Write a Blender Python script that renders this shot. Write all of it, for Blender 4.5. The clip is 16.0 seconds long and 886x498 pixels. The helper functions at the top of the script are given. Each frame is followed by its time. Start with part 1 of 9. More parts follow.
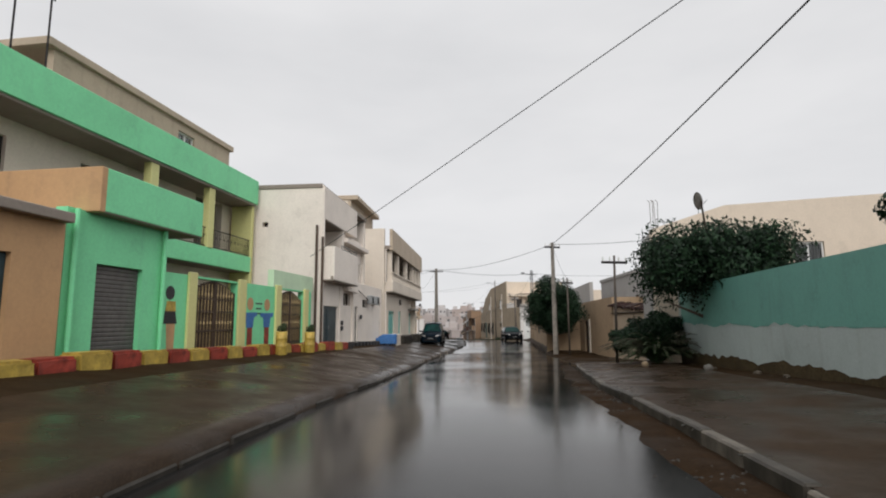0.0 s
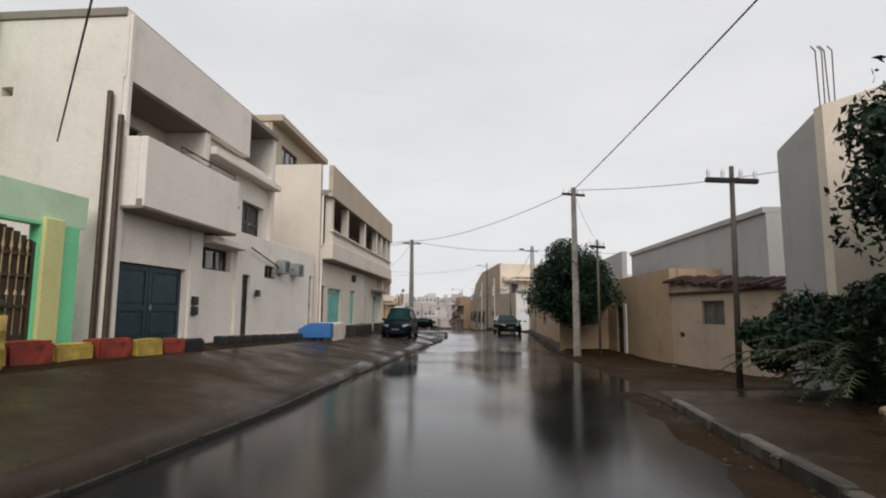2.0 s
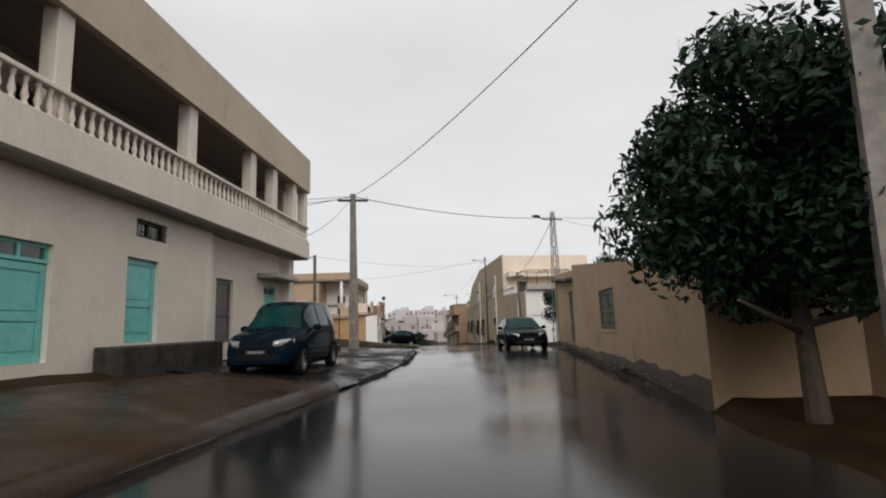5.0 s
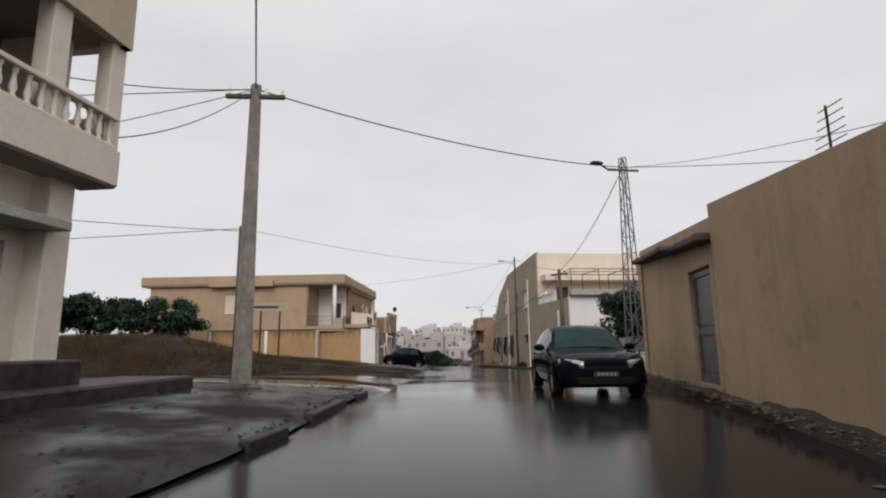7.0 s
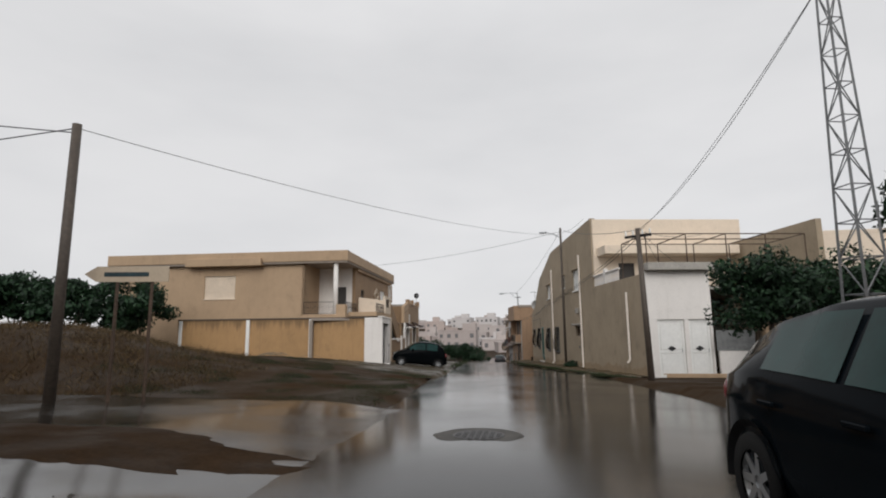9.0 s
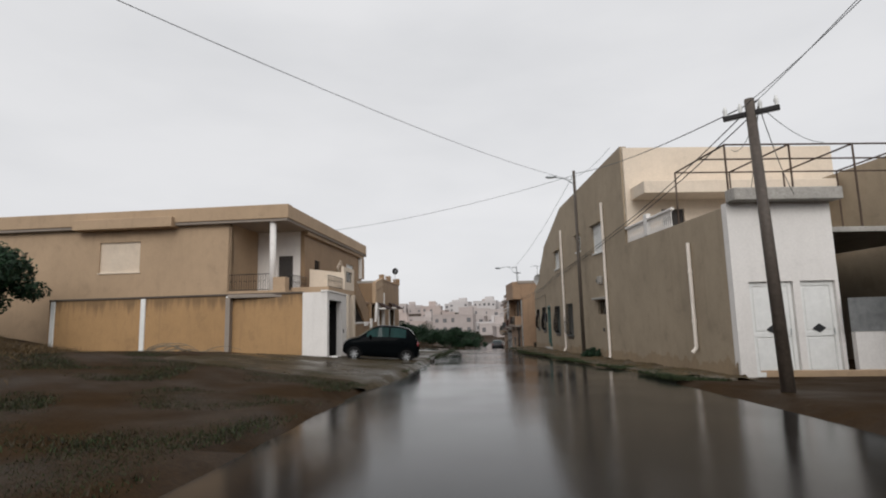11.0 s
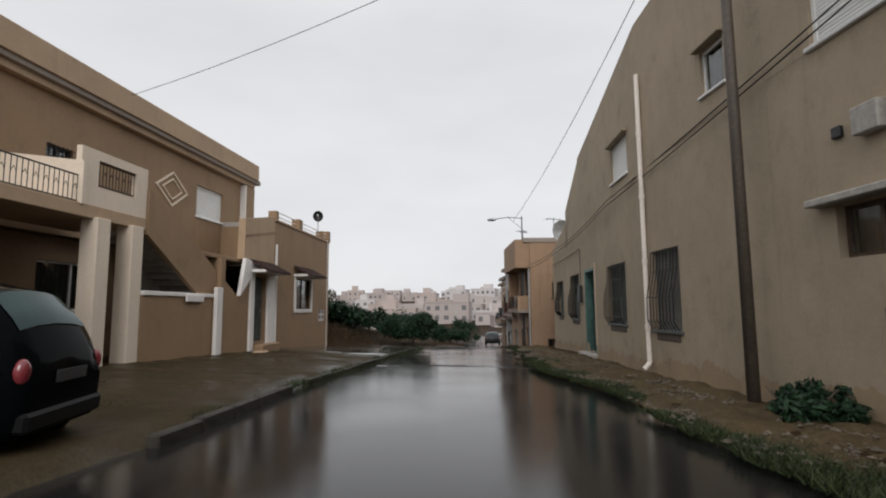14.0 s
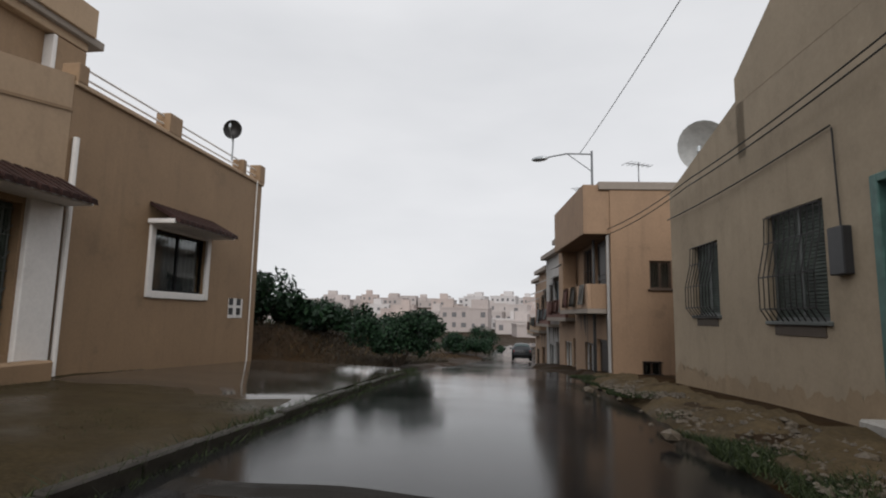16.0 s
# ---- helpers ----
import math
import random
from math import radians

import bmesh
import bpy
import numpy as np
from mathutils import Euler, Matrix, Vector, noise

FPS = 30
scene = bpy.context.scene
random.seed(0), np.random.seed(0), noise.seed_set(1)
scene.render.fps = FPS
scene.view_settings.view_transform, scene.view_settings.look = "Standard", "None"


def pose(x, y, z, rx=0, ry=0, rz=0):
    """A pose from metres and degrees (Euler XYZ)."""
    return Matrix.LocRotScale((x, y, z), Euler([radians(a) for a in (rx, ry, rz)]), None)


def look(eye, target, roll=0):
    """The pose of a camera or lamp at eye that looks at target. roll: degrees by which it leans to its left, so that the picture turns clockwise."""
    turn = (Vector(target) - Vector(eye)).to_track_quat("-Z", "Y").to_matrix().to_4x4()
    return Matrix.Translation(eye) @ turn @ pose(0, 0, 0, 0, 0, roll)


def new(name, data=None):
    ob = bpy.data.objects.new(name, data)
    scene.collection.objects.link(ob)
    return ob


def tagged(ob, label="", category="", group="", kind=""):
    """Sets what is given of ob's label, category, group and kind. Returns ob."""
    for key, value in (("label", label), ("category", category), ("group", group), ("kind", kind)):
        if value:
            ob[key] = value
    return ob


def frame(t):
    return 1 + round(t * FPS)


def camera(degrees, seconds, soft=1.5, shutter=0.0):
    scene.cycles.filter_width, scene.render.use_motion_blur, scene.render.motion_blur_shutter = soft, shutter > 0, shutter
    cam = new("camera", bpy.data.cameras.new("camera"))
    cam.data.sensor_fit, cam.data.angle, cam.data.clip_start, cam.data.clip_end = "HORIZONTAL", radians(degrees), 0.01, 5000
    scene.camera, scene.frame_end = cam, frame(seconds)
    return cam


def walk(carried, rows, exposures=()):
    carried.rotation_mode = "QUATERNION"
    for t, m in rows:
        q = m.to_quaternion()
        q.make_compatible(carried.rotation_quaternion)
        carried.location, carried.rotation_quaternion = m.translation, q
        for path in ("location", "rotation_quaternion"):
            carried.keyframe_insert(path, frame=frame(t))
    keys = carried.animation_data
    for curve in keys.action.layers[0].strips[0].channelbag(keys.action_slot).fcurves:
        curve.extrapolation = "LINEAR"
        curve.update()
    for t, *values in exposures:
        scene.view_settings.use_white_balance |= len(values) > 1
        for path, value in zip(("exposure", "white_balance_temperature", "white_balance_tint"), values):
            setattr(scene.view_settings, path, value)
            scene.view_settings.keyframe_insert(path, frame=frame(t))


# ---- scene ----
cam = camera(79.3, 16.0, soft=2.0)
PATH = [
    (0, -1.068, -0.020, 2.113, 97.75, 0.48, 2.88),
    (0.5, -0.956, 3.187, 2.078, 98.00, 0.38, 2.94),
    (1, -0.896, 6.210, 2.014, 97.98, 0.19, 2.45),
    (1.5, -0.710, 9.249, 1.975, 97.32, -0.39, 2.10),
    (2, -0.468, 11.932, 1.870, 96.59, -0.17, 2.02),
    (2.5, -0.281, 14.834, 1.750, 96.39, 0.73, 2.06),
    (3, -0.068, 17.879, 1.631, 96.51, 1.43, 2.07),
    (3.5, 0.104, 20.822, 1.542, 97.11, 1.79, 1.98),
    (4, 0.160, 23.642, 1.499, 97.28, 2.14, 1.68),
    (4.2, 0.188, 24.789, 1.476, 97.29, 2.17, 1.55),
    (6.3, 1.056, 38.216, 1.121, 99.88, 0.95, 4.10),
    (6.5, 1.110, 39.391, 1.146, 99.95, 0.97, 4.38),
    (7, 1.136, 42.211, 1.213, 100.00, 0.77, 5.35),
    (7.5, 1.035, 44.789, 1.267, 99.68, 0.26, 6.13),
    (8, 0.919, 47.405, 1.286, 99.41, 0.74, 7.15),
    (8.5, 0.848, 49.726, 1.333, 99.29, 0.44, 8.10),
    (9, 0.710, 52.131, 1.376, 99.04, 0.57, 8.99),
    (9.2, 0.693, 53.140, 1.386, 98.93, 0.74, 9.30),
    (11.3, 0.361, 64.049, 1.057, 97.42, 1.44, 8.88),
    (11.5, 0.332, 65.285, 1.028, 97.41, 1.35, 8.86),
    (12, 0.306, 68.414, 0.937, 96.75, 1.37, 8.62),
    (12.5, 0.277, 71.741, 0.830, 96.42, 1.16, 8.48),
    (13, 0.220, 75.200, 0.729, 96.44, 1.09, 8.44),
    (13.5, 0.056, 78.784, 0.648, 96.45, 0.22, 8.52),
    (14, -0.216, 82.189, 0.535, 96.34, 0.45, 8.91),
    (14.5, -0.488, 85.538, 0.428, 96.44, -0.17, 9.69),
    (15, -0.861, 88.768, 0.291, 96.60, 0.16, 10.47),
    (15.5, -1.422, 92.035, 0.170, 97.08, -0.45, 10.88),
    (16, -2.053, 95.238, 0.081, 97.17, -1.00, 10.81),
]
walk(cam, [(r[0], pose(*r[1:])) for r in PATH], exposures=((0, -0.03, 6450, 10), (4.2, 0.0, 6450, 10), (6.3, -0.08, 6450, 10), (9.2, -0.10, 6450, 10), (11.3, -0.04, 6400, 10), (13.0, 0.0, 6400, 10), (16.0, -0.03, 6350, 10)))

# ---------------------------------------------------------------- sky and light
world = bpy.data.worlds.new("overcast_sky")
scene.world = world
world.use_nodes = True
wn, wl_ = world.node_tree.nodes, world.node_tree.links
wn.clear()
w_out = wn.new("ShaderNodeOutputWorld")
w_bg = wn.new("ShaderNodeBackground")
w_sky = wn.new("ShaderNodeTexSky")
w_sky.sky_type, w_sky.sun_disc = "NISHITA", False
w_sky.sun_elevation, w_sky.sun_rotation = radians(30), radians(187)
w_hsv = wn.new("ShaderNodeHueSaturation")
w_hsv.inputs["Saturation"].default_value = 0.15
w_hsv.inputs["Value"].default_value = 0.10
w_tc = wn.new("ShaderNodeTexCoord")
w_map = wn.new("ShaderNodeMapping")
w_map.inputs["Scale"].default_value = (1.6, 1.6, 5.0)
w_noise = wn.new("ShaderNodeTexNoise")
w_noise.inputs["Scale"].default_value, w_noise.inputs["Detail"].default_value = 1.6, 4.0
w_ramp = wn.new("ShaderNodeValToRGB")
w_ramp.color_ramp.elements[0].position, w_ramp.color_ramp.elements[0].color = 0.28, (0.765, 0.765, 0.775, 1)
w_ramp.color_ramp.elements[1].position, w_ramp.color_ramp.elements[1].color = 0.62, (0.85, 0.845, 0.85, 1)
w_sep = wn.new("ShaderNodeSeparateXYZ")
w_zen = wn.new("ShaderNodeMapRange")
w_zen.interpolation_type = "SMOOTHSTEP"
for key, value in (("From Min", 0.45), ("From Max", 1.0), ("To Min", 1.0), ("To Max", 1.6)):
    w_zen.inputs[key].default_value = value
w_mix = wn.new("ShaderNodeMix")
w_mix.data_type, w_mix.inputs["Factor"].default_value = "RGBA", 0.88
w_bright = wn.new("ShaderNodeVectorMath")
w_bright.operation = "SCALE"
wl_.new(w_tc.outputs["Generated"], w_map.inputs["Vector"])
wl_.new(w_map.outputs["Vector"], w_noise.inputs["Vector"])
wl_.new(w_noise.outputs["Fac"], w_ramp.inputs["Fac"])
wl_.new(w_tc.outputs["Generated"], w_sep.inputs["Vector"])
wl_.new(w_sep.outputs["Z"], w_zen.inputs["Value"])
wl_.new(w_sky.outputs["Color"], w_hsv.inputs["Color"])
wl_.new(w_hsv.outputs["Color"], w_mix.inputs["A"])
wl_.new(w_ramp.outputs["Color"], w_mix.inputs["B"])
wl_.new(w_mix.outputs["Result"], w_bright.inputs[0])
wl_.new(w_zen.outputs["Result"], w_bright.inputs["Scale"])
wl_.new(w_bright.outputs["Vector"], w_bg.inputs["Color"])
wl_.new(w_bg.outputs["Background"], w_out.inputs["Surface"])
w_bg.inputs["Strength"].default_value = 1.0

sun_data = bpy.data.lights.new("sun", "SUN")
sun_data.energy, sun_data.angle, sun_data.color = 1.6, radians(35), (1.0, 0.97, 0.93)
sun = new("sun", sun_data)
sun.matrix_world = look((0, 0, 40), (-3, 24, 26))


# ---------------------------------------------------------------- materials
def nodes_of(name):
    m = bpy.data.materials.new(name)
    m.use_nodes = True
    nt = m.node_tree
    return m, nt, nt.nodes["Principled BSDF"]


def noise_node(nt, vector, scale, detail=4.0, rough=0.55, stretch=None):
    if stretch:
        mp = nt.nodes.new("ShaderNodeMapping")
        mp.inputs["Scale"].default_value = stretch
        nt.links.new(vector, mp.inputs["Vector"])
        vector = mp.outputs["Vector"]
    n = nt.nodes.new("ShaderNodeTexNoise")
    n.inputs["Scale"].default_value, n.inputs["Detail"].default_value = scale, detail
    n.inputs["Roughness"].default_value = rough
    nt.links.new(vector, n.inputs["Vector"])
    return n.outputs["Fac"]


def ramp_node(nt, fac, lo, hi, c0, c1):
    r = nt.nodes.new("ShaderNodeValToRGB")
    r.color_ramp.elements[0].position, r.color_ramp.elements[0].color = lo, (*c0, 1) if len(c0) == 3 else c0
    r.color_ramp.elements[1].position, r.color_ramp.elements[1].color = hi, (*c1, 1) if len(c1) == 3 else c1
    nt.links.new(fac, r.inputs["Fac"])
    return r.outputs["Color"]


def mix_node(nt, fac, a, b, mode="MIX"):
    m = nt.nodes.new("ShaderNodeMix")
    m.data_type, m.blend_type = "RGBA", mode
    for key, value in (("Factor", fac), ("A", a), ("B", b)):
        if isinstance(value, (int, float)):
            m.inputs[key].default_value = value
        elif isinstance(value, tuple):
            m.inputs[key].default_value = (*value, 1) if len(value) == 3 else value
        else:
            nt.links.new(value, m.inputs[key])
    return m.outputs["Result"]


def bump(nt, bsdf, height, strength, distance=0.01):
    b = nt.nodes.new("ShaderNodeBump")
    b.inputs["Strength"].default_value, b.inputs["Distance"].default_value = strength, distance
    nt.links.new(height, b.inputs["Height"])
    nt.links.new(b.outputs["Normal"], bsdf.inputs["Normal"])


def scaled(col, k):
    return tuple(min(1.0, c * k) for c in col)


def mould(nt, value, top):
    m = nt.nodes.new("ShaderNodeMapRange")
    m.interpolation_type = "SMOOTHSTEP"
    for key, v in (("From Min", top + 0.42), ("From Max", top + 1.10), ("To Min", 0.0), ("To Max", 0.85)):
        m.inputs[key].default_value = v
    nt.links.new(value, m.inputs["Value"])
    return m.outputs["Result"]


def plaster(name, col, stain, amount=0.55, rough=0.75, streaks=0.5, patch=0.25, top=None):
    """Painted render: blotches, rain streaks, peeled patches, grain. top: height of a wall head with runs of black mould below it."""
    m, nt, b = nodes_of(name)
    co = nt.nodes.new("ShaderNodeTexCoord").outputs["Object"]
    big = noise_node(nt, co, 0.55, 5.0, 0.6)
    grain = noise_node(nt, co, 14.0, 5.0, 0.65)
    streak = noise_node(nt, co, 1.0, 4.0, 0.6, (3.2, 3.2, 0.22))
    c = mix_node(nt, ramp_node(nt, big, 0.38, 0.72, (0, 0, 0), (amount,) * 3), scaled(col, 1.06), scaled(col, 0.74))
    c = mix_node(nt, ramp_node(nt, streak, 0.56, 0.80, (0, 0, 0), (streaks,) * 3), c, stain)
    blotch = noise_node(nt, co, 2.6, 6.0, 0.68, (1.0, 1.0, 0.7))
    c = mix_node(nt, ramp_node(nt, blotch, 0.50, 0.74, (0, 0, 0), (amount * 0.62,) * 3), c, mix_node(nt, 0.35, scaled(col, 0.55), stain))
    c = mix_node(nt, ramp_node(nt, blotch, 0.26, 0.44, (amount * 0.4,) * 3, (0, 0, 0)), c, scaled(col, 1.2))
    peel = noise_node(nt, co, 1.1, 7.0, 0.62)
    c = mix_node(nt, ramp_node(nt, peel, 0.60, 0.66, (0, 0, 0), (patch,) * 3), c, mix_node(nt, 0.5, scaled(col, 0.62), scaled(stain, 0.8)))
    c = mix_node(nt, ramp_node(nt, peel, 0.30, 0.37, (patch,) * 3, (0, 0, 0)), c, scaled(col, 1.22))
    if top is not None:
        z = nt.nodes.new("ShaderNodeSeparateXYZ")
        nt.links.new(co, z.inputs["Vector"])
        runs = noise_node(nt, co, 1.0, 5.0, 0.65, (2.6, 2.6, 0.18))
        depth = nt.nodes.new("ShaderNodeMath")
        depth.operation = "MULTIPLY_ADD"
        nt.links.new(runs, depth.inputs[0])
        depth.inputs[1].default_value = 2.2
        nt.links.new(z.outputs["Z"], depth.inputs[2])
        c = mix_node(nt, mould(nt, depth.outputs["Value"], top), c, (0.055, 0.035, 0.022))
    c = mix_node(nt, 0.35, c, ramp_node(nt, grain, 0.3, 0.7, scaled(col, 0.8), scaled(col, 1.12)))
    nt.links.new(c, b.inputs["Base Color"])
    b.inputs["Roughness"].default_value = rough
    bump(nt, b, grain, 0.35, 0.006)
    return m


def simple(name, col, rough=0.5, metal=0.0, var=0.18, scale=9.0, bumpy=0.15, coat=0.0, spec=0.5):
    m, nt, b = nodes_of(name)
    co = nt.nodes.new("ShaderNodeTexCoord").outputs["Object"]
    fine = noise_node(nt, co, scale, 5.0, 0.6)
    big = noise_node(nt, co, scale * 0.14, 3.0, 0.5)
    c = mix_node(nt, ramp_node(nt, fine, 0.3, 0.7, (0, 0, 0), (1, 1, 1)), scaled(col, 1 - var), scaled(col, 1 + var))
    c = mix_node(nt, ramp_node(nt, big, 0.4, 0.7, (0, 0, 0), (0.6,) * 3), c, scaled(col, 1 - 1.4 * var))
    nt.links.new(c, b.inputs["Base Color"])
    b.inputs["Roughness"].default_value, b.inputs["Metallic"].default_value = rough, metal
    b.inputs["Coat Weight"].default_value = coat
    b.inputs["Specular IOR Level"].default_value = spec
    b.inputs["Coat Roughness"].default_value = 0.06
    if bumpy:
        bump(nt, b, fine, bumpy, 0.004)
    return m


def wet_ground(name, dry, wet, lo, hi, r_wet, r_dry, scale, bumpy, grit=45.0, spec=0.5, spec_wet=None):
    """Rain-soaked surface: puddled patches smooth and dark, the rest rougher."""
    m, nt, b = nodes_of(name)
    co = nt.nodes.new("ShaderNodeTexCoord").outputs["Object"]
    patch = noise_node(nt, co, scale, 5.0, 0.55)
    fine = noise_node(nt, co, grit, 4.0, 0.7)
    mid = noise_node(nt, co, 2.3, 5.0, 0.6)
    c = mix_node(nt, ramp_node(nt, patch, lo, hi, (0, 0, 0), (1, 1, 1)), wet, dry)
    c = mix_node(nt, 0.5, c, ramp_node(nt, mid, 0.35, 0.7, scaled(dry, 0.55), scaled(dry, 1.35)))
    c = mix_node(nt, 0.4, c, ramp_node(nt, fine, 0.35, 0.65, scaled(wet, 0.6), scaled(dry, 1.25)))
    nt.links.new(c, b.inputs["Base Color"])
    nt.links.new(ramp_node(nt, patch, lo, hi, (r_wet,) * 3, (r_dry,) * 3), b.inputs["Roughness"])
    nt.links.new(ramp_node(nt, patch, lo, hi, (spec_wet or spec,) * 3, (spec,) * 3), b.inputs["Specular IOR Level"])
    h = mix_node(nt, 0.5, fine, mid)
    bump(nt, b, h, bumpy, 0.01)
    return m


def vary(m, lo, hi):
    """Let each object of a material take its own brightness."""
    nt = m.node_tree
    b = next(n for n in nt.nodes if n.type == "BSDF_PRINCIPLED")
    src = b.inputs["Base Color"].links[0].from_socket
    info = nt.nodes.new("ShaderNodeObjectInfo")
    c = mix_node(nt, 1.0, src, ramp_node(nt, info.outputs["Random"], 0.1, 0.95, (lo,) * 3, (hi,) * 3), "MULTIPLY")
    nt.links.new(c, b.inputs["Base Color"])
    return m


def leaf_material(name, dark, light):
    m, nt, b = nodes_of(name)
    geo = nt.nodes.new("ShaderNodeNewGeometry")
    nt.links.new(ramp_node(nt, geo.outputs["Random Per Island"], 0.1, 0.95, dark, light), b.inputs["Base Color"])
    b.inputs["Roughness"].default_value = 0.6
    b.inputs["Specular IOR Level"].default_value = 0.22
    b.inputs["Transmission Weight"].default_value = 0.0
    return m


def glass_material(name, col=(0.9, 0.95, 0.94)):
    m, nt, b = nodes_of(name)
    b.inputs["Base Color"].default_value = (*col, 1)
    b.inputs["Roughness"].default_value, b.inputs["IOR"].default_value = 0.03, 1.45
    b.inputs["Transmission Weight"].default_value = 1.0
    return m


GREEN = plaster("green_paint", (0.21, 0.70, 0.36), (0.17, 0.40, 0.24), 0.5, 0.6, 0.35)
PALE_GREEN = plaster("pale_green_paint", (0.55, 0.72, 0.50), (0.34, 0.42, 0.30), 0.5, 0.65, 0.3)
YELLOW = plaster("yellow_paint", (0.62, 0.60, 0.26), (0.42, 0.38, 0.18), 0.4, 0.6, 0.3)
ORANGE_OLD = plaster("orange_paint", (0.50, 0.30, 0.15), (0.25, 0.16, 0.10), 0.6, 0.7, 0.5)
WHITE_A = plaster("off_white_render", (0.80, 0.725, 0.65), (0.52, 0.45, 0.39), 0.45, 0.75, 0.3)
CREAM_B = plaster("cream_render", (0.66, 0.585, 0.495), (0.42, 0.36, 0.29), 0.45, 0.75, 0.3)
TAN_BAND = plaster("tan_render", (0.46, 0.375, 0.28), (0.27, 0.215, 0.16), 0.6, 0.75, 0.5, 0.35)
# Dirty soffit render; shade under balconies and in recesses is darkened into it.
SOFFIT_SHADE = plaster("grey_soffit_shade", (0.26, 0.22, 0.185), (0.14, 0.12, 0.10), 0.5, 0.8, 0.2)
APRICOT = plaster("apricot_render", (0.385, 0.272, 0.172), (0.20, 0.142, 0.092), 0.65, 0.75, 0.5, 0.35)
OCHRE = plaster("ochre_render", (0.37, 0.222, 0.100), (0.19, 0.12, 0.065), 0.75, 0.75, 0.7, 0.4, top=2.42)
WHITE = plaster("white_paint", (0.70, 0.67, 0.64), (0.50, 0.46, 0.42), 0.35, 0.65, 0.3)
MAROON = plaster("faded_maroon_paint", (0.17, 0.080, 0.062), (0.09, 0.05, 0.04), 0.6, 0.75, 0.5)
TAN_I = plaster("tan_orange_render", (0.262, 0.170, 0.096), (0.135, 0.088, 0.052), 0.7, 0.75, 0.55, 0.4)
GREY_E = plaster("grey_beige_render", (0.338, 0.272, 0.192), (0.182, 0.144, 0.096), 0.85, 0.85, 0.55, 0.45)
CREAM_E = plaster("warm_cream_render", (0.66, 0.56, 0.45), (0.45, 0.38, 0.30), 0.4, 0.75, 0.3)
# Damp brown render; also the painted-in dark of the unlit passage.
BROWN_WET_SHADE = plaster("damp_brown_shade", (0.075, 0.055, 0.040), (0.035, 0.027, 0.021), 0.7, 0.7, 0.4, 0.5)
COTTAGE = plaster("pale_brown_render", (0.47, 0.370, 0.270), (0.22, 0.175, 0.13), 0.75, 0.85, 0.55, 0.6)
BROWN_D = plaster("brown_render", (0.40, 0.283, 0.178), (0.17, 0.125, 0.085), 0.75, 0.85, 0.55, 0.55)
TEAL_WALL = plaster("teal_paint", (0.135, 0.34, 0.285), (0.09, 0.20, 0.175), 0.6, 0.65, 0.5, 0.4)
PALE_WALL = plaster("pale_blue_limewash", (0.40, 0.455, 0.44), (0.25, 0.25, 0.215), 0.6, 0.75, 0.5, 0.45)
GREY_C = plaster("grey_render", (0.36, 0.345, 0.33), (0.25, 0.235, 0.22), 0.5, 0.8, 0.4)
PINK = plaster("pinkish_render", (0.34, 0.225, 0.145), (0.16, 0.11, 0.075), 0.8, 0.8, 0.6, 0.5)
# Town colours are greyed, with the distance haze mixed into the paint.
TOWN = [plaster("town_haze_render", c, scaled(c, 0.7), 0.4, 0.8, 0.3) for c in ((0.44, 0.39, 0.37), (0.52, 0.49, 0.48), (0.38, 0.33, 0.31), (0.42, 0.35, 0.32))]
WET_CONCRETE = simple("wet_dark_concrete", (0.046, 0.041, 0.035), 0.5, 0, 0.5, 4, 0.4, 0, 0.10)
RUBBLE = simple("wet_rubble", (0.095, 0.076, 0.054), 0.6, 0, 0.4, 8, 0.4, 0, 0.3)
# Near-black for sheets added behind panes in place of unlit rooms.
DARK_BACKING = simple("dark_room_backing", (0.026, 0.026, 0.024), 0.9, 0, 0.3, 3, 0.1)
POLE_CONCRETE = simple("old_pole_concrete", (0.23, 0.205, 0.175), 0.7, 0, 0.4, 4, 0.35)
CONCRETE = simple("weathered_concrete", (0.34, 0.32, 0.29), 0.7, 0, 0.22, 12, 0.3)
KERB = vary(simple("kerb_concrete", (0.125, 0.108, 0.086), 0.6, 0, 0.6, 4, 0.5, 0, 0.25), 0.3, 1.0)
ASPHALT = wet_ground("wet_asphalt", (0.016, 0.0152, 0.0146), (0.009, 0.009, 0.0092), 0.36, 0.62, 0.06, 0.165, 0.30, 0.12, spec=0.155)
SIDE_ASPHALT = wet_ground("wet_worn_asphalt", (0.024, 0.0205, 0.0170), (0.010, 0.0092, 0.0086), 0.40, 0.62, 0.05, 0.26, 0.35, 0.14, spec=0.12, spec_wet=0.34)
ROUGH_ASPHALT = wet_ground("rough_wet_asphalt", (0.024, 0.0215, 0.0185), (0.010, 0.0094, 0.0088), 0.42, 0.60, 0.14, 0.62, 0.55, 0.55, spec=0.03, spec_wet=0.12)
SLAB = wet_ground("flooded_concrete", (0.060, 0.048, 0.036), (0.030, 0.024, 0.019), 0.38, 0.66, 0.045, 0.16, 0.5, 0.08, 30.0, spec=0.20, spec_wet=0.34)
DIRT = wet_ground("wet_earth", (0.037, 0.0215, 0.0100), (0.013, 0.0078, 0.0040), 0.38, 0.66, 0.55, 0.90, 0.45, 0.8, 22.0, spec=0.02, spec_wet=0.06)
MUD = wet_ground("brown_mud", (0.050, 0.037, 0.0195), (0.018, 0.0135, 0.0078), 0.36, 0.64, 0.24, 0.65, 0.6, 0.6, 20.0, spec=0.025, spec_wet=0.075)
EARTH = wet_ground("pale_wet_earth", (0.092, 0.067, 0.037), (0.030, 0.022, 0.012), 0.40, 0.64, 0.55, 0.85, 1.3, 0.9, 16.0, spec=0.06)
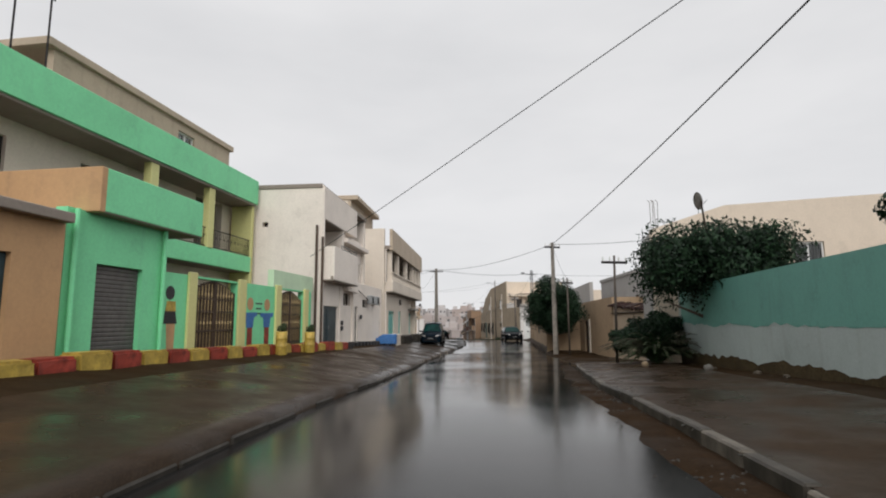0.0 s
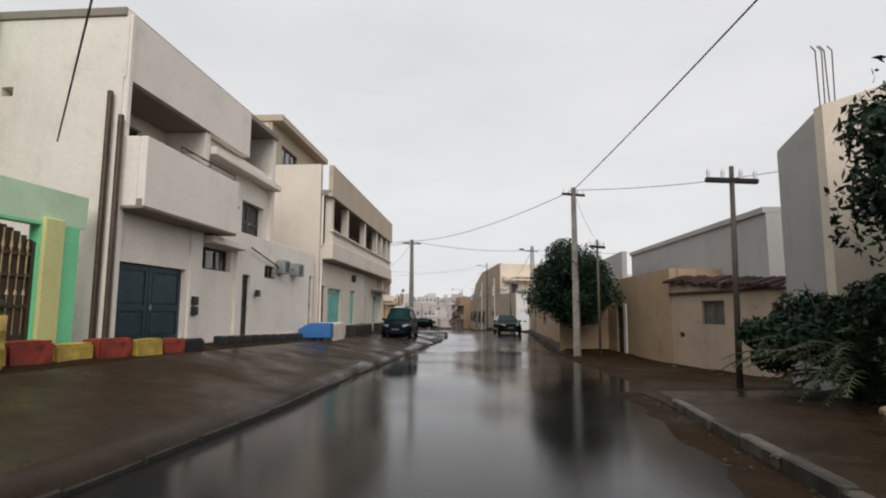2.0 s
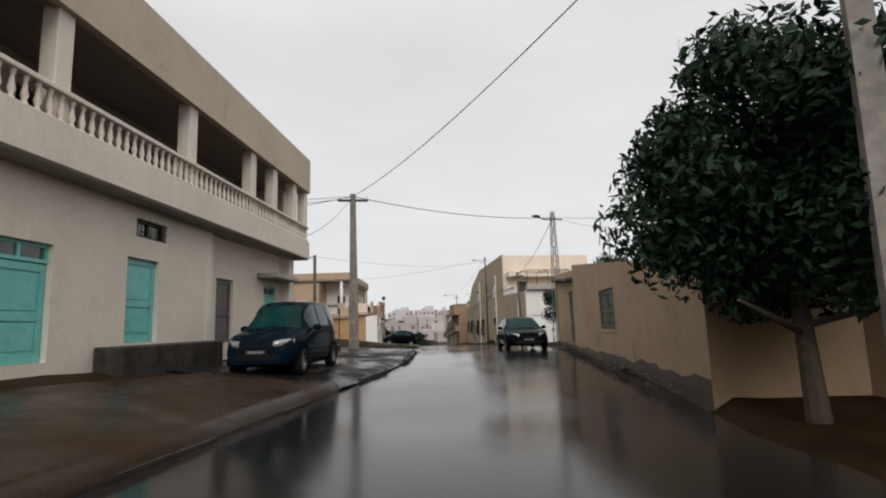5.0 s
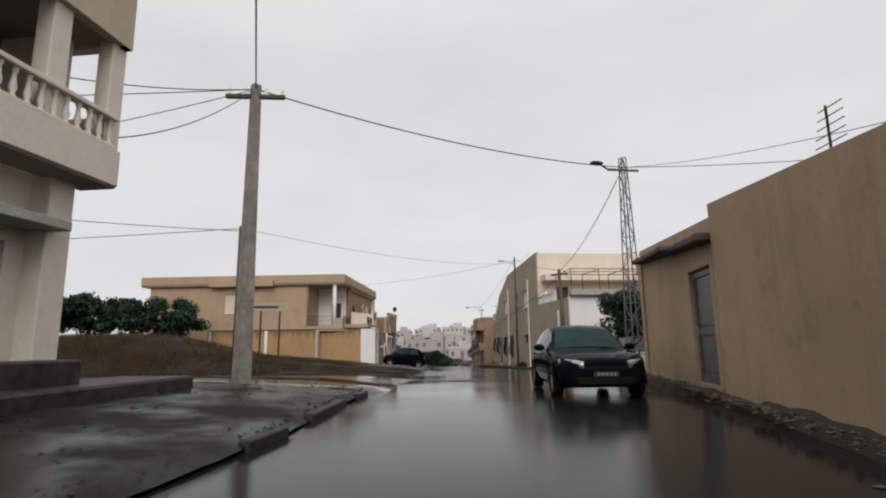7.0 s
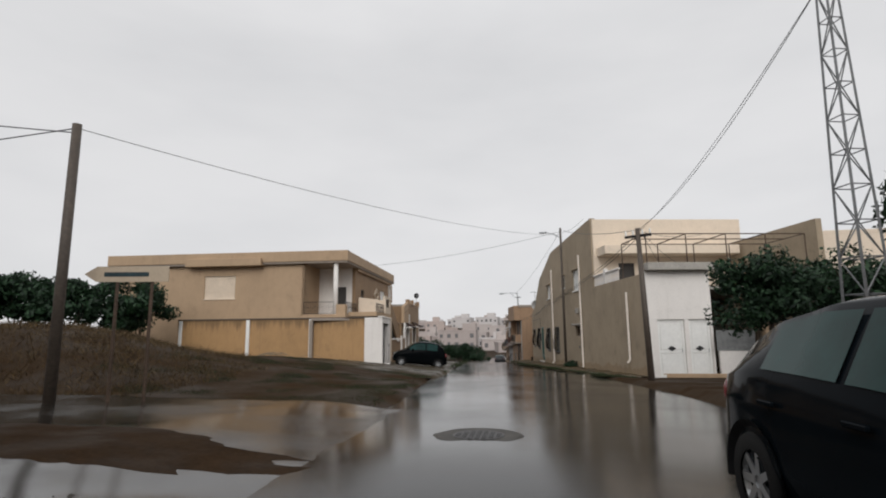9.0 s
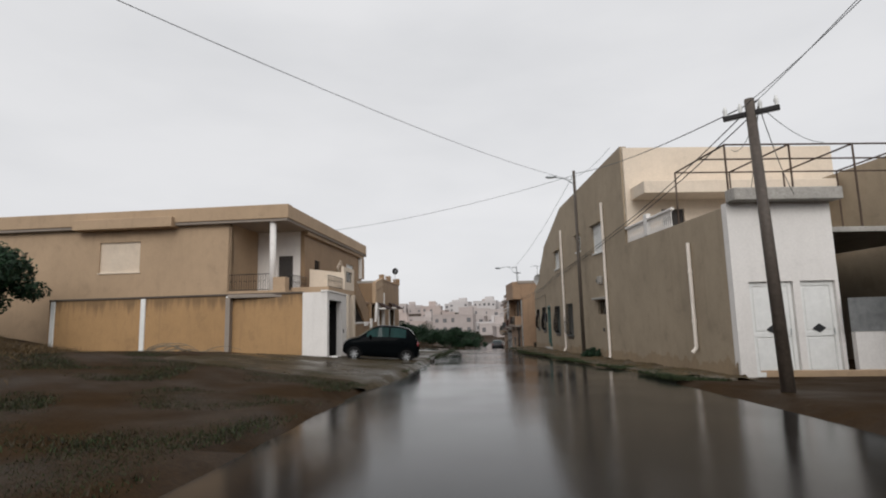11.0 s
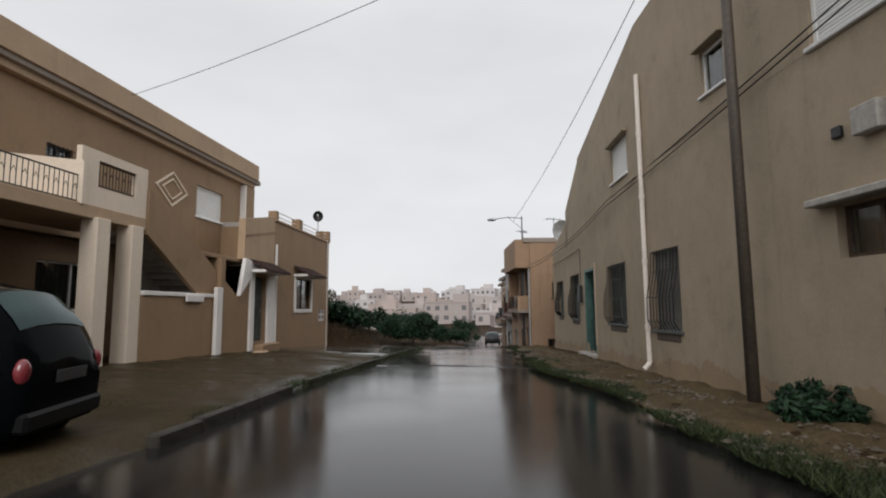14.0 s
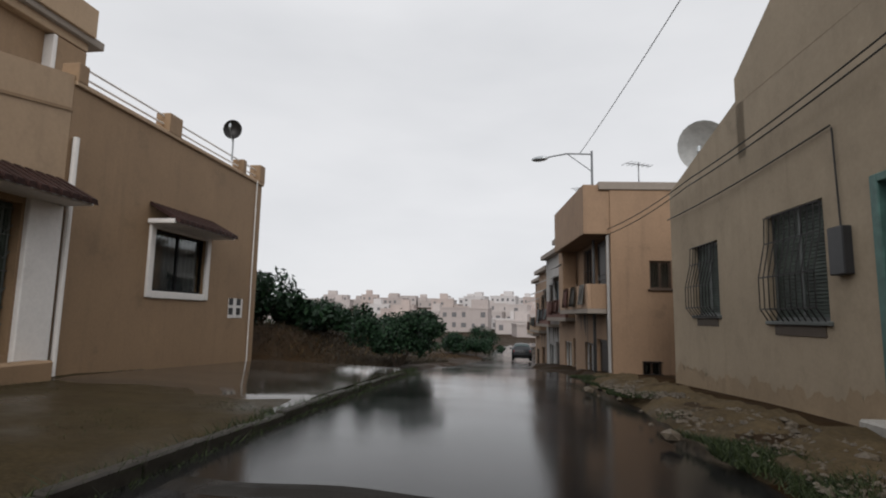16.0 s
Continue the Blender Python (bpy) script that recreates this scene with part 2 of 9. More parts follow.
DRIFT = wet_ground("washed_mud", (0.034, 0.0205, 0.0115), (0.015, 0.0095, 0.0058), 0.38, 0.66, 0.6, 0.95, 1.1, 1.0, 18.0, spec=0.01, spec_wet=0.03)
PAVE = wet_ground("wet_pavement", (0.044, 0.0285, 0.0175), (0.019, 0.0126, 0.0082), 0.40, 0.66, 0.20, 0.60, 0.6, 0.4, 30.0, spec=0.025, spec_wet=0.075)
DARK_GLASS = simple("tinted_glass", (0.008, 0.032, 0.030), 0.06, 0.0, 0.45, 1.5, 0.0, 0.0, 0.16)
SCREEN_GLASS = simple("windscreen_glass", (0.006, 0.034, 0.031), 0.05, 0.0, 0.45, 1.8, 0.0, 0.0, 0.07)
GLASS = glass_material("window_glass")
IRON = simple("black_iron", (0.022, 0.020, 0.020), 0.45, 0.6, 0.3, 30, 0.1)
RUST = simple("rusty_brown_iron", (0.085, 0.055, 0.038), 0.55, 0.4, 0.35, 16, 0.25)
GOLD_IRON = simple("brass_painted_iron", (0.42, 0.31, 0.15), 0.5, 0.4, 0.3, 20, 0.1)
STEEL = simple("galvanised_steel", (0.40, 0.42, 0.43), 0.42, 0.85, 0.2, 18, 0.1)
MAST_STEEL = simple("weathered_mast_steel", (0.15, 0.155, 0.16), 0.5, 0.5, 0.25, 18, 0.1)
BOARD_GREY = simple("weathered_grey_shutter", (0.135, 0.125, 0.108), 0.65, 0, 0.35, 5, 0.2)
SHUTTER_GREY = simple("grey_roller_shutter", (0.13, 0.12, 0.115), 0.5, 0.3, 0.2, 7, 0.1)
# Far panes lightened to grey: the haze sits in their colour.
HAZE_PANE = simple("far_hazy_pane", (0.13, 0.125, 0.13), 0.4, 0, 0.2, 7, 0)
BLUE_DOOR = simple("dark_blue_painted_metal", (0.022, 0.050, 0.062), 0.42, 0.2, 0.3, 6, 0.1)
TEAL_DOOR = simple("turquoise_painted_metal", (0.17, 0.52, 0.47), 0.42, 0.1, 0.15, 5, 0.1)
DOOR_DARK = simple("dark_brown_wood", (0.030, 0.024, 0.020), 0.5, 0, 0.3, 12, 0.2)
GREEN_DOOR = simple("faded_green_door", (0.05, 0.115, 0.09), 0.5, 0.1, 0.25, 7, 0.15)
GREEN_BOARD = simple("weathered_green_board", (0.060, 0.078, 0.064), 0.6, 0.0, 0.55, 3.5, 0.3)
GREY_DOOR = simple("grey_painted_metal", (0.115, 0.125, 0.12), 0.5, 0.2, 0.2, 7, 0.15)
WHITE_PVC = simple("white_shutter", (0.74, 0.74, 0.72), 0.4, 0, 0.06, 7, 0.05)
BLUE_PAINT = simple("blue_paint", (0.04, 0.16, 0.42), 0.4, 0, 0.2, 8, 0.2)
RED_PAINT = simple("red_paint", (0.30, 0.042, 0.024), 0.55, 0, 0.6, 5, 0.3)
YEL_PAINT = simple("bright_yellow_paint", (0.46, 0.32, 0.06), 0.55, 0, 0.4, 7, 0.3)
BLACK_PAINT = simple("black_paint", (0.02, 0.02, 0.022), 0.45, 0, 0.3, 9, 0.2)
WOOD_POLE = simple("weathered_pole_wood", (0.075, 0.058, 0.045), 0.65, 0, 0.3, 14, 0.4)
BARK = simple("bark", (0.075, 0.055, 0.040), 0.8, 0, 0.35, 12, 0.6)
RUBBER = simple("rubber", (0.009, 0.009, 0.009), 0.7, 0, 0.2, 30, 0.15, 0, 0.12)
CABLE = simple("black_cable", (0.02, 0.02, 0.021), 0.5, 0, 0.1, 30, 0)
TILE_DARK = simple("dark_roof_tile", (0.034, 0.016, 0.013), 0.6, 0, 0.4, 10, 0.3, 0, 0.10)
ALLOY = simple("alloy_wheel", (0.36, 0.37, 0.38), 0.32, 0.8, 0.1, 14, 0)
LAMP_GLASS = simple("clear_headlamp", (0.34, 0.33, 0.32), 0.15, 0.3, 0.6, 22, 0.3, 0.3)
TAIL_RED = simple("red_tail_lamp", (0.20, 0.028, 0.034), 0.2, 0, 0.3, 20, 0, 0.4)
PLATE = simple("black_number_plate", (0.03, 0.03, 0.032), 0.4, 0, 0.1, 20, 0)
PLATE_BAR = simple("pale_bar", (0.22, 0.22, 0.22), 0.5, 0, 0.1, 20, 0)
CAR_BLACK = simple("blue_black_car_paint", (0.0045, 0.0065, 0.0085), 0.08, 0.0, 0.1, 3, 0, 0.0, 0.016)
CAR_BLUE = simple("dark_blue_car_paint", (0.0045, 0.010, 0.016), 0.08, 0.0, 0.1, 3, 0, 0.0, 0.016)
CAR_FIAT = simple("black_car_paint", (0.0028, 0.0036, 0.0042), 0.08, 0.0, 0.1, 3, 0, 0.0, 0.018)
CAR_GREY = simple("grey_car_paint", (0.03, 0.033, 0.037), 0.25, 0.0, 0.1, 3, 0, 0.1, 0.25)
TRIM = simple("black_plastic_trim", (0.007, 0.007, 0.0075), 0.5, 0, 0.15, 20, 0.05, 0, 0.12)
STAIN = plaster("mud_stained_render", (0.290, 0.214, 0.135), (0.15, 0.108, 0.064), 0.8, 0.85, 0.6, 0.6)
ROW_OCHRE = plaster("orange_brown_render", (0.29, 0.187, 0.115), (0.13, 0.085, 0.056), 0.8, 0.8, 0.6, 0.5)
TEAL_JAMB = simple("flaking_teal_paint", (0.070, 0.150, 0.130), 0.5, 0, 0.35, 6, 0.25)
CLOTH = simple("grey_banner_cloth", (0.17, 0.175, 0.175), 0.8, 0, 0.3, 5, 0.2)
DISH_WHITE = simple("chalky_white_dish", (0.55, 0.56, 0.56), 0.5, 0, 0.2, 6, 0.1)
TWIG = simple("bare_pale_branch", (0.19, 0.15, 0.10), 0.75, 0, 0.35, 12, 0.4)
LEAF_DARK = leaf_material("dark_green_leaves", (0.004, 0.013, 0.006), (0.017, 0.044, 0.018))
LEAF_FROND = leaf_material("dark_frond_leaves", (0.010, 0.024, 0.010), (0.050, 0.092, 0.034))
LEAF_MID = leaf_material("green_leaves", (0.018, 0.045, 0.016), (0.075, 0.145, 0.045))
LEAF_OLIVE = leaf_material("scrub_leaves", (0.020, 0.034, 0.016), (0.070, 0.095, 0.040))
GRASS_DRY = leaf_material("dry_grass", (0.022, 0.0145, 0.006), (0.115, 0.072, 0.028))
GRASS_DEAD = leaf_material("dead_wet_grass", (0.012, 0.0092, 0.0055), (0.056, 0.042, 0.024))
GRASS_GREEN = leaf_material("wet_green_grass", (0.010, 0.017, 0.006), (0.040, 0.055, 0.018))


# ---------------------------------------------------------------- geometry helpers
def part(name, bm, material, parent=None, label="", smooth=False):
    me = bpy.data.meshes.new(name)
    bmesh.ops.recalc_face_normals(bm, faces=bm.faces)
    if smooth:
        for f in bm.faces:
            f.smooth = True
    bm.to_mesh(me)
    bm.free()
    for mt in (material if isinstance(material, list) else [material]):
        me.materials.append(mt)
    ob = new(name, me)
    if parent:
        ob.parent = parent
    if label:
        ob["label"] = label
    return ob


def thing(name, m, label, category, group="", kind=""):
    ob = new(name)
    ob.empty_display_size = 0.3
    ob.matrix_world = m
    return tagged(ob, label, category, group, kind)


def hexa(bm, pts, mat=0):
    v = [bm.verts.new(p) for p in pts]
    for q in ((0, 3, 2, 1), (4, 5, 6, 7), (0, 1, 5, 4), (1, 2, 6, 5), (2, 3, 7, 6), (3, 0, 4, 7)):
        bm.faces.new([v[k] for k in q]).material_index = mat


def box(bm, x0, x1, y0, y1, z0, z1, mat=0):
    hexa(bm, [(x0, y0, z0), (x1, y0, z0), (x1, y1, z0), (x0, y1, z0), (x0, y0, z1), (x1, y0, z1), (x1, y1, z1), (x0, y1, z1)], mat)


def boxes(*rows, bevel=0.0):
    bm = bmesh.new()
    for r in rows:
        box(bm, *r)
    if bevel:
        bmesh.ops.bevel(bm, geom=list(bm.edges), offset=bevel, segments=1, affect="EDGES")
    return bm


def tube(bm, a, b, r0, r1=None, n=8, caps=True):
    a, b = Vector(a), Vector(b)
    r1 = r0 if r1 is None else r1
    d = (b - a).normalized()
    s = d.cross(Vector((0, 0, 1)) if abs(d.z) < 0.9 else Vector((1, 0, 0))).normalized()
    t = d.cross(s)
    rings = []
    for p, r in ((a, r0), (b, r1)):
        rings.append([bm.verts.new(p + (s * math.cos(k * math.tau / n) + t * math.sin(k * math.tau / n)) * r) for k in range(n)])
    for k in range(n):
        bm.faces.new((rings[0][k], rings[0][(k + 1) % n], rings[1][(k + 1) % n], rings[1][k]))
    if caps:
        bm.faces.new(rings[0][::-1])
        bm.faces.new(rings[1])


class Face:
    """A vertical plane in a house's own axes: origin, direction along it, outward normal."""

    def __init__(self, o, u, n):
        self.o, self.u, self.n = o, u, n

    def at(self, a, d, z):
        return (self.o[0] + self.u[0] * a + self.n[0] * d, self.o[1] + self.u[1] * a + self.n[1] * d, z)

    def box(self, bm, a0, a1, d0, d1, z0, z1, mat=0):
        at = self.at
        hexa(bm, [at(a0, d0, z0), at(a1, d0, z0), at(a1, d1, z0), at(a0, d1, z0), at(a0, d0, z1), at(a1, d0, z1), at(a1, d1, z1), at(a0, d1, z1)], mat)


HAIR = [0]


def hair():
    """A few millimetres, different for each piece, so that no two faces share a plane."""
    HAIR[0] += 1
    return 0.001 + 0.0011 * (HAIR[0] % 9)


def wall(parent, name, face, a0, a1, z0, z1, material, holes=(), thick=0.25, out=0.0, label="", top=None):
    """A wall with openings that go through it. top: height at a1 if it differs from z1."""
    e = hair()
    a0, a1, out = a0 - e, a1 + e, out + e
    us = sorted({a0, a1, *[h[0] for h in holes], *[h[1] for h in holes]})
    zs = sorted({z0, z1, *[h[2] for h in holes], *[h[3] for h in holes]})
    us, zs = [u for u in us if a0 <= u <= a1], [z for z in zs if z0 <= z <= z1]
    nu, nz = len(us) - 1, len(zs) - 1

    def solid(i, j):
        if not (0 <= i < nu and 0 <= j < nz):
            return False
        um, zm = (us[i] + us[i + 1]) / 2, (zs[j] + zs[j + 1]) / 2
        return not any(h[0] < um < h[1] and h[2] < zm < h[3] for h in holes)

    bm, vs = bmesh.new(), {}

    def v(i, j, s):
        if (i, j, s) not in vs:
            z = zs[j]
            if top is not None and j == nz:
                z = z1 + (top - z1) * (us[i] - a0) / (a1 - a0)
            vs[i, j, s] = bm.verts.new(face.at(us[i], out if s else out - thick, z))
        return vs[i, j, s]

    for i in range(nu):
        for j in range(nz):
            if not solid(i, j):
                continue
            for s in (0, 1):
                bm.faces.new([v(i, j, s), v(i + 1, j, s), v(i + 1, j + 1, s), v(i, j + 1, s)])
            for di, dj, p, q in ((-1, 0, (i, j), (i, j + 1)), (1, 0, (i + 1, j), (i + 1, j + 1)), (0, -1, (i, j), (i + 1, j)), (0, 1, (i, j + 1), (i + 1, j + 1))):
                if not solid(i + di, j + dj):
                    bm.faces.new([v(*p, 0), v(*q, 0), v(*q, 1), v(*p, 1)])
    return part(name, bm, material, parent, label)


def slab(parent, name, face, a0, a1, d0, d1, z0, z1, material, label="", bevel=0.015):
    bm = bmesh.new()
    e = hair() * 0.8
    face.box(bm, a0 - e, a1 + e, d0 - e, d1 + e, z0 - e, z1 + e)
    if bevel:
        bmesh.ops.bevel(bm, geom=list(bm.edges), offset=bevel, segments=1, affect="EDGES")
    return part(name, bm, material, parent, label)


def ribbed(bm, face, a0, a1, d, z0, z1, pitch):
    """A slatted roller shutter as one ribbed sheet with a plain back."""
    line, z = [], z0
    while z < z1 - 0.01:
        t = min(z + pitch, z1)
        line += [(z, d), (z + 0.2 * (t - z), d + 0.014), (z + 0.8 * (t - z), d + 0.014)]
        z = t
    line += [(z1, d), (z1, d - 0.02), (z0, d - 0.02)]
    ends = [[bm.verts.new(face.at(a, q, zz)) for zz, q in line] for a in (a0, a1)]
    n = len(line)
    for k in range(n):
        bm.faces.new((ends[0][k], ends[0][(k + 1) % n], ends[1][(k + 1) % n], ends[1][k]))


def window(parent, face, a0, a1, z0, z1, frame_mat, style="glass", depth=0.12, out=0.0, mullions=1, bars=0, sill=True, bar_mat=None, shutter_mat=None):
    """A framed window set back in its opening; style glass or shutter; bars: a grille of that many uprights."""
    w, d = 0.06, out - depth
    step = (a1 - a0 - w) / (mullions + 1)
    ob = wall(parent, "window", face, a0, a1, z0, z1, frame_mat, [(a0 + w + k * step, a0 + (k + 1) * step, z0 + w, z1 - w) for k in range(mullions + 1)], 0.06, d + 0.03)
    if style == "glass":
        bm = bmesh.new()
        face.box(bm, a0 + w, a1 - w, d - 0.004, d + 0.004, z0 + w, z1 - w)
        part("pane", bm, GLASS, ob, "dark reflecting glass")
        # Added dark sheet: blocks the view through and stands for the unlit room.
        bm = bmesh.new()
        n = max(6, int((a1 - a0) / 0.09))
        line = [bm.verts.new(face.at(a0 + 0.03 + (a1 - a0 - 0.06) * k / n, d - 0.10 - 0.02 * (k % 2), z)) for z in (z0 + 0.03, z1 - 0.03) for k in range(n + 1)]
        for k in range(n):
            bm.faces.new((line[k], line[k + 1], line[n + 2 + k], line[n + 1 + k]))
        part("dark_backing", bm, DARK_BACKING, ob, "dark folded sheet standing in for the unlit room")
    else:
        bm = bmesh.new()
        ribbed(bm, face, a0 + w - 0.005, a1 - w + 0.005, d, z0 + w - 0.005, z1 - w + 0.005, 0.055)
        part("shutter", bm, shutter_mat or WHITE_PVC, ob, "closed slatted roller shutter")
    if sill:
        slab(ob, "sill", face, a0 - 0.06, a1 + 0.06, d + 0.03, out + 0.06, z0 - 0.06, z0, frame_mat)
    if bars:
        bm = bmesh.new()
        for k in range(bars):
            ab = a0 + (a1 - a0) * (k + 0.5) / bars
            tube(bm, face.at(ab, out + 0.03, z0 - 0.02), face.at(ab, out + 0.03, z1 + 0.02), 0.009, n=5)
        for zz in (z0 + 0.03, (z0 + z1) / 2, z1 - 0.03):
            tube(bm, face.at(a0 - 0.02, out + 0.03, zz), face.at(a1 + 0.02, out + 0.03, zz), 0.010, n=5)
        part("grille", bm, bar_mat or IRON, ob, "iron window grille")
    return ob


def door(parent, face, a0, a1, z0, z1, material, depth=0.12, out=0.0, leaves=1, style="panel", label="", name="door"):
    """A door set back in its opening: leaves with raised panels, or a slatted roller shutter."""
    d = out - depth
    bm = bmesh.new()
    if style == "roller":
        ribbed(bm, face, a0, a1, d, z0, z1, 0.09)
        ob = part(name, bm, material, parent, label)
        bm = bmesh.new()
        face.box(bm, a0, a1, d - 0.01, d + 0.03, z0, z0 + 0.08)
        part("bottom_rail", bm, material, ob)
        return ob
    face.box(bm, a0, a1, d - 0.03, d, z0, z1)
    ob = part(name, bm, material, parent, label)
    for k in range(leaves):
        b0, b1 = a0 + (a1 - a0) * k / leaves + 0.012, a0 + (a1 - a0) * (k + 1) / leaves - 0.012
        w = min(0.10, (b1 - b0) * 0.14)
        zm = z0 + (z1 - z0) * 0.42
        spans = [(b0 + w, b1 - w, z0 + 0.16, zm), (b0 + w, b1 - w, zm + 0.12, z1 - 0.13)]
        wall(ob, "leaf_frame", face, b0, b1, z0 + 0.01, z1 - 0.01, material, spans, 0.03, d + 0.022)
        for p in spans:
            slab(ob, "panel", face, p[0] + 0.05, p[1] - 0.05, d - 0.01, d + 0.012, p[2] + 0.05, p[3] - 0.05, material, bevel=0.008)
    bm = bmesh.new()
    am = (a0 + a1) / 2 + (0.06 if leaves == 2 else (a1 - a0) * 0.38)
    tube(bm, face.at(am, d + 0.022, z0 + (z1 - z0) * 0.46), face.at(am, d + 0.07, z0 + (z1 - z0) * 0.46), 0.012, n=6)
    tube(bm, face.at(am, d + 0.065, z0 + (z1 - z0) * 0.43), face.at(am, d + 0.065, z0 + (z1 - z0) * 0.50), 0.012, n=6)
    part("handle", bm, STEEL, ob, "metal door handle")
    return ob


def ornate_gate(parent, face, a0, a1, z0, z1, depth=0.1):
    """Two brown sheet-metal leaves with gold uprights and an arched head."""
    d = -depth
    am = (a0 + a1) / 2
    gate = None
    for b0, b1 in ((a0, am - 0.015), (am + 0.015, a1)):
        bm = bmesh.new()
        face.box(bm, b0, b1, d - 0.03, d, z0 + 0.05, z0 + (z1 - z0) * 0.55)
        n = 8
        for k in range(n):
            c0, c1 = b0 + (b1 - b0) * k / n, b0 + (b1 - b0) * (k + 1) / n
            tm = abs((c0 + c1) / 2 - am) / (am - a0)
            top = z1 - 0.28 * tm * tm
            face.box(bm, c0, c1, d - 0.03, d - 0.02, z0 + (z1 - z0) * 0.55, top)
        for r in ((b0, b0 + 0.06), (b1 - 0.06, b1)):
            face.box(bm, r[0], r[1], d, d + 0.035, z0 + 0.05, z1 - (0.28 if (r[0] < a0 + 0.1 or r[1] > a1 - 0.1) else 0.0))
        for zz in (0.02, 0.30, 0.55, 0.72):
            face.box(bm, b0 + 0.06, b1 - 0.06, d, d + 0.03, z0 + 0.05 + (z1 - z0) * zz, z0 + 0.11 + (z1 - z0) * zz)
        leaf = part("gate_leaf", bm, RUST, parent, "brown sheet-metal gate leaf")
        for k in range(6):
            bm = bmesh.new()
            ab = b0 + 0.06 + (b1 - b0 - 0.12) * (k + 0.5) / 6
            tm = abs(ab - am) / (am - a0)
            tube(bm, face.at(ab, d + 0.02, z0 + (z1 - z0) * 0.57), face.at(ab, d + 0.02, z1 - 0.06 - 0.28 * tm * tm), 0.013, n=6)
            tube(bm, face.at(ab, d + 0.02, z0 + (z1 - z0) * 0.80), face.at(ab, d + 0.02, z0 + (z1 - z0) * 0.86), 0.028, 0.012, n=6)
            tube(bm, face.at(ab, d + 0.016, z0 + (z1 - z0) * 0.12), face.at(ab, d + 0.016, z0 + (z1 - z0) * 0.58), 0.010, n=5)
            tube(bm, face.at(ab, d + 0.012, z0 + (z1 - z0) * 0.43), face.at(ab, d + 0.012, z0 + (z1 - z0) * 0.47), 0.030, 0.012, n=6)
            part("spindle", bm, GOLD_IRON, leaf, "gold-painted gate spindle")
        gate = leaf
    return gate


def railing(parent, face, a0, a1, d, z0, z1, material, step=0.13, name="railing"):
    bm = bmesh.new()
    for zz in (z0 + 0.06, z1):
        tube(bm, face.at(a0, d, zz), face.at(a1, d, zz), 0.02, n=6)
    n = max(2, int(abs(a1 - a0) / step))
    for k in range(n + 1):
        ab = a0 + (a1 - a0) * k / n
        tube(bm, face.at(ab, d, z0 + 0.06), face.at(ab, d, z1), 0.010, n=5, caps=False)
        if k < n and k % 2 == 0:
            ac = ab + (a1 - a0) / n * 0.5
            zm = (z0 + z1) / 2
            tube(bm, face.at(ab, d, zm), face.at(ac, d, zm + 0.12), 0.008, n=4, caps=False)
            tube(bm, face.at(ac, d, zm + 0.12), face.at(ab + (a1 - a0) / n, d, zm), 0.008, n=4, caps=False)
    return part(name, bm, material, parent)


BALUSTER = None


def balustrade(parent, face, a0, a1, d, z0, z1, material, step=0.24):
    """Top and bottom rails with turned concrete balusters."""
    global BALUSTER
    slab(parent, "bottom_rail", face, a0, a1, d - 0.08, d + 0.08, z0, z0 + 0.07, material)
    slab(parent, "top_rail", face, a0, a1, d - 0.10, d + 0.10, z1 - 0.09, z1, material)
    if BALUSTER is None:
        bm = bmesh.new()
        prof = ((0.0, 0.055), (0.10, 0.055), (0.16, 0.032), (0.34, 0.062), (0.55, 0.040), (0.80, 0.030), (0.88, 0.050), (1.0, 0.052))
        rings = [[bm.verts.new((r * math.cos(k * math.tau / 8), r * math.sin(k * math.tau / 8), h)) for k in range(8)] for h, r in prof]
        for p, q in zip(rings, rings[1:]):
            for k in range(8):
                bm.faces.new((p[k], p[(k + 1) % 8], q[(k + 1) % 8], q[k])).smooth = True
        BALUSTER = bpy.data.meshes.new("baluster")
        bm.to_mesh(BALUSTER)
        bm.free()
        BALUSTER.materials.append(material)
    n = int(abs(a1 - a0) / step)
    for k in range(n):
        ob = new("baluster", BALUSTER)
        ob.parent = parent
        ob.matrix_local = Matrix.Translation(face.at(a0 + (a1 - a0) * (k + 0.5) / n, d, z0 + 0.07)) @ Matrix.Diagonal((1, 1, z1 - z0 - 0.16, 1))


# ---------------------------------------------------------------- the lie of the land
ROAD_Z = ((-60, 1.9), (-30, 1.45), (0, 0.91), (6, 0.82), (9, 0.77), (15, 0.55), (21, 0.34), (25, 0.28), (32, 0.06), (38, -0.06), (45, 0.08), (52, 0.18), (58, 0.08), (64, -0.14), (72, -0.37), (79, -0.55), (85.5, -0.77), (92, -1.03), (100, -1.3), (112, -1.72), (118, -2.05), (128, -2.75), (141, -3.6), (155, -4.1), (180, -4.5), (200, -4.7), (240, -5.5), (330, -6))
KERB_L = ((-60, -4.6), (0, -3.9), (10, -3.6), (24, -3.2), (30, -3.05), (38, -2.75), (45, -1.7), (49, -1.45), (58, -1.75), (65, -2.05), (73, -2.9), (79, -3.2), (82, -3.45), (88, -4.1), (93, -4.9), (97, -5.2), (103, -5.7), (110, -6.2), (120, -6.5), (130, -7.1), (145, -8), (165, -9), (179, -9.2), (187, -8.2), (195, -6.4), (230, 3), (330, 40))
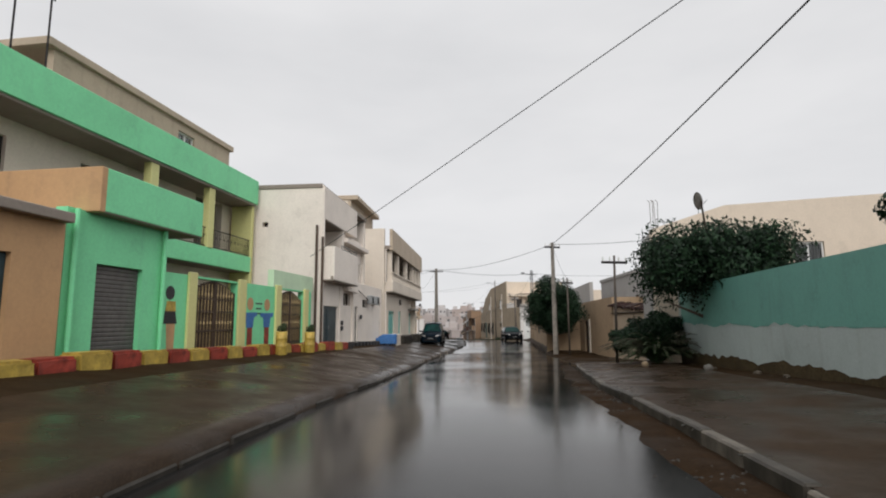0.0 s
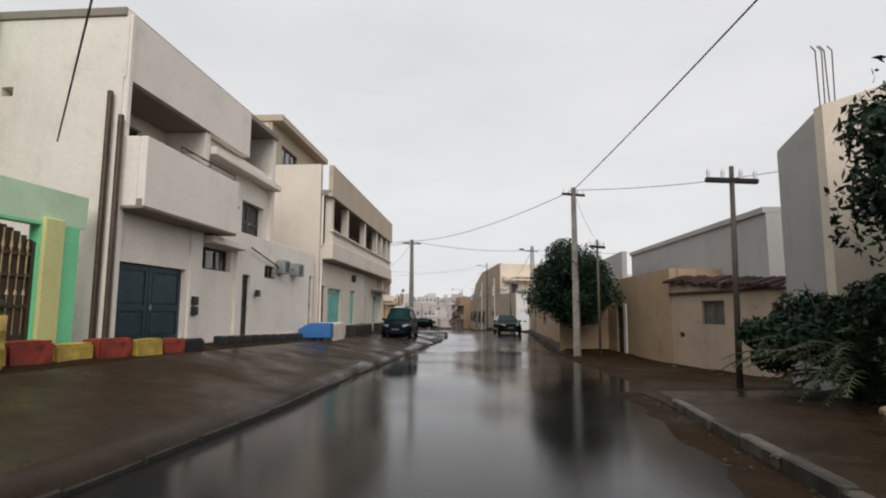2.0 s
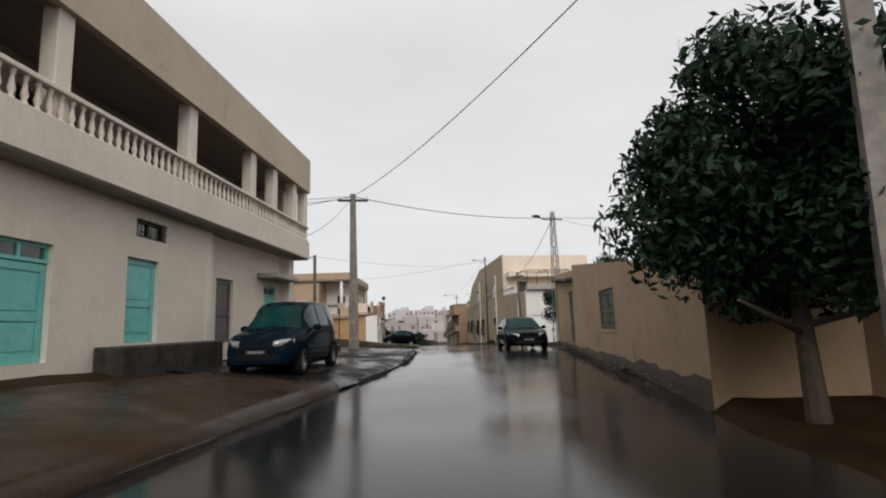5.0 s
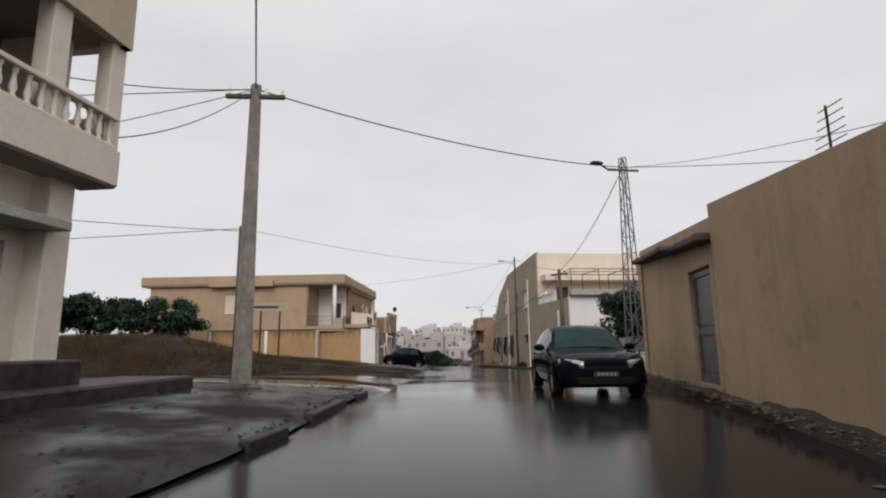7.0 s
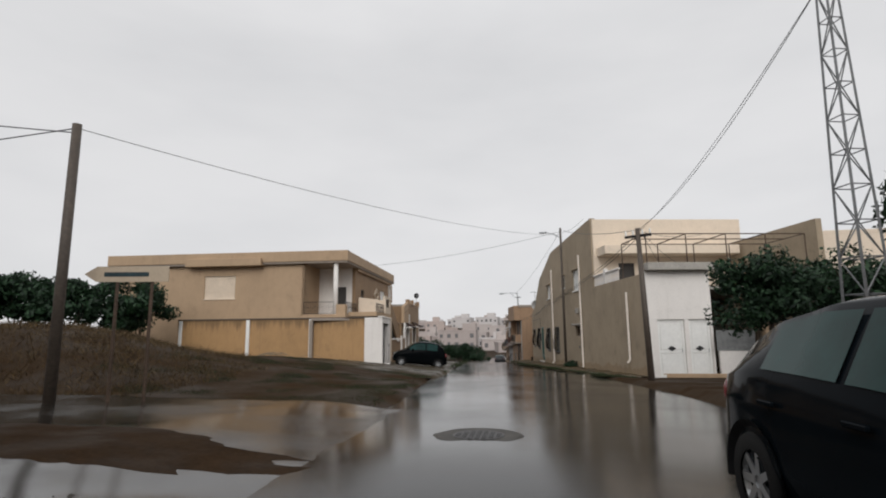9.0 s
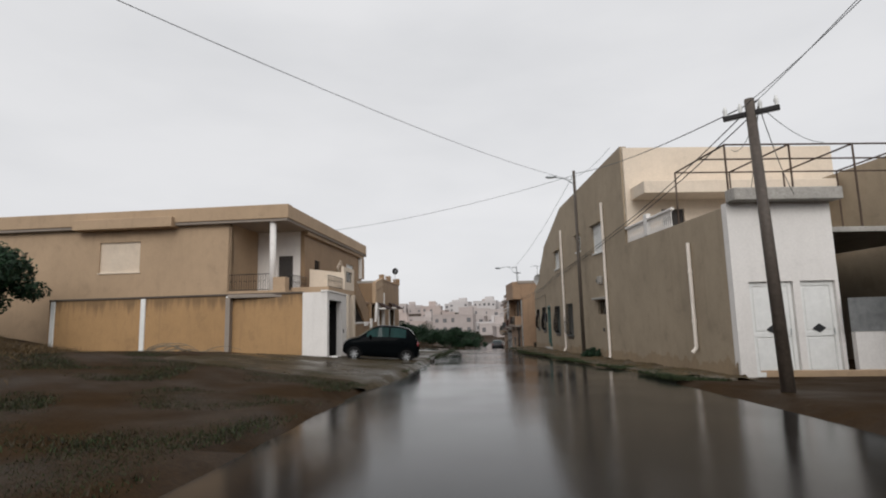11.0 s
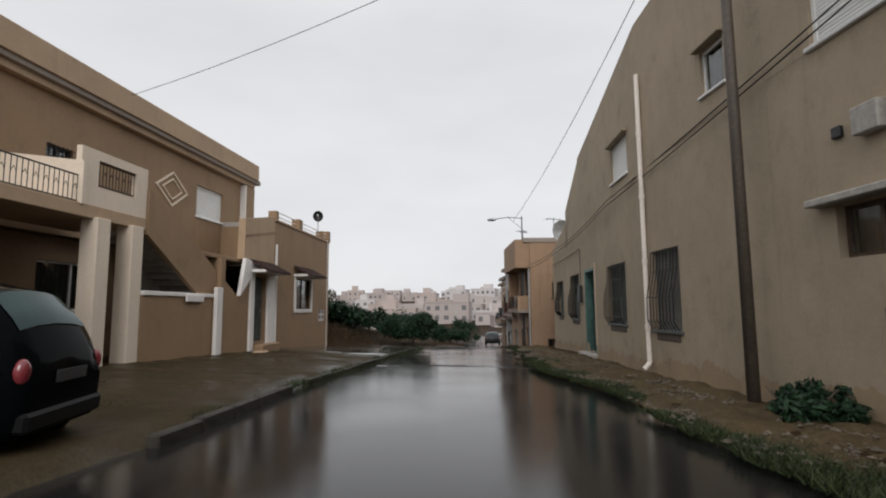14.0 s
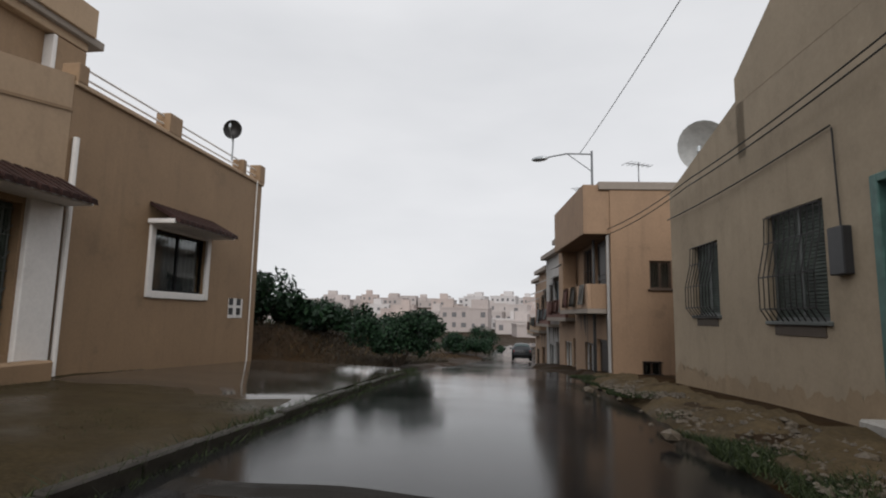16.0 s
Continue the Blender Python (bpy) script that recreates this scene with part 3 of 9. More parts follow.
KERB_R = ((-60, -1.5), (0, 0.95), (6, 1.35), (12, 1.7), (17, 2.35), (21, 2.95), (30, 3.3), (36, 3.45), (39.5, 3.9), (46, 4.2), (51, 4.45), (58, 4.7), (62, 4.5), (68, 4.2), (73, 3.7), (80, 2.85), (85, 1.75), (88, 1.2), (93, 0.75), (97, -0.33), (100.5, -0.7), (106, -0.95), (113, -1.75), (120, -2.3), (130, -2.7), (141, -2.8), (165, -4.2), (179, -4.6), (187, -3.6), (195, -1.8), (230, 7.5), (330, 46))
WALL_L = ((-60, -12), (0, -9.4), (13.5, -8.2), (20.6, -7.6), (22, -7.3), (33, -6.85), (35, -6.65), (51, -6.2), (56, -6.5), (60, -9), (66, -11), (85, -9.6), (99, -10.5), (111, -11.4), (125, -12.6), (145, -14.5), (180, -16), (195, -13), (230, -4), (330, 30))
WALL_LZ = ((-60, 2.4), (0, 1.6), (13.5, 1.35), (20.6, 1.22), (27, 1.02), (33, 0.85), (38, 0.72), (44, 0.45), (51, 0.48), (54, 0.45), (58, 0.25), (64, 0), (68, 0.25), (74, 0.35), (80, 0), (85, -0.48), (92, -0.75), (99, -0.95), (105, -1.2), (111, -1.45), (125, -2.3), (141, -3.3), (180, -4.2), (330, -6))
WALL_R = ((-60, 3), (0, 5.2), (20, 6.9), (22, 6.5), (24, 7.2), (26.5, 8.2), (32.5, 7.4), (37.6, 6.7), (38.4, 6.5), (38.7, 4.4), (46, 4.7), (57, 5.3), (66, 6.5), (78.6, 6.24), (105, 0.9), (125, -1.3), (141, -1.7), (165, -3), (180, -3.3), (195, -0.4), (230, 9), (330, 52))
WALL_RZ = ((-60, 2.1), (0, 1.05), (10, 0.92), (20, 0.55), (24, 0.3), (28, 0.02), (33, -0.07), (37, 0.0), (39, 0.1), (46, 0.22), (57, 0.32), (66, 0), (78.6, -0.72), (91, -1), (105, -1.25), (113, -1.6), (125, -2.3), (141, -3.4), (180, -4.3), (330, -6))


def along(table, y):
    return np.interp(y, [r[0] for r in table], [r[1] for r in table])


def step01(x):
    x = np.clip(x, 0, 1)
    return x * x * (3 - 2 * x)


def ground_z(x, y):
    """Height of the earth at any place: the road's bed, the verges, the banks, the valley and the far slope."""
    x, y = np.asarray(x, float), np.asarray(y, float)
    zr, kl, kr, wl, wr = (along(t, y) for t in (ROAD_Z, KERB_L, KERB_R, WALL_L, WALL_R))
    zl, zq = along(WALL_LZ, y), along(WALL_RZ, y)
    tl = np.clip((kl - x) / np.maximum(kl - wl, 0.5), 0, 1)
    tr = np.clip((x - kr) / np.maximum(wr - kr, 0.5), 0, 1)
    z = np.where(x < kl, zr + 0.05 + tl * (zl - zr - 0.05), np.where(x > kr, zr + 0.05 + tr * (zq - zr - 0.05), zr - 0.06))
    bank = step01((y - 63.4) / 4) * step01((90 - y) / 5)
    z = z + bank * (0.2 * step01((-4.5 - x) / 8) + 1.35 * step01((-8.5 - 0.72 * np.clip(y - 70, 0, 14) - x) / 9.0))
    z = z + 1.3 * step01((-7.5 - x + 0.16 * (112 - y)) / 5.0) * step01((y - 112.2) / 2.5) * step01((165 - y) / 25)
    mouth = step01((y - 55.0) / 1.6) * step01((66.5 - y) / 3.0) * (x < kl)
    z = z - mouth * 0.13 * step01((x - kl + 2.2) / 2.2)
    far = step01((y - 112) / 40)
    z = z - far * step01((-x - 10) / 60) * 1.5
    hill = step01((y - 215) / 230)
    z = z * (1 - hill) + hill * 6.5
    z = np.where(y > 520, z * (1 - step01((y - 520) / 200)), z)
    return z


def ground_at(x, y):
    return float(ground_z(x, y))


def sheet(name, xs, ys, height, material, label, category):
    """A grid over xs (numbers, or a function of y) and ys."""
    bm = bmesh.new()
    rows = []
    for y in ys:
        line = xs(y) if callable(xs) else xs
        rows.append([bm.verts.new((x, y, height(x, y))) for x in line])
    for p, q in zip(rows, rows[1:]):
        for k in range(len(p) - 1):
            bm.faces.new((p[k], p[k + 1], q[k + 1], q[k])).smooth = True
    return tagged(part(name, bm, material), label, category, kind="structure")


def spread(*pieces):
    out = []
    for a, b, s in pieces:
        out += list(np.arange(a, b, s))
    return out + [pieces[-1][1]]


GX = spread((-1500, -200, 130), (-200, -60, 14), (-60, -16, 3), (-16, 12, 0.45), (12, 60, 4), (60, 200, 14), (200, 1500, 130))
GY = spread((-300, -40, 26), (-40, 0, 4), (0, 116, 0.9), (116, 200, 5), (200, 520, 12), (520, 2500, 120))
gz_grid = ground_z(*np.meshgrid(GX, GY))
bm = bmesh.new()
rows = []
for j, y in enumerate(GY):
    row = []
    for i, x in enumerate(GX):
        z = gz_grid[j, i]
        kl, kr = along(KERB_L, y), along(KERB_R, y)
        left = 3.6 if y < 46 else 5.6 if y < 56 else 99 if y < 64.2 else 5.8 if y > 86.5 else 7.5 if y > 74.5 else 0.4
        right = 4.2 if y < 23 else 9.0 if y > 75.5 else 0.4
        if -20 < x < 14 and -5 < y < 118 and not (kl - left < x < kr + right):
            z += 0.05 * noise.noise((x * 0.9, y * 0.9, 0.3)) + 0.025 * noise.noise((x * 3, y * 3, 2.0))
        if -20 < y < 118 and (kl - 0.55 < x <= kl or kr <= x < kr + (0.9 if y > 76 else 0.55)):
            z = min(z, along(ROAD_Z, y) - 0.14)
        row.append(bm.verts.new((x, y, z)))
    rows.append(row)
for p, q in zip(rows, rows[1:]):
    for k in range(len(p) - 1):
        bm.faces.new((p[k], p[k + 1], q[k + 1], q[k])).smooth = True
tagged(part("ground", bm, DIRT), "rain-soaked brown earth verges and fields", "ground", kind="structure")


def road_x(y):
    a, b = float(along(KERB_L, y)), float(along(KERB_R, y))
    edge_a = a + 0.10 * noise.noise((1.7, y * 0.7, 0)) - 0.35
    edge_b = b + 0.12 * noise.noise((5.1, y * 0.7, 0)) + (0.65 if y > 76 else 0.35)
    return [edge_a + (edge_b - edge_a) * k / 10 for k in range(11)]


def road_h(x, y):
    a, b = float(along(KERB_L, y)), float(along(KERB_R, y))
    t = (x - (a + b) / 2) / ((b - a) / 2)
    return float(along(ROAD_Z, y)) - 0.035 * t * t + 0.012 * noise.noise((x * 0.8, y * 0.35, 7.0))


sheet("road", road_x, spread((-58, 0, 2), (0, 118, 0.7), (118, 330, 4)), road_h, ASPHALT, "wet dark asphalt street reflecting the grey sky", "road")


def side_x(y):
    kl = float(along(KERB_L, y))
    return [kl + 0.30 - k * (0.35 if k < 26 else 2.4) for k in range(52)][::-1]


def side_h(x, y):
    kl = float(along(KERB_L, y))
    edge = step01((abs(y - 59.0 + 0.35 * noise.noise((x * 0.5, y * 0.2, 2))) - 4.3) / 0.9)
    if x > kl - 0.02:
        return road_h(x, y) - 0.02 - 0.1 * edge
    return ground_at(x, y) + 0.05 - 0.16 * edge + 0.015 * noise.noise((x * 1.1, y * 1.1, 5.0))


sheet("side_road", side_x, spread((53.4, 64.7, 0.3)), side_h, SIDE_ASPHALT, "wet worn asphalt side street with shallow puddles", "road")

# paved strips beside the road
sheet("pavement", lambda y: [float(along(KERB_L, y)) - 0.03 - (k > 0) * 0.02 - k * 0.36 for k in range(9)][::-1] + [float(along(KERB_L, y)) - 0.01], spread((-20, 41.5, 1.0)), lambda x, y: ground_at(x, y) + 0.055 - (0.2 if x > along(KERB_L, y) - 0.02 else 0), PAVE, "wet brown pavement sloping up to the houses", "pavement")
sheet("pavement_east", lambda y: [float(along(KERB_R, y)) + 0.06 + k * 0.46 for k in range(8)], spread((-20, 22, 1.0)), lambda x, y: ground_at(x, y) + 0.055, PAVE, "wet brown pavement along the painted wall", "pavement")
sheet("pavement_north", lambda y: [float(along(KERB_L, y)) - 0.16 - k * 0.5 for k in range(10)][::-1], spread((101.5, 112, 0.35)), lambda x, y: ground_at(x, y) + 0.07 - 0.12 * step01((103.8 - y + 0.8 * noise.noise((x, y, 0))) / 1.5), SLAB, "wet concrete pavement before the tan house", "pavement")


sheet("verge", lambda y: [float(along(KERB_R, y)) + 0.25 * noise.noise((3.3, y * 0.8, 0)) + 0.55 + (float(along(WALL_R, y)) - float(along(KERB_R, y)) - 0.45) * k / 16 for k in range(17)], spread((77, 112, 0.2)), lambda x, y: ground_at(x, y) + 0.04 + 0.11 * noise.noise((x * 1.5, y * 1.5, 0)) + 0.07 * noise.noise((x * 4.2, y * 4.2, 4)) - 0.30 * step01((float(along(KERB_R, y)) + 1.0 - x) / 0.6), EARTH, "lumpy wet brown earth verge along the grey house", "ground")


sheet("earth_yard", lambda y: [float(along(KERB_L, y)) - 0.02 + 0.10 * noise.noise((2.3, y * 0.9, 0)) - k * 0.40 for k in range(17)][::-1], spread((74.5, 106.0, 0.4)), lambda x, y: ground_at(x, y) + 0.035 + 0.03 * noise.noise((x * 1.1, y * 1.1, 0)) + 0.025 * noise.noise((x * 3.5, y * 3.5, 8)) - 0.12 * step01((75.4 - y) / 0.9) - 0.1 * (x < float(along(KERB_L, y)) - 6.2) - 0.22 * step01((x - float(along(KERB_L, y)) + 0.30) / 0.25), MUD, "trodden brown mud before the garden wall and gateway", "ground")


def forecourt_h(x, y):
    sink = 0.16 * step01((y - 53.4 + 0.5 * noise.noise((x, y, 1))) / 3.0) + 0.10 * step01((x - float(along(KERB_L, y)) + 0.20) / 0.16)
    return ground_at(x, y) + 0.05 + 0.035 * noise.noise((x * 1.3, y * 1.3, 0)) + 0.02 * noise.noise((x * 4, y * 4, 3)) - sink


sheet("forecourt", lambda y: [float(along(KERB_L, y)) - 0.03 - k * 0.21 for k in range(24)][::-1], spread((41.2, 56.6, 0.3)), forecourt_h, ROUGH_ASPHALT, "rough wet asphalt forecourt at the street corner", "pavement")


def kerb_line(table, y0, y1, side, rise, label, seed, material=None, gaps=0.04):
    rr = random.Random(seed)
    root = thing("kerb", Matrix.Identity(4), label, "kerb", kind="structure")
    bm = bmesh.new()
    box(bm, -0.07, 0.07, 0.0, 0.97, -0.25, 0.0)
    bmesh.ops.bevel(bm, geom=list(bm.edges), offset=0.02, segments=1, affect="EDGES")
    me = bpy.data.meshes.new("kerb_stone")
    bm.to_mesh(me)
    bm.free()
    me.materials.append(material or KERB)
    y = y0
    while y < y1:
        if rr.random() > gaps:
            x0, x1 = float(along(table, y)), float(along(table, y + 1))
            z0, z1 = float(along(ROAD_Z, y)), float(along(ROAD_Z, y + 1))
            ob = new("kerb_stone", me)
            ob.parent = root
            ob.matrix_local = pose(x0 + side * 0.07 + rr.uniform(-0.015, 0.015), y, z0 + rise + rr.uniform(-0.02, 0.02), math.degrees(math.atan(z1 - z0)), rr.uniform(-2, 2), -math.degrees(math.atan(x1 - x0)) + rr.uniform(-1, 1))
        y += 1.0
    return root


kerb_line(KERB_L, 2, 41, -1, 0.035, "low muddy concrete kerb along the sloping pavement", 1, WET_CONCRETE, 0.22)
kerb_line(KERB_R, -4, 20.2, 1, 0.12, "pale worn concrete kerb beside the painted wall", 2)
kerb_line(KERB_L, 87.4, 112, -1, 0.10, "wet dark concrete kerb before the tan house", 3, WET_CONCRETE)
kerb_line(KERB_L, 41.0, 53.5, -1, 0.075, "broken dark wet concrete kerb at the side street", 4, WET_CONCRETE, 0.35)

# drift of brown mud across the mouth of the side street
def blob(name, cx, cy, rx, ry, height, material, label, category, seed):
    bm = bmesh.new()
    rings = []
    for k in range(11):
        q = k / 10
        ring = []
        for j in range(72):
            t = j * math.tau / 72
            wob = 1 + 0.30 * noise.noise((1.6 * math.cos(t), 1.6 * math.sin(t), seed)) + 0.16 * noise.noise((5 * math.cos(t), 5 * math.sin(t), seed + 5)) + 0.06 * noise.noise((14 * math.cos(t), 14 * math.sin(t), seed + 9))
            x, y = cx + rx * q * wob * math.cos(t), cy + ry * q * wob * math.sin(t)
            ring.append(bm.verts.new((x, y, height(x, y, q))))
        rings.append(ring)
    for p, q in zip(rings, rings[1:]):
        for j in range(72):
            bm.faces.new((p[j], p[(j + 1) % 72], q[(j + 1) % 72], q[j])).smooth = True
    bmesh.ops.remove_doubles(bm, verts=rings[0], dist=0.0001)
    return tagged(part(name, bm, material), label, category, kind="structure")


blob("mud_drift", -5.6, 57.6, 4.1, 1.25, lambda x, y, q: side_h(x, y) + 0.030 - 0.042 * q ** 3 + 0.012 * noise.noise((x * 2.5, y * 2.5, 1)) * (1 - q), DRIFT, "drift of brown mud washed across the side street", "mud", 4.0)

# silt washed along the gutter below the east kerb
sheet("gutter_silt", lambda y: [float(along(KERB_R, y)) + 0.05 - k * 0.11 for k in range(9)][::-1], spread((0, 24, 0.25)), lambda x, y: road_h(x, y) + 0.022 + 0.02 * noise.noise((x * 2.2, y * 1.4, 6.0)) - 0.06 * step01((float(along(KERB_R, y)) - 0.30 - x + 0.25 * noise.noise((4.0, y * 0.6, 2.0))) / 0.5) - 0.05 * step01((y - 22) / 2), DRIFT, "brown silt washed along the gutter", "mud")

# manhole in the road
mh = thing("manhole", pose(0.0, 59.6, road_h(0.0, 59.6) + 0.004), "round cast-iron manhole cover sunk in rough wet asphalt", "manhole", kind="")
bm = bmesh.new()
bmesh.ops.create_cone(bm, segments=28, radius1=0.62, radius2=0.56, depth=0.02, cap_ends=True)
for v in bm.verts:
    v.co.x *= 1 + 0.12 * noise.noise((v.co.x * 3, v.co.y * 3, 1))
part("collar", bm, WET_CONCRETE, mh, "rough broken asphalt collar")
bm = bmesh.new()
bmesh.ops.create_cone(bm, segments=28, radius1=0.36, radius2=0.35, depth=0.03, cap_ends=True)
for i in range(-3, 4):
    for j in range(-3, 4):
        if i * i + j * j < 11:
            box(bm, i * 0.09 - 0.03, i * 0.09 + 0.03, j * 0.09 - 0.03, j * 0.09 + 0.03, 0.015, 0.022)
part("cover", bm, IRON, mh, "studded iron cover")
# old trench across the road
bm = bmesh.new()
vs = []
for k in range(26):
    t = k / 25
    x = float(along(KERB_L, 99)) + 0.3 + t * 5.0
    y = 99.3 - 0.25 * t + 0.12 * noise.noise((x, 3, 0))
    vs.append((bm.verts.new((x, y - 0.16, road_h(x, y) + 0.006)), bm.verts.new((x, y + 0.02, road_h(x, y) + 0.018)), bm.verts.new((x, y + 0.18, road_h(x, y) + 0.006))))
for p, q in zip(vs, vs[1:]):
    for a in (0, 1):
        bm.faces.new((p[a], p[a + 1], q[a + 1], q[a]))
tagged(part("road_patch", bm, ROUGH_ASPHALT), "low patched ridge of rough asphalt across the road", "road patch", kind="structure")


# ---------------------------------------------------------------- houses on the west side
STREET = Face((0, 0), (0, 1), (1, 0))          # local: along +y, out towards +x
STREET_E = Face((0, 0), (0, 1), (-1, 0))       # east side: out towards -x


def south(y, x0=0.0):
    return Face((x0, y), (1, 0), (0, -1))


# ---- green house with its garden wall
def green_house():
    r = thing("house", pose(-8.19, 13.56, 0, 0, 0, -5.0), "two-storey house painted bright green with projecting roof slab and balconies", "house")
    f = STREET
    # street wall of the ground floor: shop shutter, pier, courtyard gates
    wall(r, "wall", f, -4.15, -1.35, 0.6, 4.32, GREEN, [(-3.36, -2.03, 1.5, 3.32)], 0.25)
    wall(r, "garden_wall", f, -1.35, 7.9, 0.6, 3.35, GREEN, [(0.0, 2.1, 1.2, 3.3), (5.05, 7.08, 1.2, 3.3)], 0.22, label="green-painted garden wall with painted panels")
    wall(r, "arch", f, 4.5, 8.05, 3.35, 3.95, PALE_GREEN, (), 0.22, label="pale green band over the gate")
    door(r, f, -3.36, -2.03, 1.5, 3.32, SHUTTER_GREY, style="roller", label="grey roller shutter, closed")
    ornate_gate(r, f, 0.0, 2.1, 1.22, 3.28)
    ornate_gate(r, f, 5.05, 7.08, 1.22, 3.28)
    for a0, a1 in ((-0.36, -0.02), (2.12, 2.55), (4.62, 5.03), (7.1, 7.5)):
        slab(r, "gate_pier", f, a0, a1, 0.0, 0.07, 0.6, 3.42, YELLOW, "yellow-painted gate pier")
    # plain painted shapes on the wall
    def painted(pts, d, material, label):
        bm = bmesh.new()
        for q0, q1 in ((0.0, d),):
            lo = [bm.verts.new(f.at(x, q0, z)) for x, z in pts]
            hi = [bm.verts.new(f.at(x, q1, z)) for x, z in pts]
            bm.faces.new(lo)
            bm.faces.new(hi[::-1])
            for k in range(len(pts)):
                bm.faces.new((lo[k], lo[(k + 1) % len(pts)], hi[(k + 1) % len(pts)], hi[k]))
        part("painted_shape", bm, material, r, label)

    for a in (2.92, 4.06):
        painted([(a - 0.15, 1.40), (a + 0.17, 1.40), (a + 0.17, 2.0), (a - 0.15, 2.0)], 0.010, RED_PAINT, "faded red painted block")
        painted([(a - 0.20, 1.98), (a + 0.20, 1.98), (a + 0.26, 2.30), (a + 0.46, 2.36), (a + 0.44, 2.46), (a - 0.44, 2.44), (a - 0.46, 2.34), (a - 0.26, 2.30)], 0.013, BLUE_PAINT, "faded blue painted block")
        painted([(a + 0.20 * math.cos(k * math.tau / 12), 2.72 + 0.20 * math.sin(k * math.tau / 12)) for k in range(12)], 0.010, ORANGE_OLD, "faded orange painted disc")
    for k, (x0, x1, z) in enumerate(((3.26, 3.72, 2.72), (3.30, 3.66, 2.56), (3.34, 3.76, 2.40))):
        painted([(x0, z), (x1, z), (x1, z + 0.045), (x0, z + 0.045)], 0.008, BLACK_PAINT, "dark painted lettering bar")
    painted([(-1.05, 1.45), (-0.80, 1.45), (-0.78, 2.15), (-1.12, 2.15)], 0.010, ORANGE_OLD, "faded brown painted block")
    painted([(-1.22, 2.12), (-0.72, 2.12), (-0.80, 2.42), (-1.18, 2.42)], 0.013, BLACK_PAINT, "faded black painted block")
    painted([(-1.18, 2.40), (-0.78, 2.40), (-0.80, 2.66), (-1.12, 2.66)], 0.009, YEL_PAINT, "faded yellow painted block")
    painted([(-1.02 + 0.17 * math.cos(k * math.tau / 12), 2.86 + 0.17 * math.sin(k * math.tau / 12)) for k in range(12)], 0.010, BLACK_PAINT, "faded black painted disc")
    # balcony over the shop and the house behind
    slab(r, "balcony_floor", f, -3.6, -0.3, -3.6, 0.28, 4.30, 4.48, SOFFIT_SHADE)
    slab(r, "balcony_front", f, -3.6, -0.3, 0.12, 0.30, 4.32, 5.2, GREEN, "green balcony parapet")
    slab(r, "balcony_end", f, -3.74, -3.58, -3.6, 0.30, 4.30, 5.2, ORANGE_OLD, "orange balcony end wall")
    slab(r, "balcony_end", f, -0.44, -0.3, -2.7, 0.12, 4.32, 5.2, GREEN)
    slab(r, "shop_roof", f, -4.15, -1.36, -3.6, -0.25, 4.2, 4.3, SOFFIT_SHADE)
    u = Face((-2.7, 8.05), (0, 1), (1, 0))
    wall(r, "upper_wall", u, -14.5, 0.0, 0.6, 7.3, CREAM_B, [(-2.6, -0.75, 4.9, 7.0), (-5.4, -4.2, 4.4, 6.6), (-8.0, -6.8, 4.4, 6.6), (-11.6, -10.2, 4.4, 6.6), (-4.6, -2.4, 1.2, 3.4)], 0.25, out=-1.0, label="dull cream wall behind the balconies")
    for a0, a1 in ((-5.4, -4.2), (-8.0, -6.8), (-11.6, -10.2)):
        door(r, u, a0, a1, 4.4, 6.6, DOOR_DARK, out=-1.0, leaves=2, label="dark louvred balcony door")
    slab(r, "gallery_floor", u, -6.6, 0.0, -1.1, 0.0, 4.22, 4.42, SOFFIT_SHADE)
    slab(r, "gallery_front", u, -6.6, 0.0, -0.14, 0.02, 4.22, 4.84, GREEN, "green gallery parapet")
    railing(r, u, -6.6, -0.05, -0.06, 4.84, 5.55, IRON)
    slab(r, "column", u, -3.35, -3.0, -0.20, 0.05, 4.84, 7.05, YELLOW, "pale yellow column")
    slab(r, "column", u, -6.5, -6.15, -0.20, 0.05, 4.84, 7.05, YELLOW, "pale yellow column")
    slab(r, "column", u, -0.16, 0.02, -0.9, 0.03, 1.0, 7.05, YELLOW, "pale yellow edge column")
    slab(r, "roof_slab", u, -16.5, 0.05, -8.0, 0.10, 7.02, 7.14, SOFFIT_SHADE)
    slab(r, "roof_band", u, -16.5, 0.06, -0.06, 0.16, 7.10, 8.12, GREEN, "bright green roof parapet")
    wall(r, "side_wall", Face((-2.7, 7.85), (-1, 0), (0, 1)), 1.1, 7.0, 0.6, 7.3, WHITE_A, (), 0.2)
    wall(r, "back_wall", Face((-9.6, 8.75), (0, 1), (-1, 0)), -16, 0, 0.6, 8.1, GREY_C, (), 0.2)
    # penthouse and iron pergola on the roof
    p = Face((-3.9, 8.1), (0, 1), (1, 0))
    wall(r, "penthouse_wall", p, -9.0, -0.1, 7.1, 9.5, TAN_BAND, [(-3.6, -2.6, 8.1, 9.2)], 0.2)
    window(r, p, -3.6, -2.6, 8.1, 9.2, WHITE_PVC)
    wall(r, "penthouse_end", Face((-3.9, 8.0), (-1, 0), (0, 1)), 0.2, 4.4, 7.1, 9.5, TAN_BAND, (), 0.2)
    slab(r, "penthouse_roof", p, -9.3, 0.05, -4.5, 0.12, 9.5, 9.72, TAN_BAND)
    bm = bmesh.new()
    for k in range(7):
        a = -15.5 + k * 0.95
        tube(bm, p.at(a, 0.6, 8.0), p.at(a, 0.6, 10.4), 0.025, n=5)
        tube(bm, p.at(a, 0.6, 10.4), p.at(a, -1.6, 10.9), 0.025, n=5)
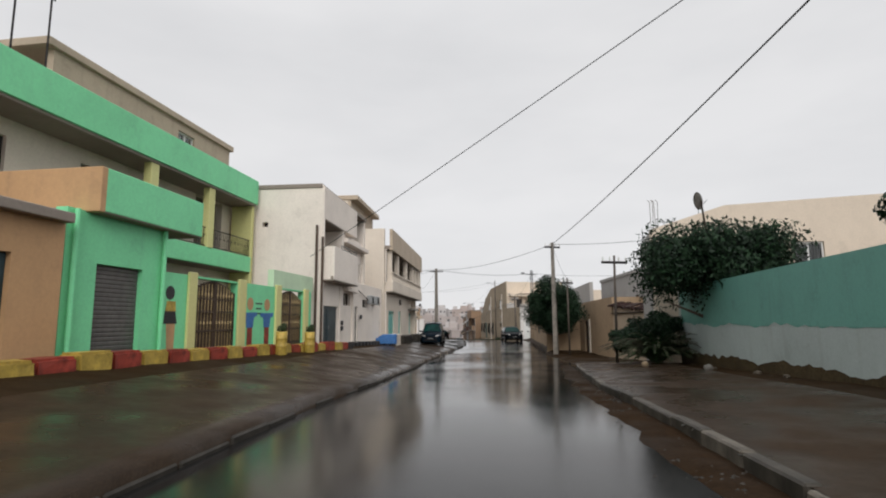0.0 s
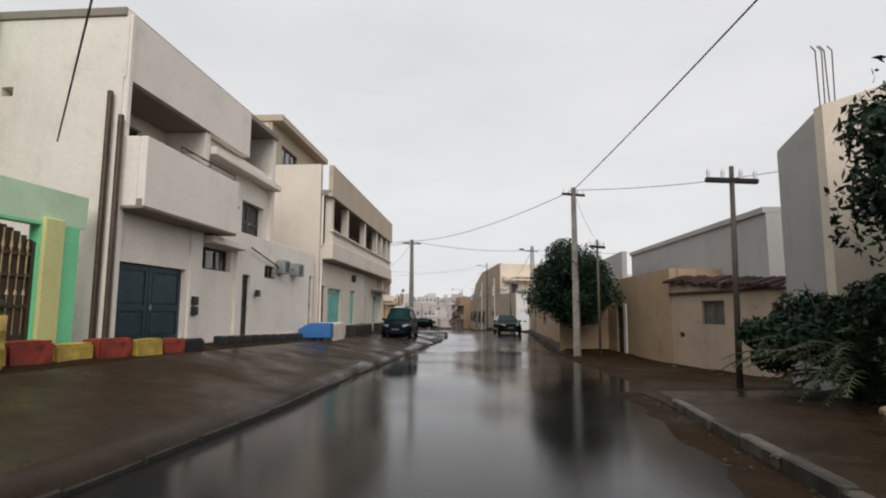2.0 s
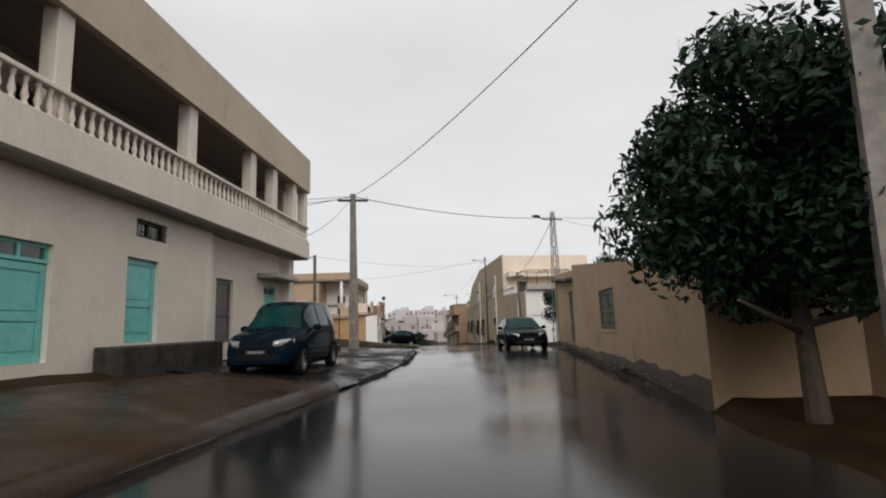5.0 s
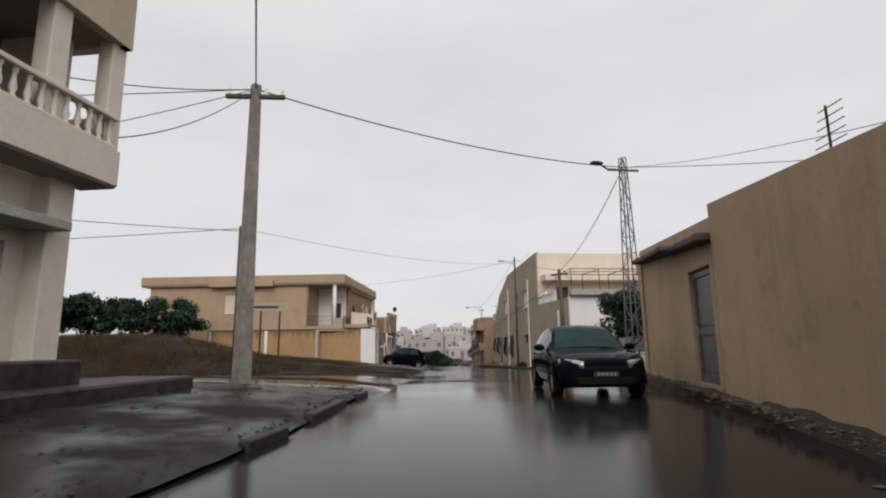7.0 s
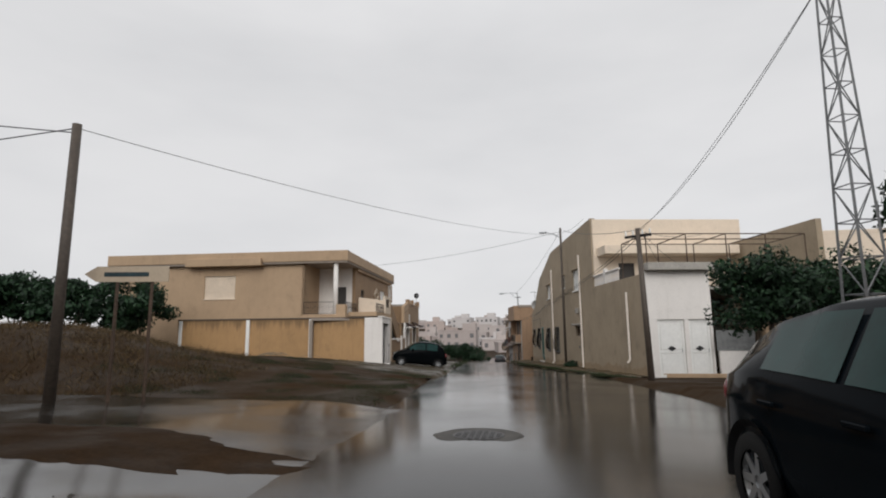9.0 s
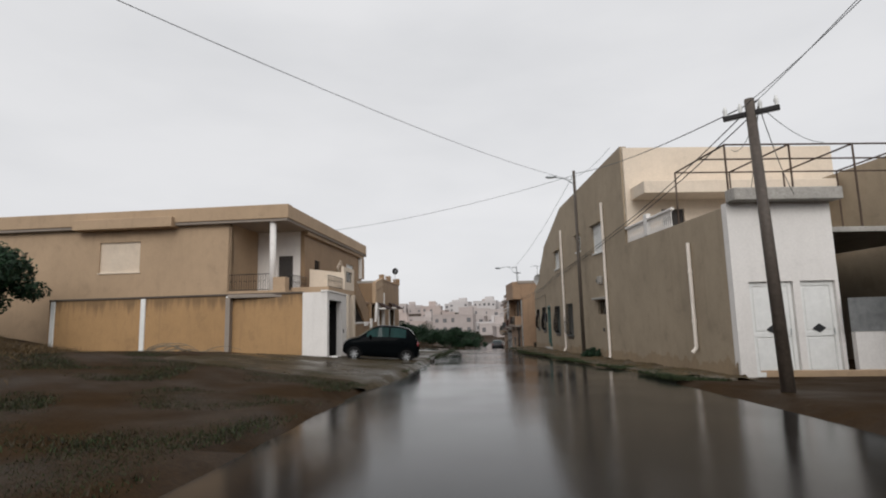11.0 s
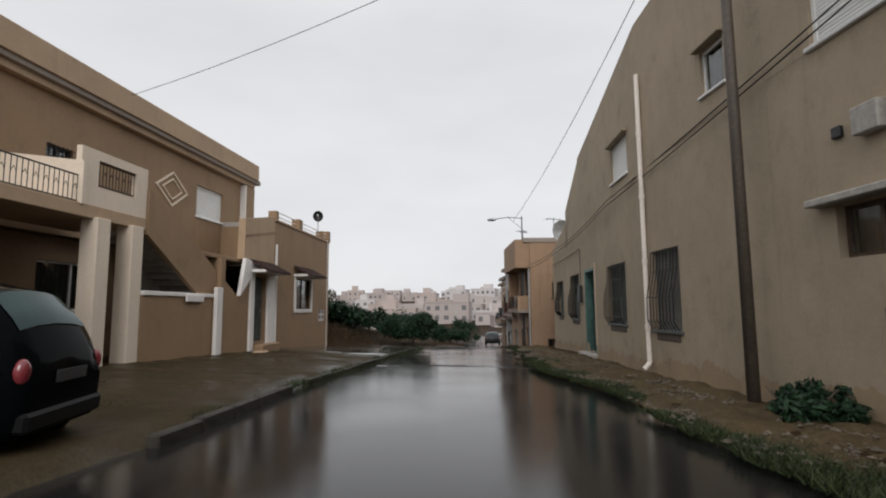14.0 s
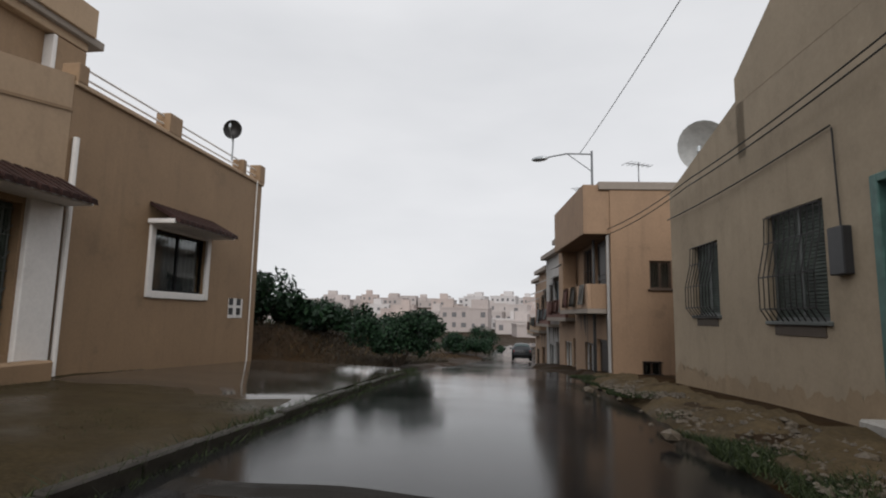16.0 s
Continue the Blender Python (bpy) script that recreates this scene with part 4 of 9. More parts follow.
    tube(bm, p.at(-15.6, 0.6, 10.4), p.at(-9.7, 0.6, 10.4), 0.03, n=5)
    tube(bm, p.at(-15.6, -1.6, 10.9), p.at(-9.7, -1.6, 10.9), 0.03, n=5)
    part("pergola_frame", bm, IRON, r, "bare iron pergola frame on the roof")
    bm = bmesh.new()
    tube(bm, f.at(-1.42, 0.08, 1.2), f.at(-1.42, 0.08, 4.3), 0.05, n=8)
    part("drainpipe", bm, GREEN, r)
    bm = bmesh.new()
    tube(bm, f.at(-4.0, 0.08, 1.2), f.at(-4.0, 0.08, 4.3), 0.05, n=8)
    part("drainpipe", bm, GREEN, r)
    return r


green_house()


def orange_house():
    r = thing("house", pose(-8.45, 9.0, 0, 0, 0, -5.0), "old single-storey orange-brown painted house with dark blue doors", "house")
    f = STREET
    wall(r, "wall", f, -9.0, 0.25, 0.6, 3.95, ORANGE_OLD, [(-2.1, -0.75, 1.4, 3.3), (-5.0, -3.6, 1.4, 3.3)], 0.3)
    door(r, f, -2.1, -0.75, 1.4, 3.3, BLUE_DOOR, leaves=2, label="dark blue metal door")
    door(r, f, -5.0, -3.6, 1.4, 3.3, BLUE_DOOR, leaves=2, label="dark blue metal door")
    slab(r, "roof", f, -9.2, 0.22, -3.0, 0.22, 3.95, 4.12, SOFFIT_SHADE)
    return r


orange_house()


# ---- white house with the dark blue garage door
def white_house():
    r = thing("house", pose(-7.29, 22.17, 0, 0, 0, -2.35), "off-white rendered two-storey house with loggia balcony and blue garage", "house")
    f = STREET
    s = south(-0.15)
    wall(r, "south_wall", s, -9.0, 0.0, 0.6, 8.0, WHITE_A, [(-2.6, -2.35, 6.2, 6.4)], 0.25, label="plain off-white side wall")
    wall(r, "wall", f, -0.15, 3.2, 0.5, 4.0, WHITE_A, [(0.0, 2.5, 1.12, 2.84)], 0.3)
    wall(r, "wall", f, 3.2, 5.2, 0.5, 3.9, WHITE_A, [(3.25, 5.0, 2.95, 3.55)], 0.3, out=-0.10)
    wall(r, "low_wall", f, 5.2, 12.3, 0.4, 4.2, WHITE_A, [(5.6, 6.15, 1.05, 2.95), (7.2, 8.0, 2.95, 3.35), (11.75, 12.15, 1.0, 3.3)], 0.25)
    door(r, f, 0.0, 2.5, 1.12, 2.84, BLUE_DOOR, leaves=2, label="dark blue double garage door, closed")
    door(r, f, 5.6, 6.15, 1.05, 2.95, DOOR_DARK, label="narrow dark entrance door")
    door(r, f, 11.75, 12.15, 1.0, 3.3, GREY_DOOR, label="tall narrow grey metal door")
    window(r, f, 7.2, 8.0, 2.95, 3.35, RUST, bars=5, sill=False)
    window(r, f, 3.25, 5.0, 2.95, 3.55, RUST, out=-0.10, depth=0.18, mullions=2, sill=False)
    # pilaster with pipes at the corner
    slab(r, "pilaster", f, -0.12, 0.0, 0.0, 0.10, 0.6, 7.9, WHITE_A)
    slab(r, "pilaster", f, 2.62, 3.15, 0.0, 0.06, 0.5, 3.9, WHITE_A)
    for x0, z_top in ((-0.16, 6.2), (0.10, 5.7)):
        bm = bmesh.new()
        tube(bm, (x0, -0.26, 0.9), (x0, -0.26, z_top), 0.055, n=8)
        part("drainpipe", bm, RUST, r, "rust-brown drainpipe up the corner")
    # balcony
    slab(r, "balcony_floor", f, -0.1, 3.9, -0.3, 0.55, 3.86, 4.05, SOFFIT_SHADE)
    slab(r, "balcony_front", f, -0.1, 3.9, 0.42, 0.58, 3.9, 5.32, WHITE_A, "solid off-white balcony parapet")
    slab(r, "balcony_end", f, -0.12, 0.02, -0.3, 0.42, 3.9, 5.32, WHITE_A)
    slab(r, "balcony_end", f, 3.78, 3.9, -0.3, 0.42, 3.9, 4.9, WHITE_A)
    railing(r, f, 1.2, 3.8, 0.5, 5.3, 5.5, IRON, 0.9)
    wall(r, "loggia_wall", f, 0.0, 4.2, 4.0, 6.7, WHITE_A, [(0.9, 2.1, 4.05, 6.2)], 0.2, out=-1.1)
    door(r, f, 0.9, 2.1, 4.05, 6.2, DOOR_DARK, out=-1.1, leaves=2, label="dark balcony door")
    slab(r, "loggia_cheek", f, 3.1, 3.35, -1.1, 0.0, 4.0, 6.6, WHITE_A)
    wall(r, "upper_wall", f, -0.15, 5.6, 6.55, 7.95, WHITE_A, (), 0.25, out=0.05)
    slab(r, "loggia_soffit", f, -0.1, 3.3, -1.3, 0.0, 6.50, 6.56, SOFFIT_SHADE)
    wall(r, "upper_wall", f, 3.35, 8.0, 3.85, 6.55, WHITE_A, [(4.35, 5.5, 5.0, 5.4), (5.9, 7.5, 4.1, 5.3)], 0.25, out=-0.25)
    window(r, f, 4.35, 5.5, 5.0, 5.4, RUST, out=-0.25, mullions=2)
    door(r, f, 5.9, 7.5, 4.1, 5.3, DOOR_DARK, out=-0.25, depth=0.2, leaves=2, label="dark upper door in the recess")
    slab(r, "ledge", f, 3.4, 8.0, -0.25, 0.15, 6.0, 6.2, WHITE_A)
    slab(r, "ledge", f, 3.3, 5.3, -0.2, 0.25, 3.62, 3.80, WHITE_A, "thin concrete canopy")
    slab(r, "roof", f, -0.2, 8.0, -9.0, 0.0, 7.85, 8.02, SOFFIT_SHADE)
    wall(r, "north_wall", Face((0, 8.0), (-1, 0), (0, 1)), 0.1, 9.0, 3.9, 8.0, WHITE_A, (), 0.25)
    wall(r, "back_wall", Face((-9.0, 0), (0, 1), (-1, 0)), -0.15, 12.3, 0.4, 7.9, GREY_C, (), 0.25)
    wall(r, "yard_wall", f, 8.0, 12.3, 3.9, 4.25, WHITE_A, (), 0.2, out=-0.05)
    slab(r, "yard_roof", f, 8.0, 12.3, -8.8, -0.1, 3.95, 4.05, SOFFIT_SHADE)
    slab(r, "plinth", f, 3.2, 12.2, 0.0, 0.06, 0.4, 1.05, CREAM_B)
    # iron bars and brackets under the eaves
    bm = bmesh.new()
    tube(bm, f.at(5.9, 0.12, 3.78), f.at(8.4, 0.12, 3.30), 0.025, n=5)
    tube(bm, f.at(8.4, 0.12, 3.30), f.at(9.9, 0.12, 3.42), 0.025, n=5)
    part("bracket", bm, RUST, r, "rusty iron bar on the wall")
    for a in (8.1, 9.5):
        ac = slab(r, "air_conditioner", f, a, a + 0.62, 0.04, 0.34, 3.15, 3.62, STEEL, "grey wall-mounted air conditioner", 0.03)
        bm = bmesh.new()
        for k in range(7):
            tube(bm, f.at(a + 0.08 + k * 0.06, 0.345, 3.2), f.at(a + 0.08 + k * 0.06, 0.345, 3.57), 0.008, n=4)
        part("fan_grille", bm, IRON, ac)
    # meter boxes beside the garage
    for a, z in ((2.72, 2.0), (2.72, 1.75), (6.4, 2.3)):
        slab(r, "meter_box", f, a, a + 0.22, 0.06, 0.14, z, z + 0.2, BLACK_PAINT)
    return r


white_house()


# ---- long cream house with the baluster balcony
def balcony_house():
    r = thing("house", pose(-6.67, 34.8, 0, 0, 0, -1.65), "long cream two-storey house with baluster balcony and turquoise doors", "house")
    f = STREET
    end = 15.95
    wall(r, "wall", f, 0.0, 9.2, 0.2, 4.1, CREAM_B, [(0.45, 1.1, 1.0, 2.97), (1.57, 3.9, 0.9, 2.9), (5.86, 6.98, 1.15, 2.95), (6.1, 7.2, 3.42, 3.82)], 0.3)
    wall(r, "wall", f, 9.2, end, 0.2, 4.1, CREAM_B, [(10.4, 11.5, 1.0, 2.9), (13.9, 15.1, 1.05, 2.92)], 0.3, out=-0.35)
    slab(r, "pier", f, 9.15, 9.45, -0.35, 0.02, 0.2, 4.1, CREAM_B)
    slab(r, "pier", f, 15.45, end, -0.36, 0.02, 0.2, 4.1, CREAM_B)
    door(r, f, 0.45, 1.1, 1.0, 2.97, DOOR_DARK, label="narrow dark door")
    door(r, f, 1.57, 3.9, 0.9, 2.55, TEAL_DOOR, leaves=2, label="turquoise double metal door")
    window(r, f, 1.57, 3.9, 2.57, 2.9, TEAL_DOOR, mullions=3, sill=False)
    door(r, f, 5.86, 6.98, 1.15, 2.95, TEAL_DOOR, leaves=1, label="turquoise metal door")
    door(r, f, 10.4, 11.5, 1.0, 2.9, SHUTTER_GREY, out=-0.35, leaves=1, label="grey door in the recess")
    door(r, f, 13.9, 15.1, 1.05, 2.55, TEAL_DOOR, out=-0.35, leaves=2, label="turquoise metal door")
    window(r, f, 13.9, 15.1, 2.57, 2.92, TEAL_DOOR, out=-0.35, sill=False)
    window(r, f, 6.1, 7.2, 3.42, 3.82, RUST, bars=4, sill=False)
    slab(r, "step", f, -0.2, 1.3, 0.0, 0.9, 0.2, 1.0, CREAM_B, "cream-washed concrete step block", 0.03)
    slab(r, "step", f, 5.0, 9.0, 0.0, 0.6, 0.2, 1.1, WET_CONCRETE, "low concrete platform", 0.03)
    slab(r, "step", f, 12.6, 17.6, 0.0, 1.5, -0.1, 0.66, WET_CONCRETE, "wet concrete platform with broken edge", 0.04)
    slab(r, "step", f, 12.6, 15.6, 0.0, 0.8, 0.64, 1.03, WET_CONCRETE, "concrete door step", 0.03)
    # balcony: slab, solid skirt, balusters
    slab(r, "balcony_floor", f, 0.2, 16.3, -0.2, 0.5, 4.08, 4.2, SOFFIT_SHADE)
    slab(r, "balcony_skirt", f, 0.2, 16.3, 0.38, 0.54, 4.12, 4.78, CREAM_B, "cream balcony skirt")
    slab(r, "balcony_end", f, 0.18, 0.32, -0.25, 0.38, 4.12, 4.78, CREAM_B)
    slab(r, "balcony_end", f, 16.16, 16.3, -2.2, 0.38, 4.12, 4.78, CREAM_B)
    balustrade(r, f, 0.3, 16.2, 0.45, 4.78, 5.42, CREAM_B)
    balustrade(r, Face((0, 16.22), (1, 0), (0, 1)), -2.0, 0.4, 0.0, 4.78, 5.42, CREAM_B)
    for a in (0.25, 3.05, 7.2, 10.8, 12.6, 14.6, 15.9):
        slab(r, "column", f, a - 0.18 + 0.3, a + 0.18 + 0.3, 0.12, 0.42, 4.7, 6.95, CREAM_B)
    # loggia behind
    # Cream loggia wall drawn in the soffit tone, its shade put into the colour.
    wall(r, "upper_wall", f, 0.0, 16.2, 4.1, 7.0, SOFFIT_SHADE, [(1.2, 2.4, 4.2, 6.3), (4.6, 6.2, 4.9, 6.3), (8.0, 9.6, 4.9, 6.3), (12.9, 14.1, 4.2, 6.3)], 0.25, out=-1.6, label="loggia back wall with its shade put into a dark colour")
    for a0, a1 in ((1.2, 2.4), (12.9, 14.1)):
        door(r, f, a0, a1, 4.2, 6.3, DOOR_DARK, out=-1.6, leaves=2, label="dark louvred balcony door")
    for a0, a1 in ((4.6, 6.2), (8.0, 9.6)):
        window(r, f, a0, a1, 4.9, 6.3, DOOR_DARK, out=-1.6, mullions=1)
    slab(r, "loggia_soffit", f, 0.0, 16.3, -1.8, 0.40, 6.90, 7.0, SOFFIT_SHADE)
    wall(r, "roof_band", f, 0.0, 16.35, 6.85, 8.25, TAN_BAND, (), 0.2, out=0.55, label="tan roof parapet over the loggia")
    wall(r, "roof_band_end", Face((0, 16.35), (-1, 0), (0, 1)), -0.55, 7.5, 6.85, 8.25, TAN_BAND, (), 0.2)
    slab(r, "roof", f, 0.0, 16.3, -8.5, 0.5, 7.0, 7.15, SOFFIT_SHADE)
    # south side wall with the taller rear block
    s = south(0.0)
    wall(r, "south_wall", s, -2.3, 0.0, 0.2, 8.3, CREAM_B, (), 0.25)
    wall(r, "south_wall", s, -9.5, -2.3, 0.2, 10.6, CREAM_B, (), 0.25, label="tall plain cream side wall")
    rear = Face((-2.3, 0), (0, 1), (1, 0))
    wall(r, "penthouse_wall", rear, 0.0, 7.0, 7.1, 10.3, TAN_BAND, [(1.2, 3.4, 8.6, 9.6)], 0.2)
    window(r, rear, 1.2, 3.4, 8.6, 9.6, RUST, mullions=2)
    slab(r, "penthouse_roof", rear, -0.1, 7.2, -6.5, 0.5, 10.3, 10.6, TAN_BAND)
    wall(r, "penthouse_end", Face((-2.3, 7.0), (-1, 0), (0, 1)), 0.0, 6.5, 7.1, 10.3, TAN_BAND, (), 0.2)
    wall(r, "end_wall", Face((0, 15.95), (-1, 0), (0, 1)), 0.35, 9.5, 0.2, 7.0, CREAM_B, [(3.0, 4.2, 4.9, 6.2)], 0.25)
    window(r, Face((0, 15.95), (-1, 0), (0, 1)), 3.0, 4.2, 4.9, 6.2, WHITE_PVC)
    wall(r, "back_wall", Face((-9.5, 0), (0, 1), (-1, 0)), 0.0, 15.95, 0.2, 7.0, GREY_C, (), 0.25)
    # canopy over the last door, drainpipe
    slab(r, "canopy", f, 13.3, 15.6, -0.35, 0.35, 3.15, 3.30, CONCRETE)
    bm = bmesh.new()
    tube(bm, f.at(0.15, 0.07, 0.6), f.at(0.15, 0.07, 4.1), 0.045, n=8)
    part("drainpipe", bm, WHITE_A, r)
    bm = bmesh.new()
    tube(bm, f.at(0.05, 0.10, 4.7), f.at(0.05, 0.10, 7.0), 0.045, n=8)
    part("drainpipe", bm, WHITE_A, r)
    # water tank on the roof
    return r


balcony_house()

tank = thing("water_tank", pose(-7.9, 37.0, 8.05), "small turquoise plastic water tank on the roof", "water tank")
bm = bmesh.new()
prof = ((0.0, 0.42), (0.08, 0.46), (0.35, 0.46), (0.40, 0.48), (0.45, 0.46), (0.9, 0.46), (1.05, 0.34), (1.12, 0.16), (1.2, 0.16))
rings = [[bm.verts.new((q * math.cos(k * math.tau / 20), q * math.sin(k * math.tau / 20), h - 0.9)) for k in range(20)] for h, q in prof]
for p, q in zip(rings, rings[1:]):
    for k in range(20):
        bm.faces.new((p[k], p[(k + 1) % 20], q[(k + 1) % 20], q[k])).smooth = True
bm.faces.new(rings[-1])
part("drum", bm, TEAL_DOOR, tank)


# ---- apricot villa past the side street, with its walled garden
def villa():
    r = thing("house", pose(-12.41, 89.15, 0, 0, 0, 3.0), "apricot two-storey villa with deep roof slab and corner loggia", "house")
    f = STREET
    s = south(0.0)
    # upper floor
    wall(r, "south_wall", s, -17.5, -2.9, -1.2, 7.4, APRICOT, [(-10.6, -8.2, 4.1, 5.8)], 0.25)
    wall(r, "south_wall", s, -2.9, 0.0, -1.2, 2.85, APRICOT, (), 0.25)
    window(r, s, -10.6, -8.2, 4.1, 5.8, CREAM_E, style="shutter", mullions=0, shutter_mat=CREAM_E)
    slab(r, "eave", s, -11.8, -6.0, 0.0, 0.7, 6.45, 7.0, APRICOT, "heavy apricot window hood")
    wall(r, "loggia_wall", s, -2.9, 0.0, 2.8, 6.6, WHITE, [(-1.6, -0.7, 2.85, 5.1)], 0.2, out=-3.2, label="white wall at the back of the loggia")
    door(r, s, -1.6, -0.7, 2.85, 5.1, DOOR_DARK, out=-3.2, label="dark brown loggia door")
    wall(r, "loggia_wall", Face((-2.9, 0), (0, 1), (1, 0)), 0.0, 3.2, 2.8, 6.6, APRICOT, (), 0.2)
    slab(r, "loggia_floor", s, -2.9, 0.25, -3.2, 0.25, 2.6, 2.85, APRICOT)
    slab(r, "corner_pier", s, -0.45, 0.22, -0.35, 0.22, 2.8, 3.55, APRICOT)
    bm = bmesh.new()
    tube(bm, (-0.55, -0.05, 2.8), (-0.55, -0.05, 6.6), 0.17, n=16)
    part("column", bm, WHITE, r, "round white column", True)
    railing(r, s, -2.9, -0.5, 0.12, 2.85, 3.75, IRON)
    railing(r, f, 0.4, 3.2, 0.12, 2.85, 3.75, IRON)
    slab(r, "roof_slab", s, -18.2, 0.35, -17.0, 0.35, 6.55, 6.75, SOFFIT_SHADE)
    slab(r, "roof_band", s, -18.2, 0.42, -0.1, 0.42, 6.70, 7.45, APRICOT, "apricot roof parapet")
    slab(r, "roof_band", f, 0.1, 16.65, 0.20, 0.42, 6.70, 7.42, APRICOT, "apricot roof parapet")
    slab(r, "roof_band", f, 3.2, 16.65, -0.1, 0.22, 6.35, 7.0, APRICOT)
    wall(r, "street_wall", f, 3.2, 16.6, 2.6, 6.8, TAN_I, [(5.0, 5.9, 3.6, 5.0), (12.1, 14.1, 4.25, 5.5)], 0.25)
    wall(r, "street_wall", f, 9.2, 16.6, -1.5, 2.62, TAN_I, (), 0.25)
    # Cream porch wall given the darker tan to stand in for deep shade.
    wall(r, "porch_shade_wall", f, 0.0, 9.2, -1.5, 2.62, TAN_I, [(2.0, 3.1, -0.6, 1.7), (5.6, 8.2, 0.55, 1.95)], 0.2, out=-0.6)
    window(r, f, 5.6, 8.2, 0.55, 1.95, WHITE, out=-0.6, bars=0)
    door(r, f, 2.0, 3.1, -0.6, 1.7, DOOR_DARK, out=-0.6, label="dark front door in the porch")
    window(r, f, 5.0, 5.9, 3.6, 5.0, DOOR_DARK, bars=6)
    window(r, f, 12.1, 14.1, 4.25, 5.5, WHITE_PVC, style="shutter", mullions=0)
    # raised diamond ornament
    for sc in (1.0, 0.62):
        bm = bmesh.new()
        loops = [[bm.verts.new(f.at(10.5 + p * sc * g, q, 4.95 + z * sc * g)) for p, z in ((0.0, 0.66), (1.0, 0.0), (0.0, -0.66), (-1.0, 0.0))] for g, q in ((1.0, 0.0), (0.98, 0.05), (0.88, 0.05), (0.86, 0.0))]
        for p, q in zip(loops, loops[1:]):
            for k in range(4):
                bm.faces.new((p[k], p[(k + 1) % 4], q[(k + 1) % 4], q[k]))
        part("ornament", bm, CREAM_E, r, "raised pale plaster diamond")
    # front balcony, columns and open stair
    slab(r, "balcony_floor", f, 0.7, 5.9, 0.2, 2.3, 2.72, 3.02, APRICOT)
    railing(r, f, 0.8, 3.55, 2.22, 3.0, 3.66, IRON)
    wall(r, "balcony_front", f, 3.55, 5.9, 2.9, 4.38, CREAM_E, [(4.1, 5.45, 3.5, 4.15)], 0.14, out=2.29)
    railing(r, f, 4.1, 5.45, 2.22, 3.5, 4.12, IRON, 0.11, "grille")
    wall(r, "balcony_side", Face(f.at(3.55, 0, 0)[:2], f.n, (-f.u[0], -f.u[1])), 0.2, 2.35, 3.0, 4.3, CREAM_E, (), 0.12, top=4.0)
    for a in (4.0, 5.22):
        slab(r, "column", f, a, a + 0.44, 1.98, 2.42, -1.6, 2.74, CREAM_E, "cream porch column")
    bm = bmesh.new()
    pr = [(5.92, 3.88), (11.05, 1.06), (11.05, 0.95), (8.65, 0.95), (5.92, 2.60)]
    for d0 in (2.2,):
        lo = [bm.verts.new(f.at(a, d0, z)) for a, z in pr]
        hi = [bm.verts.new(f.at(a, d0 + 0.15, z)) for a, z in pr]
        bm.faces.new(lo)
        bm.faces.new(hi[::-1])
        for k in range(len(pr)):
            bm.faces.new((lo[k], lo[(k + 1) % len(pr)], hi[(k + 1) % len(pr)], hi[k]))
    part("stair_parapet", bm, TAN_I, r, "sloping parapet of the outside stair")
    for k in range(14):
        slab(r, "stair_step", f, 6.0 + k * 0.34, 6.36 + k * 0.34, 0.9, 2.2, 2.62 - k * 0.184, 2.84 - k * 0.184, CONCRETE, bevel=0)
    slab(r, "side_pier", f, 15.75, 16.6, -0.4, 0.25, 4.6, 6.3, TAN_I)
    slab(r, "side_trim", f, 15.65, 15.75, 0.0, 0.27, 4.6, 6.3, WHITE)
    wall(r, "north_wall", Face((0, 16.6), (-1, 0), (0, 1)), 0, 17.5, -1.8, 7.0, APRICOT, (), 0.25)
    wall(r, "west_wall", Face((-17.5, 0), (0, 1), (-1, 0)), 0, 16.6, -1.2, 7.0, APRICOT, (), 0.25)
    # street-side yard wall between gate and next house
    wall(r, "yard_wall", f, 5.68, 9.22, -1.6, 0.95, TAN_I, (), 0.18, out=2.45)
    slab(r, "yard_coping", f, 5.68, 9.22, 2.24, 2.50, 0.95, 1.06, WHITE)
    slab(r, "yard_coping", f, 7.6, 8.5, 2.50, 2.56, 0.80, 1.0, WHITE)
    return r


villa()


def garden_wall():
    r = thing("garden_wall", pose(-9.55, 85.2, 0), "ochre garden wall with white pilasters, rain-stained along the top", "wall")
    s = south(0.0)
    wall(r, "wall", s, -13.0, -0.02, -1.0, 2.42, OCHRE, (), 0.2)
    slab(r, "coping", s, -13.0, -0.02, -0.24, 0.05, 2.42, 2.50, BROWN_WET_SHADE, "mouldy dark concrete coping")
    for a in (-12.9, -8.05, -3.7):
        slab(r, "pilaster", s, a, a + 0.24, 0.0, 0.07, -1.0, 2.40, WHITE_PVC, "white-painted pilaster")
    wall(r, "west_wall", Face((-13.0, 0), (0, 1), (-1, 0)), 0, 5, -0.5, 2.42, OCHRE, (), 0.2)
    return r


garden_wall()


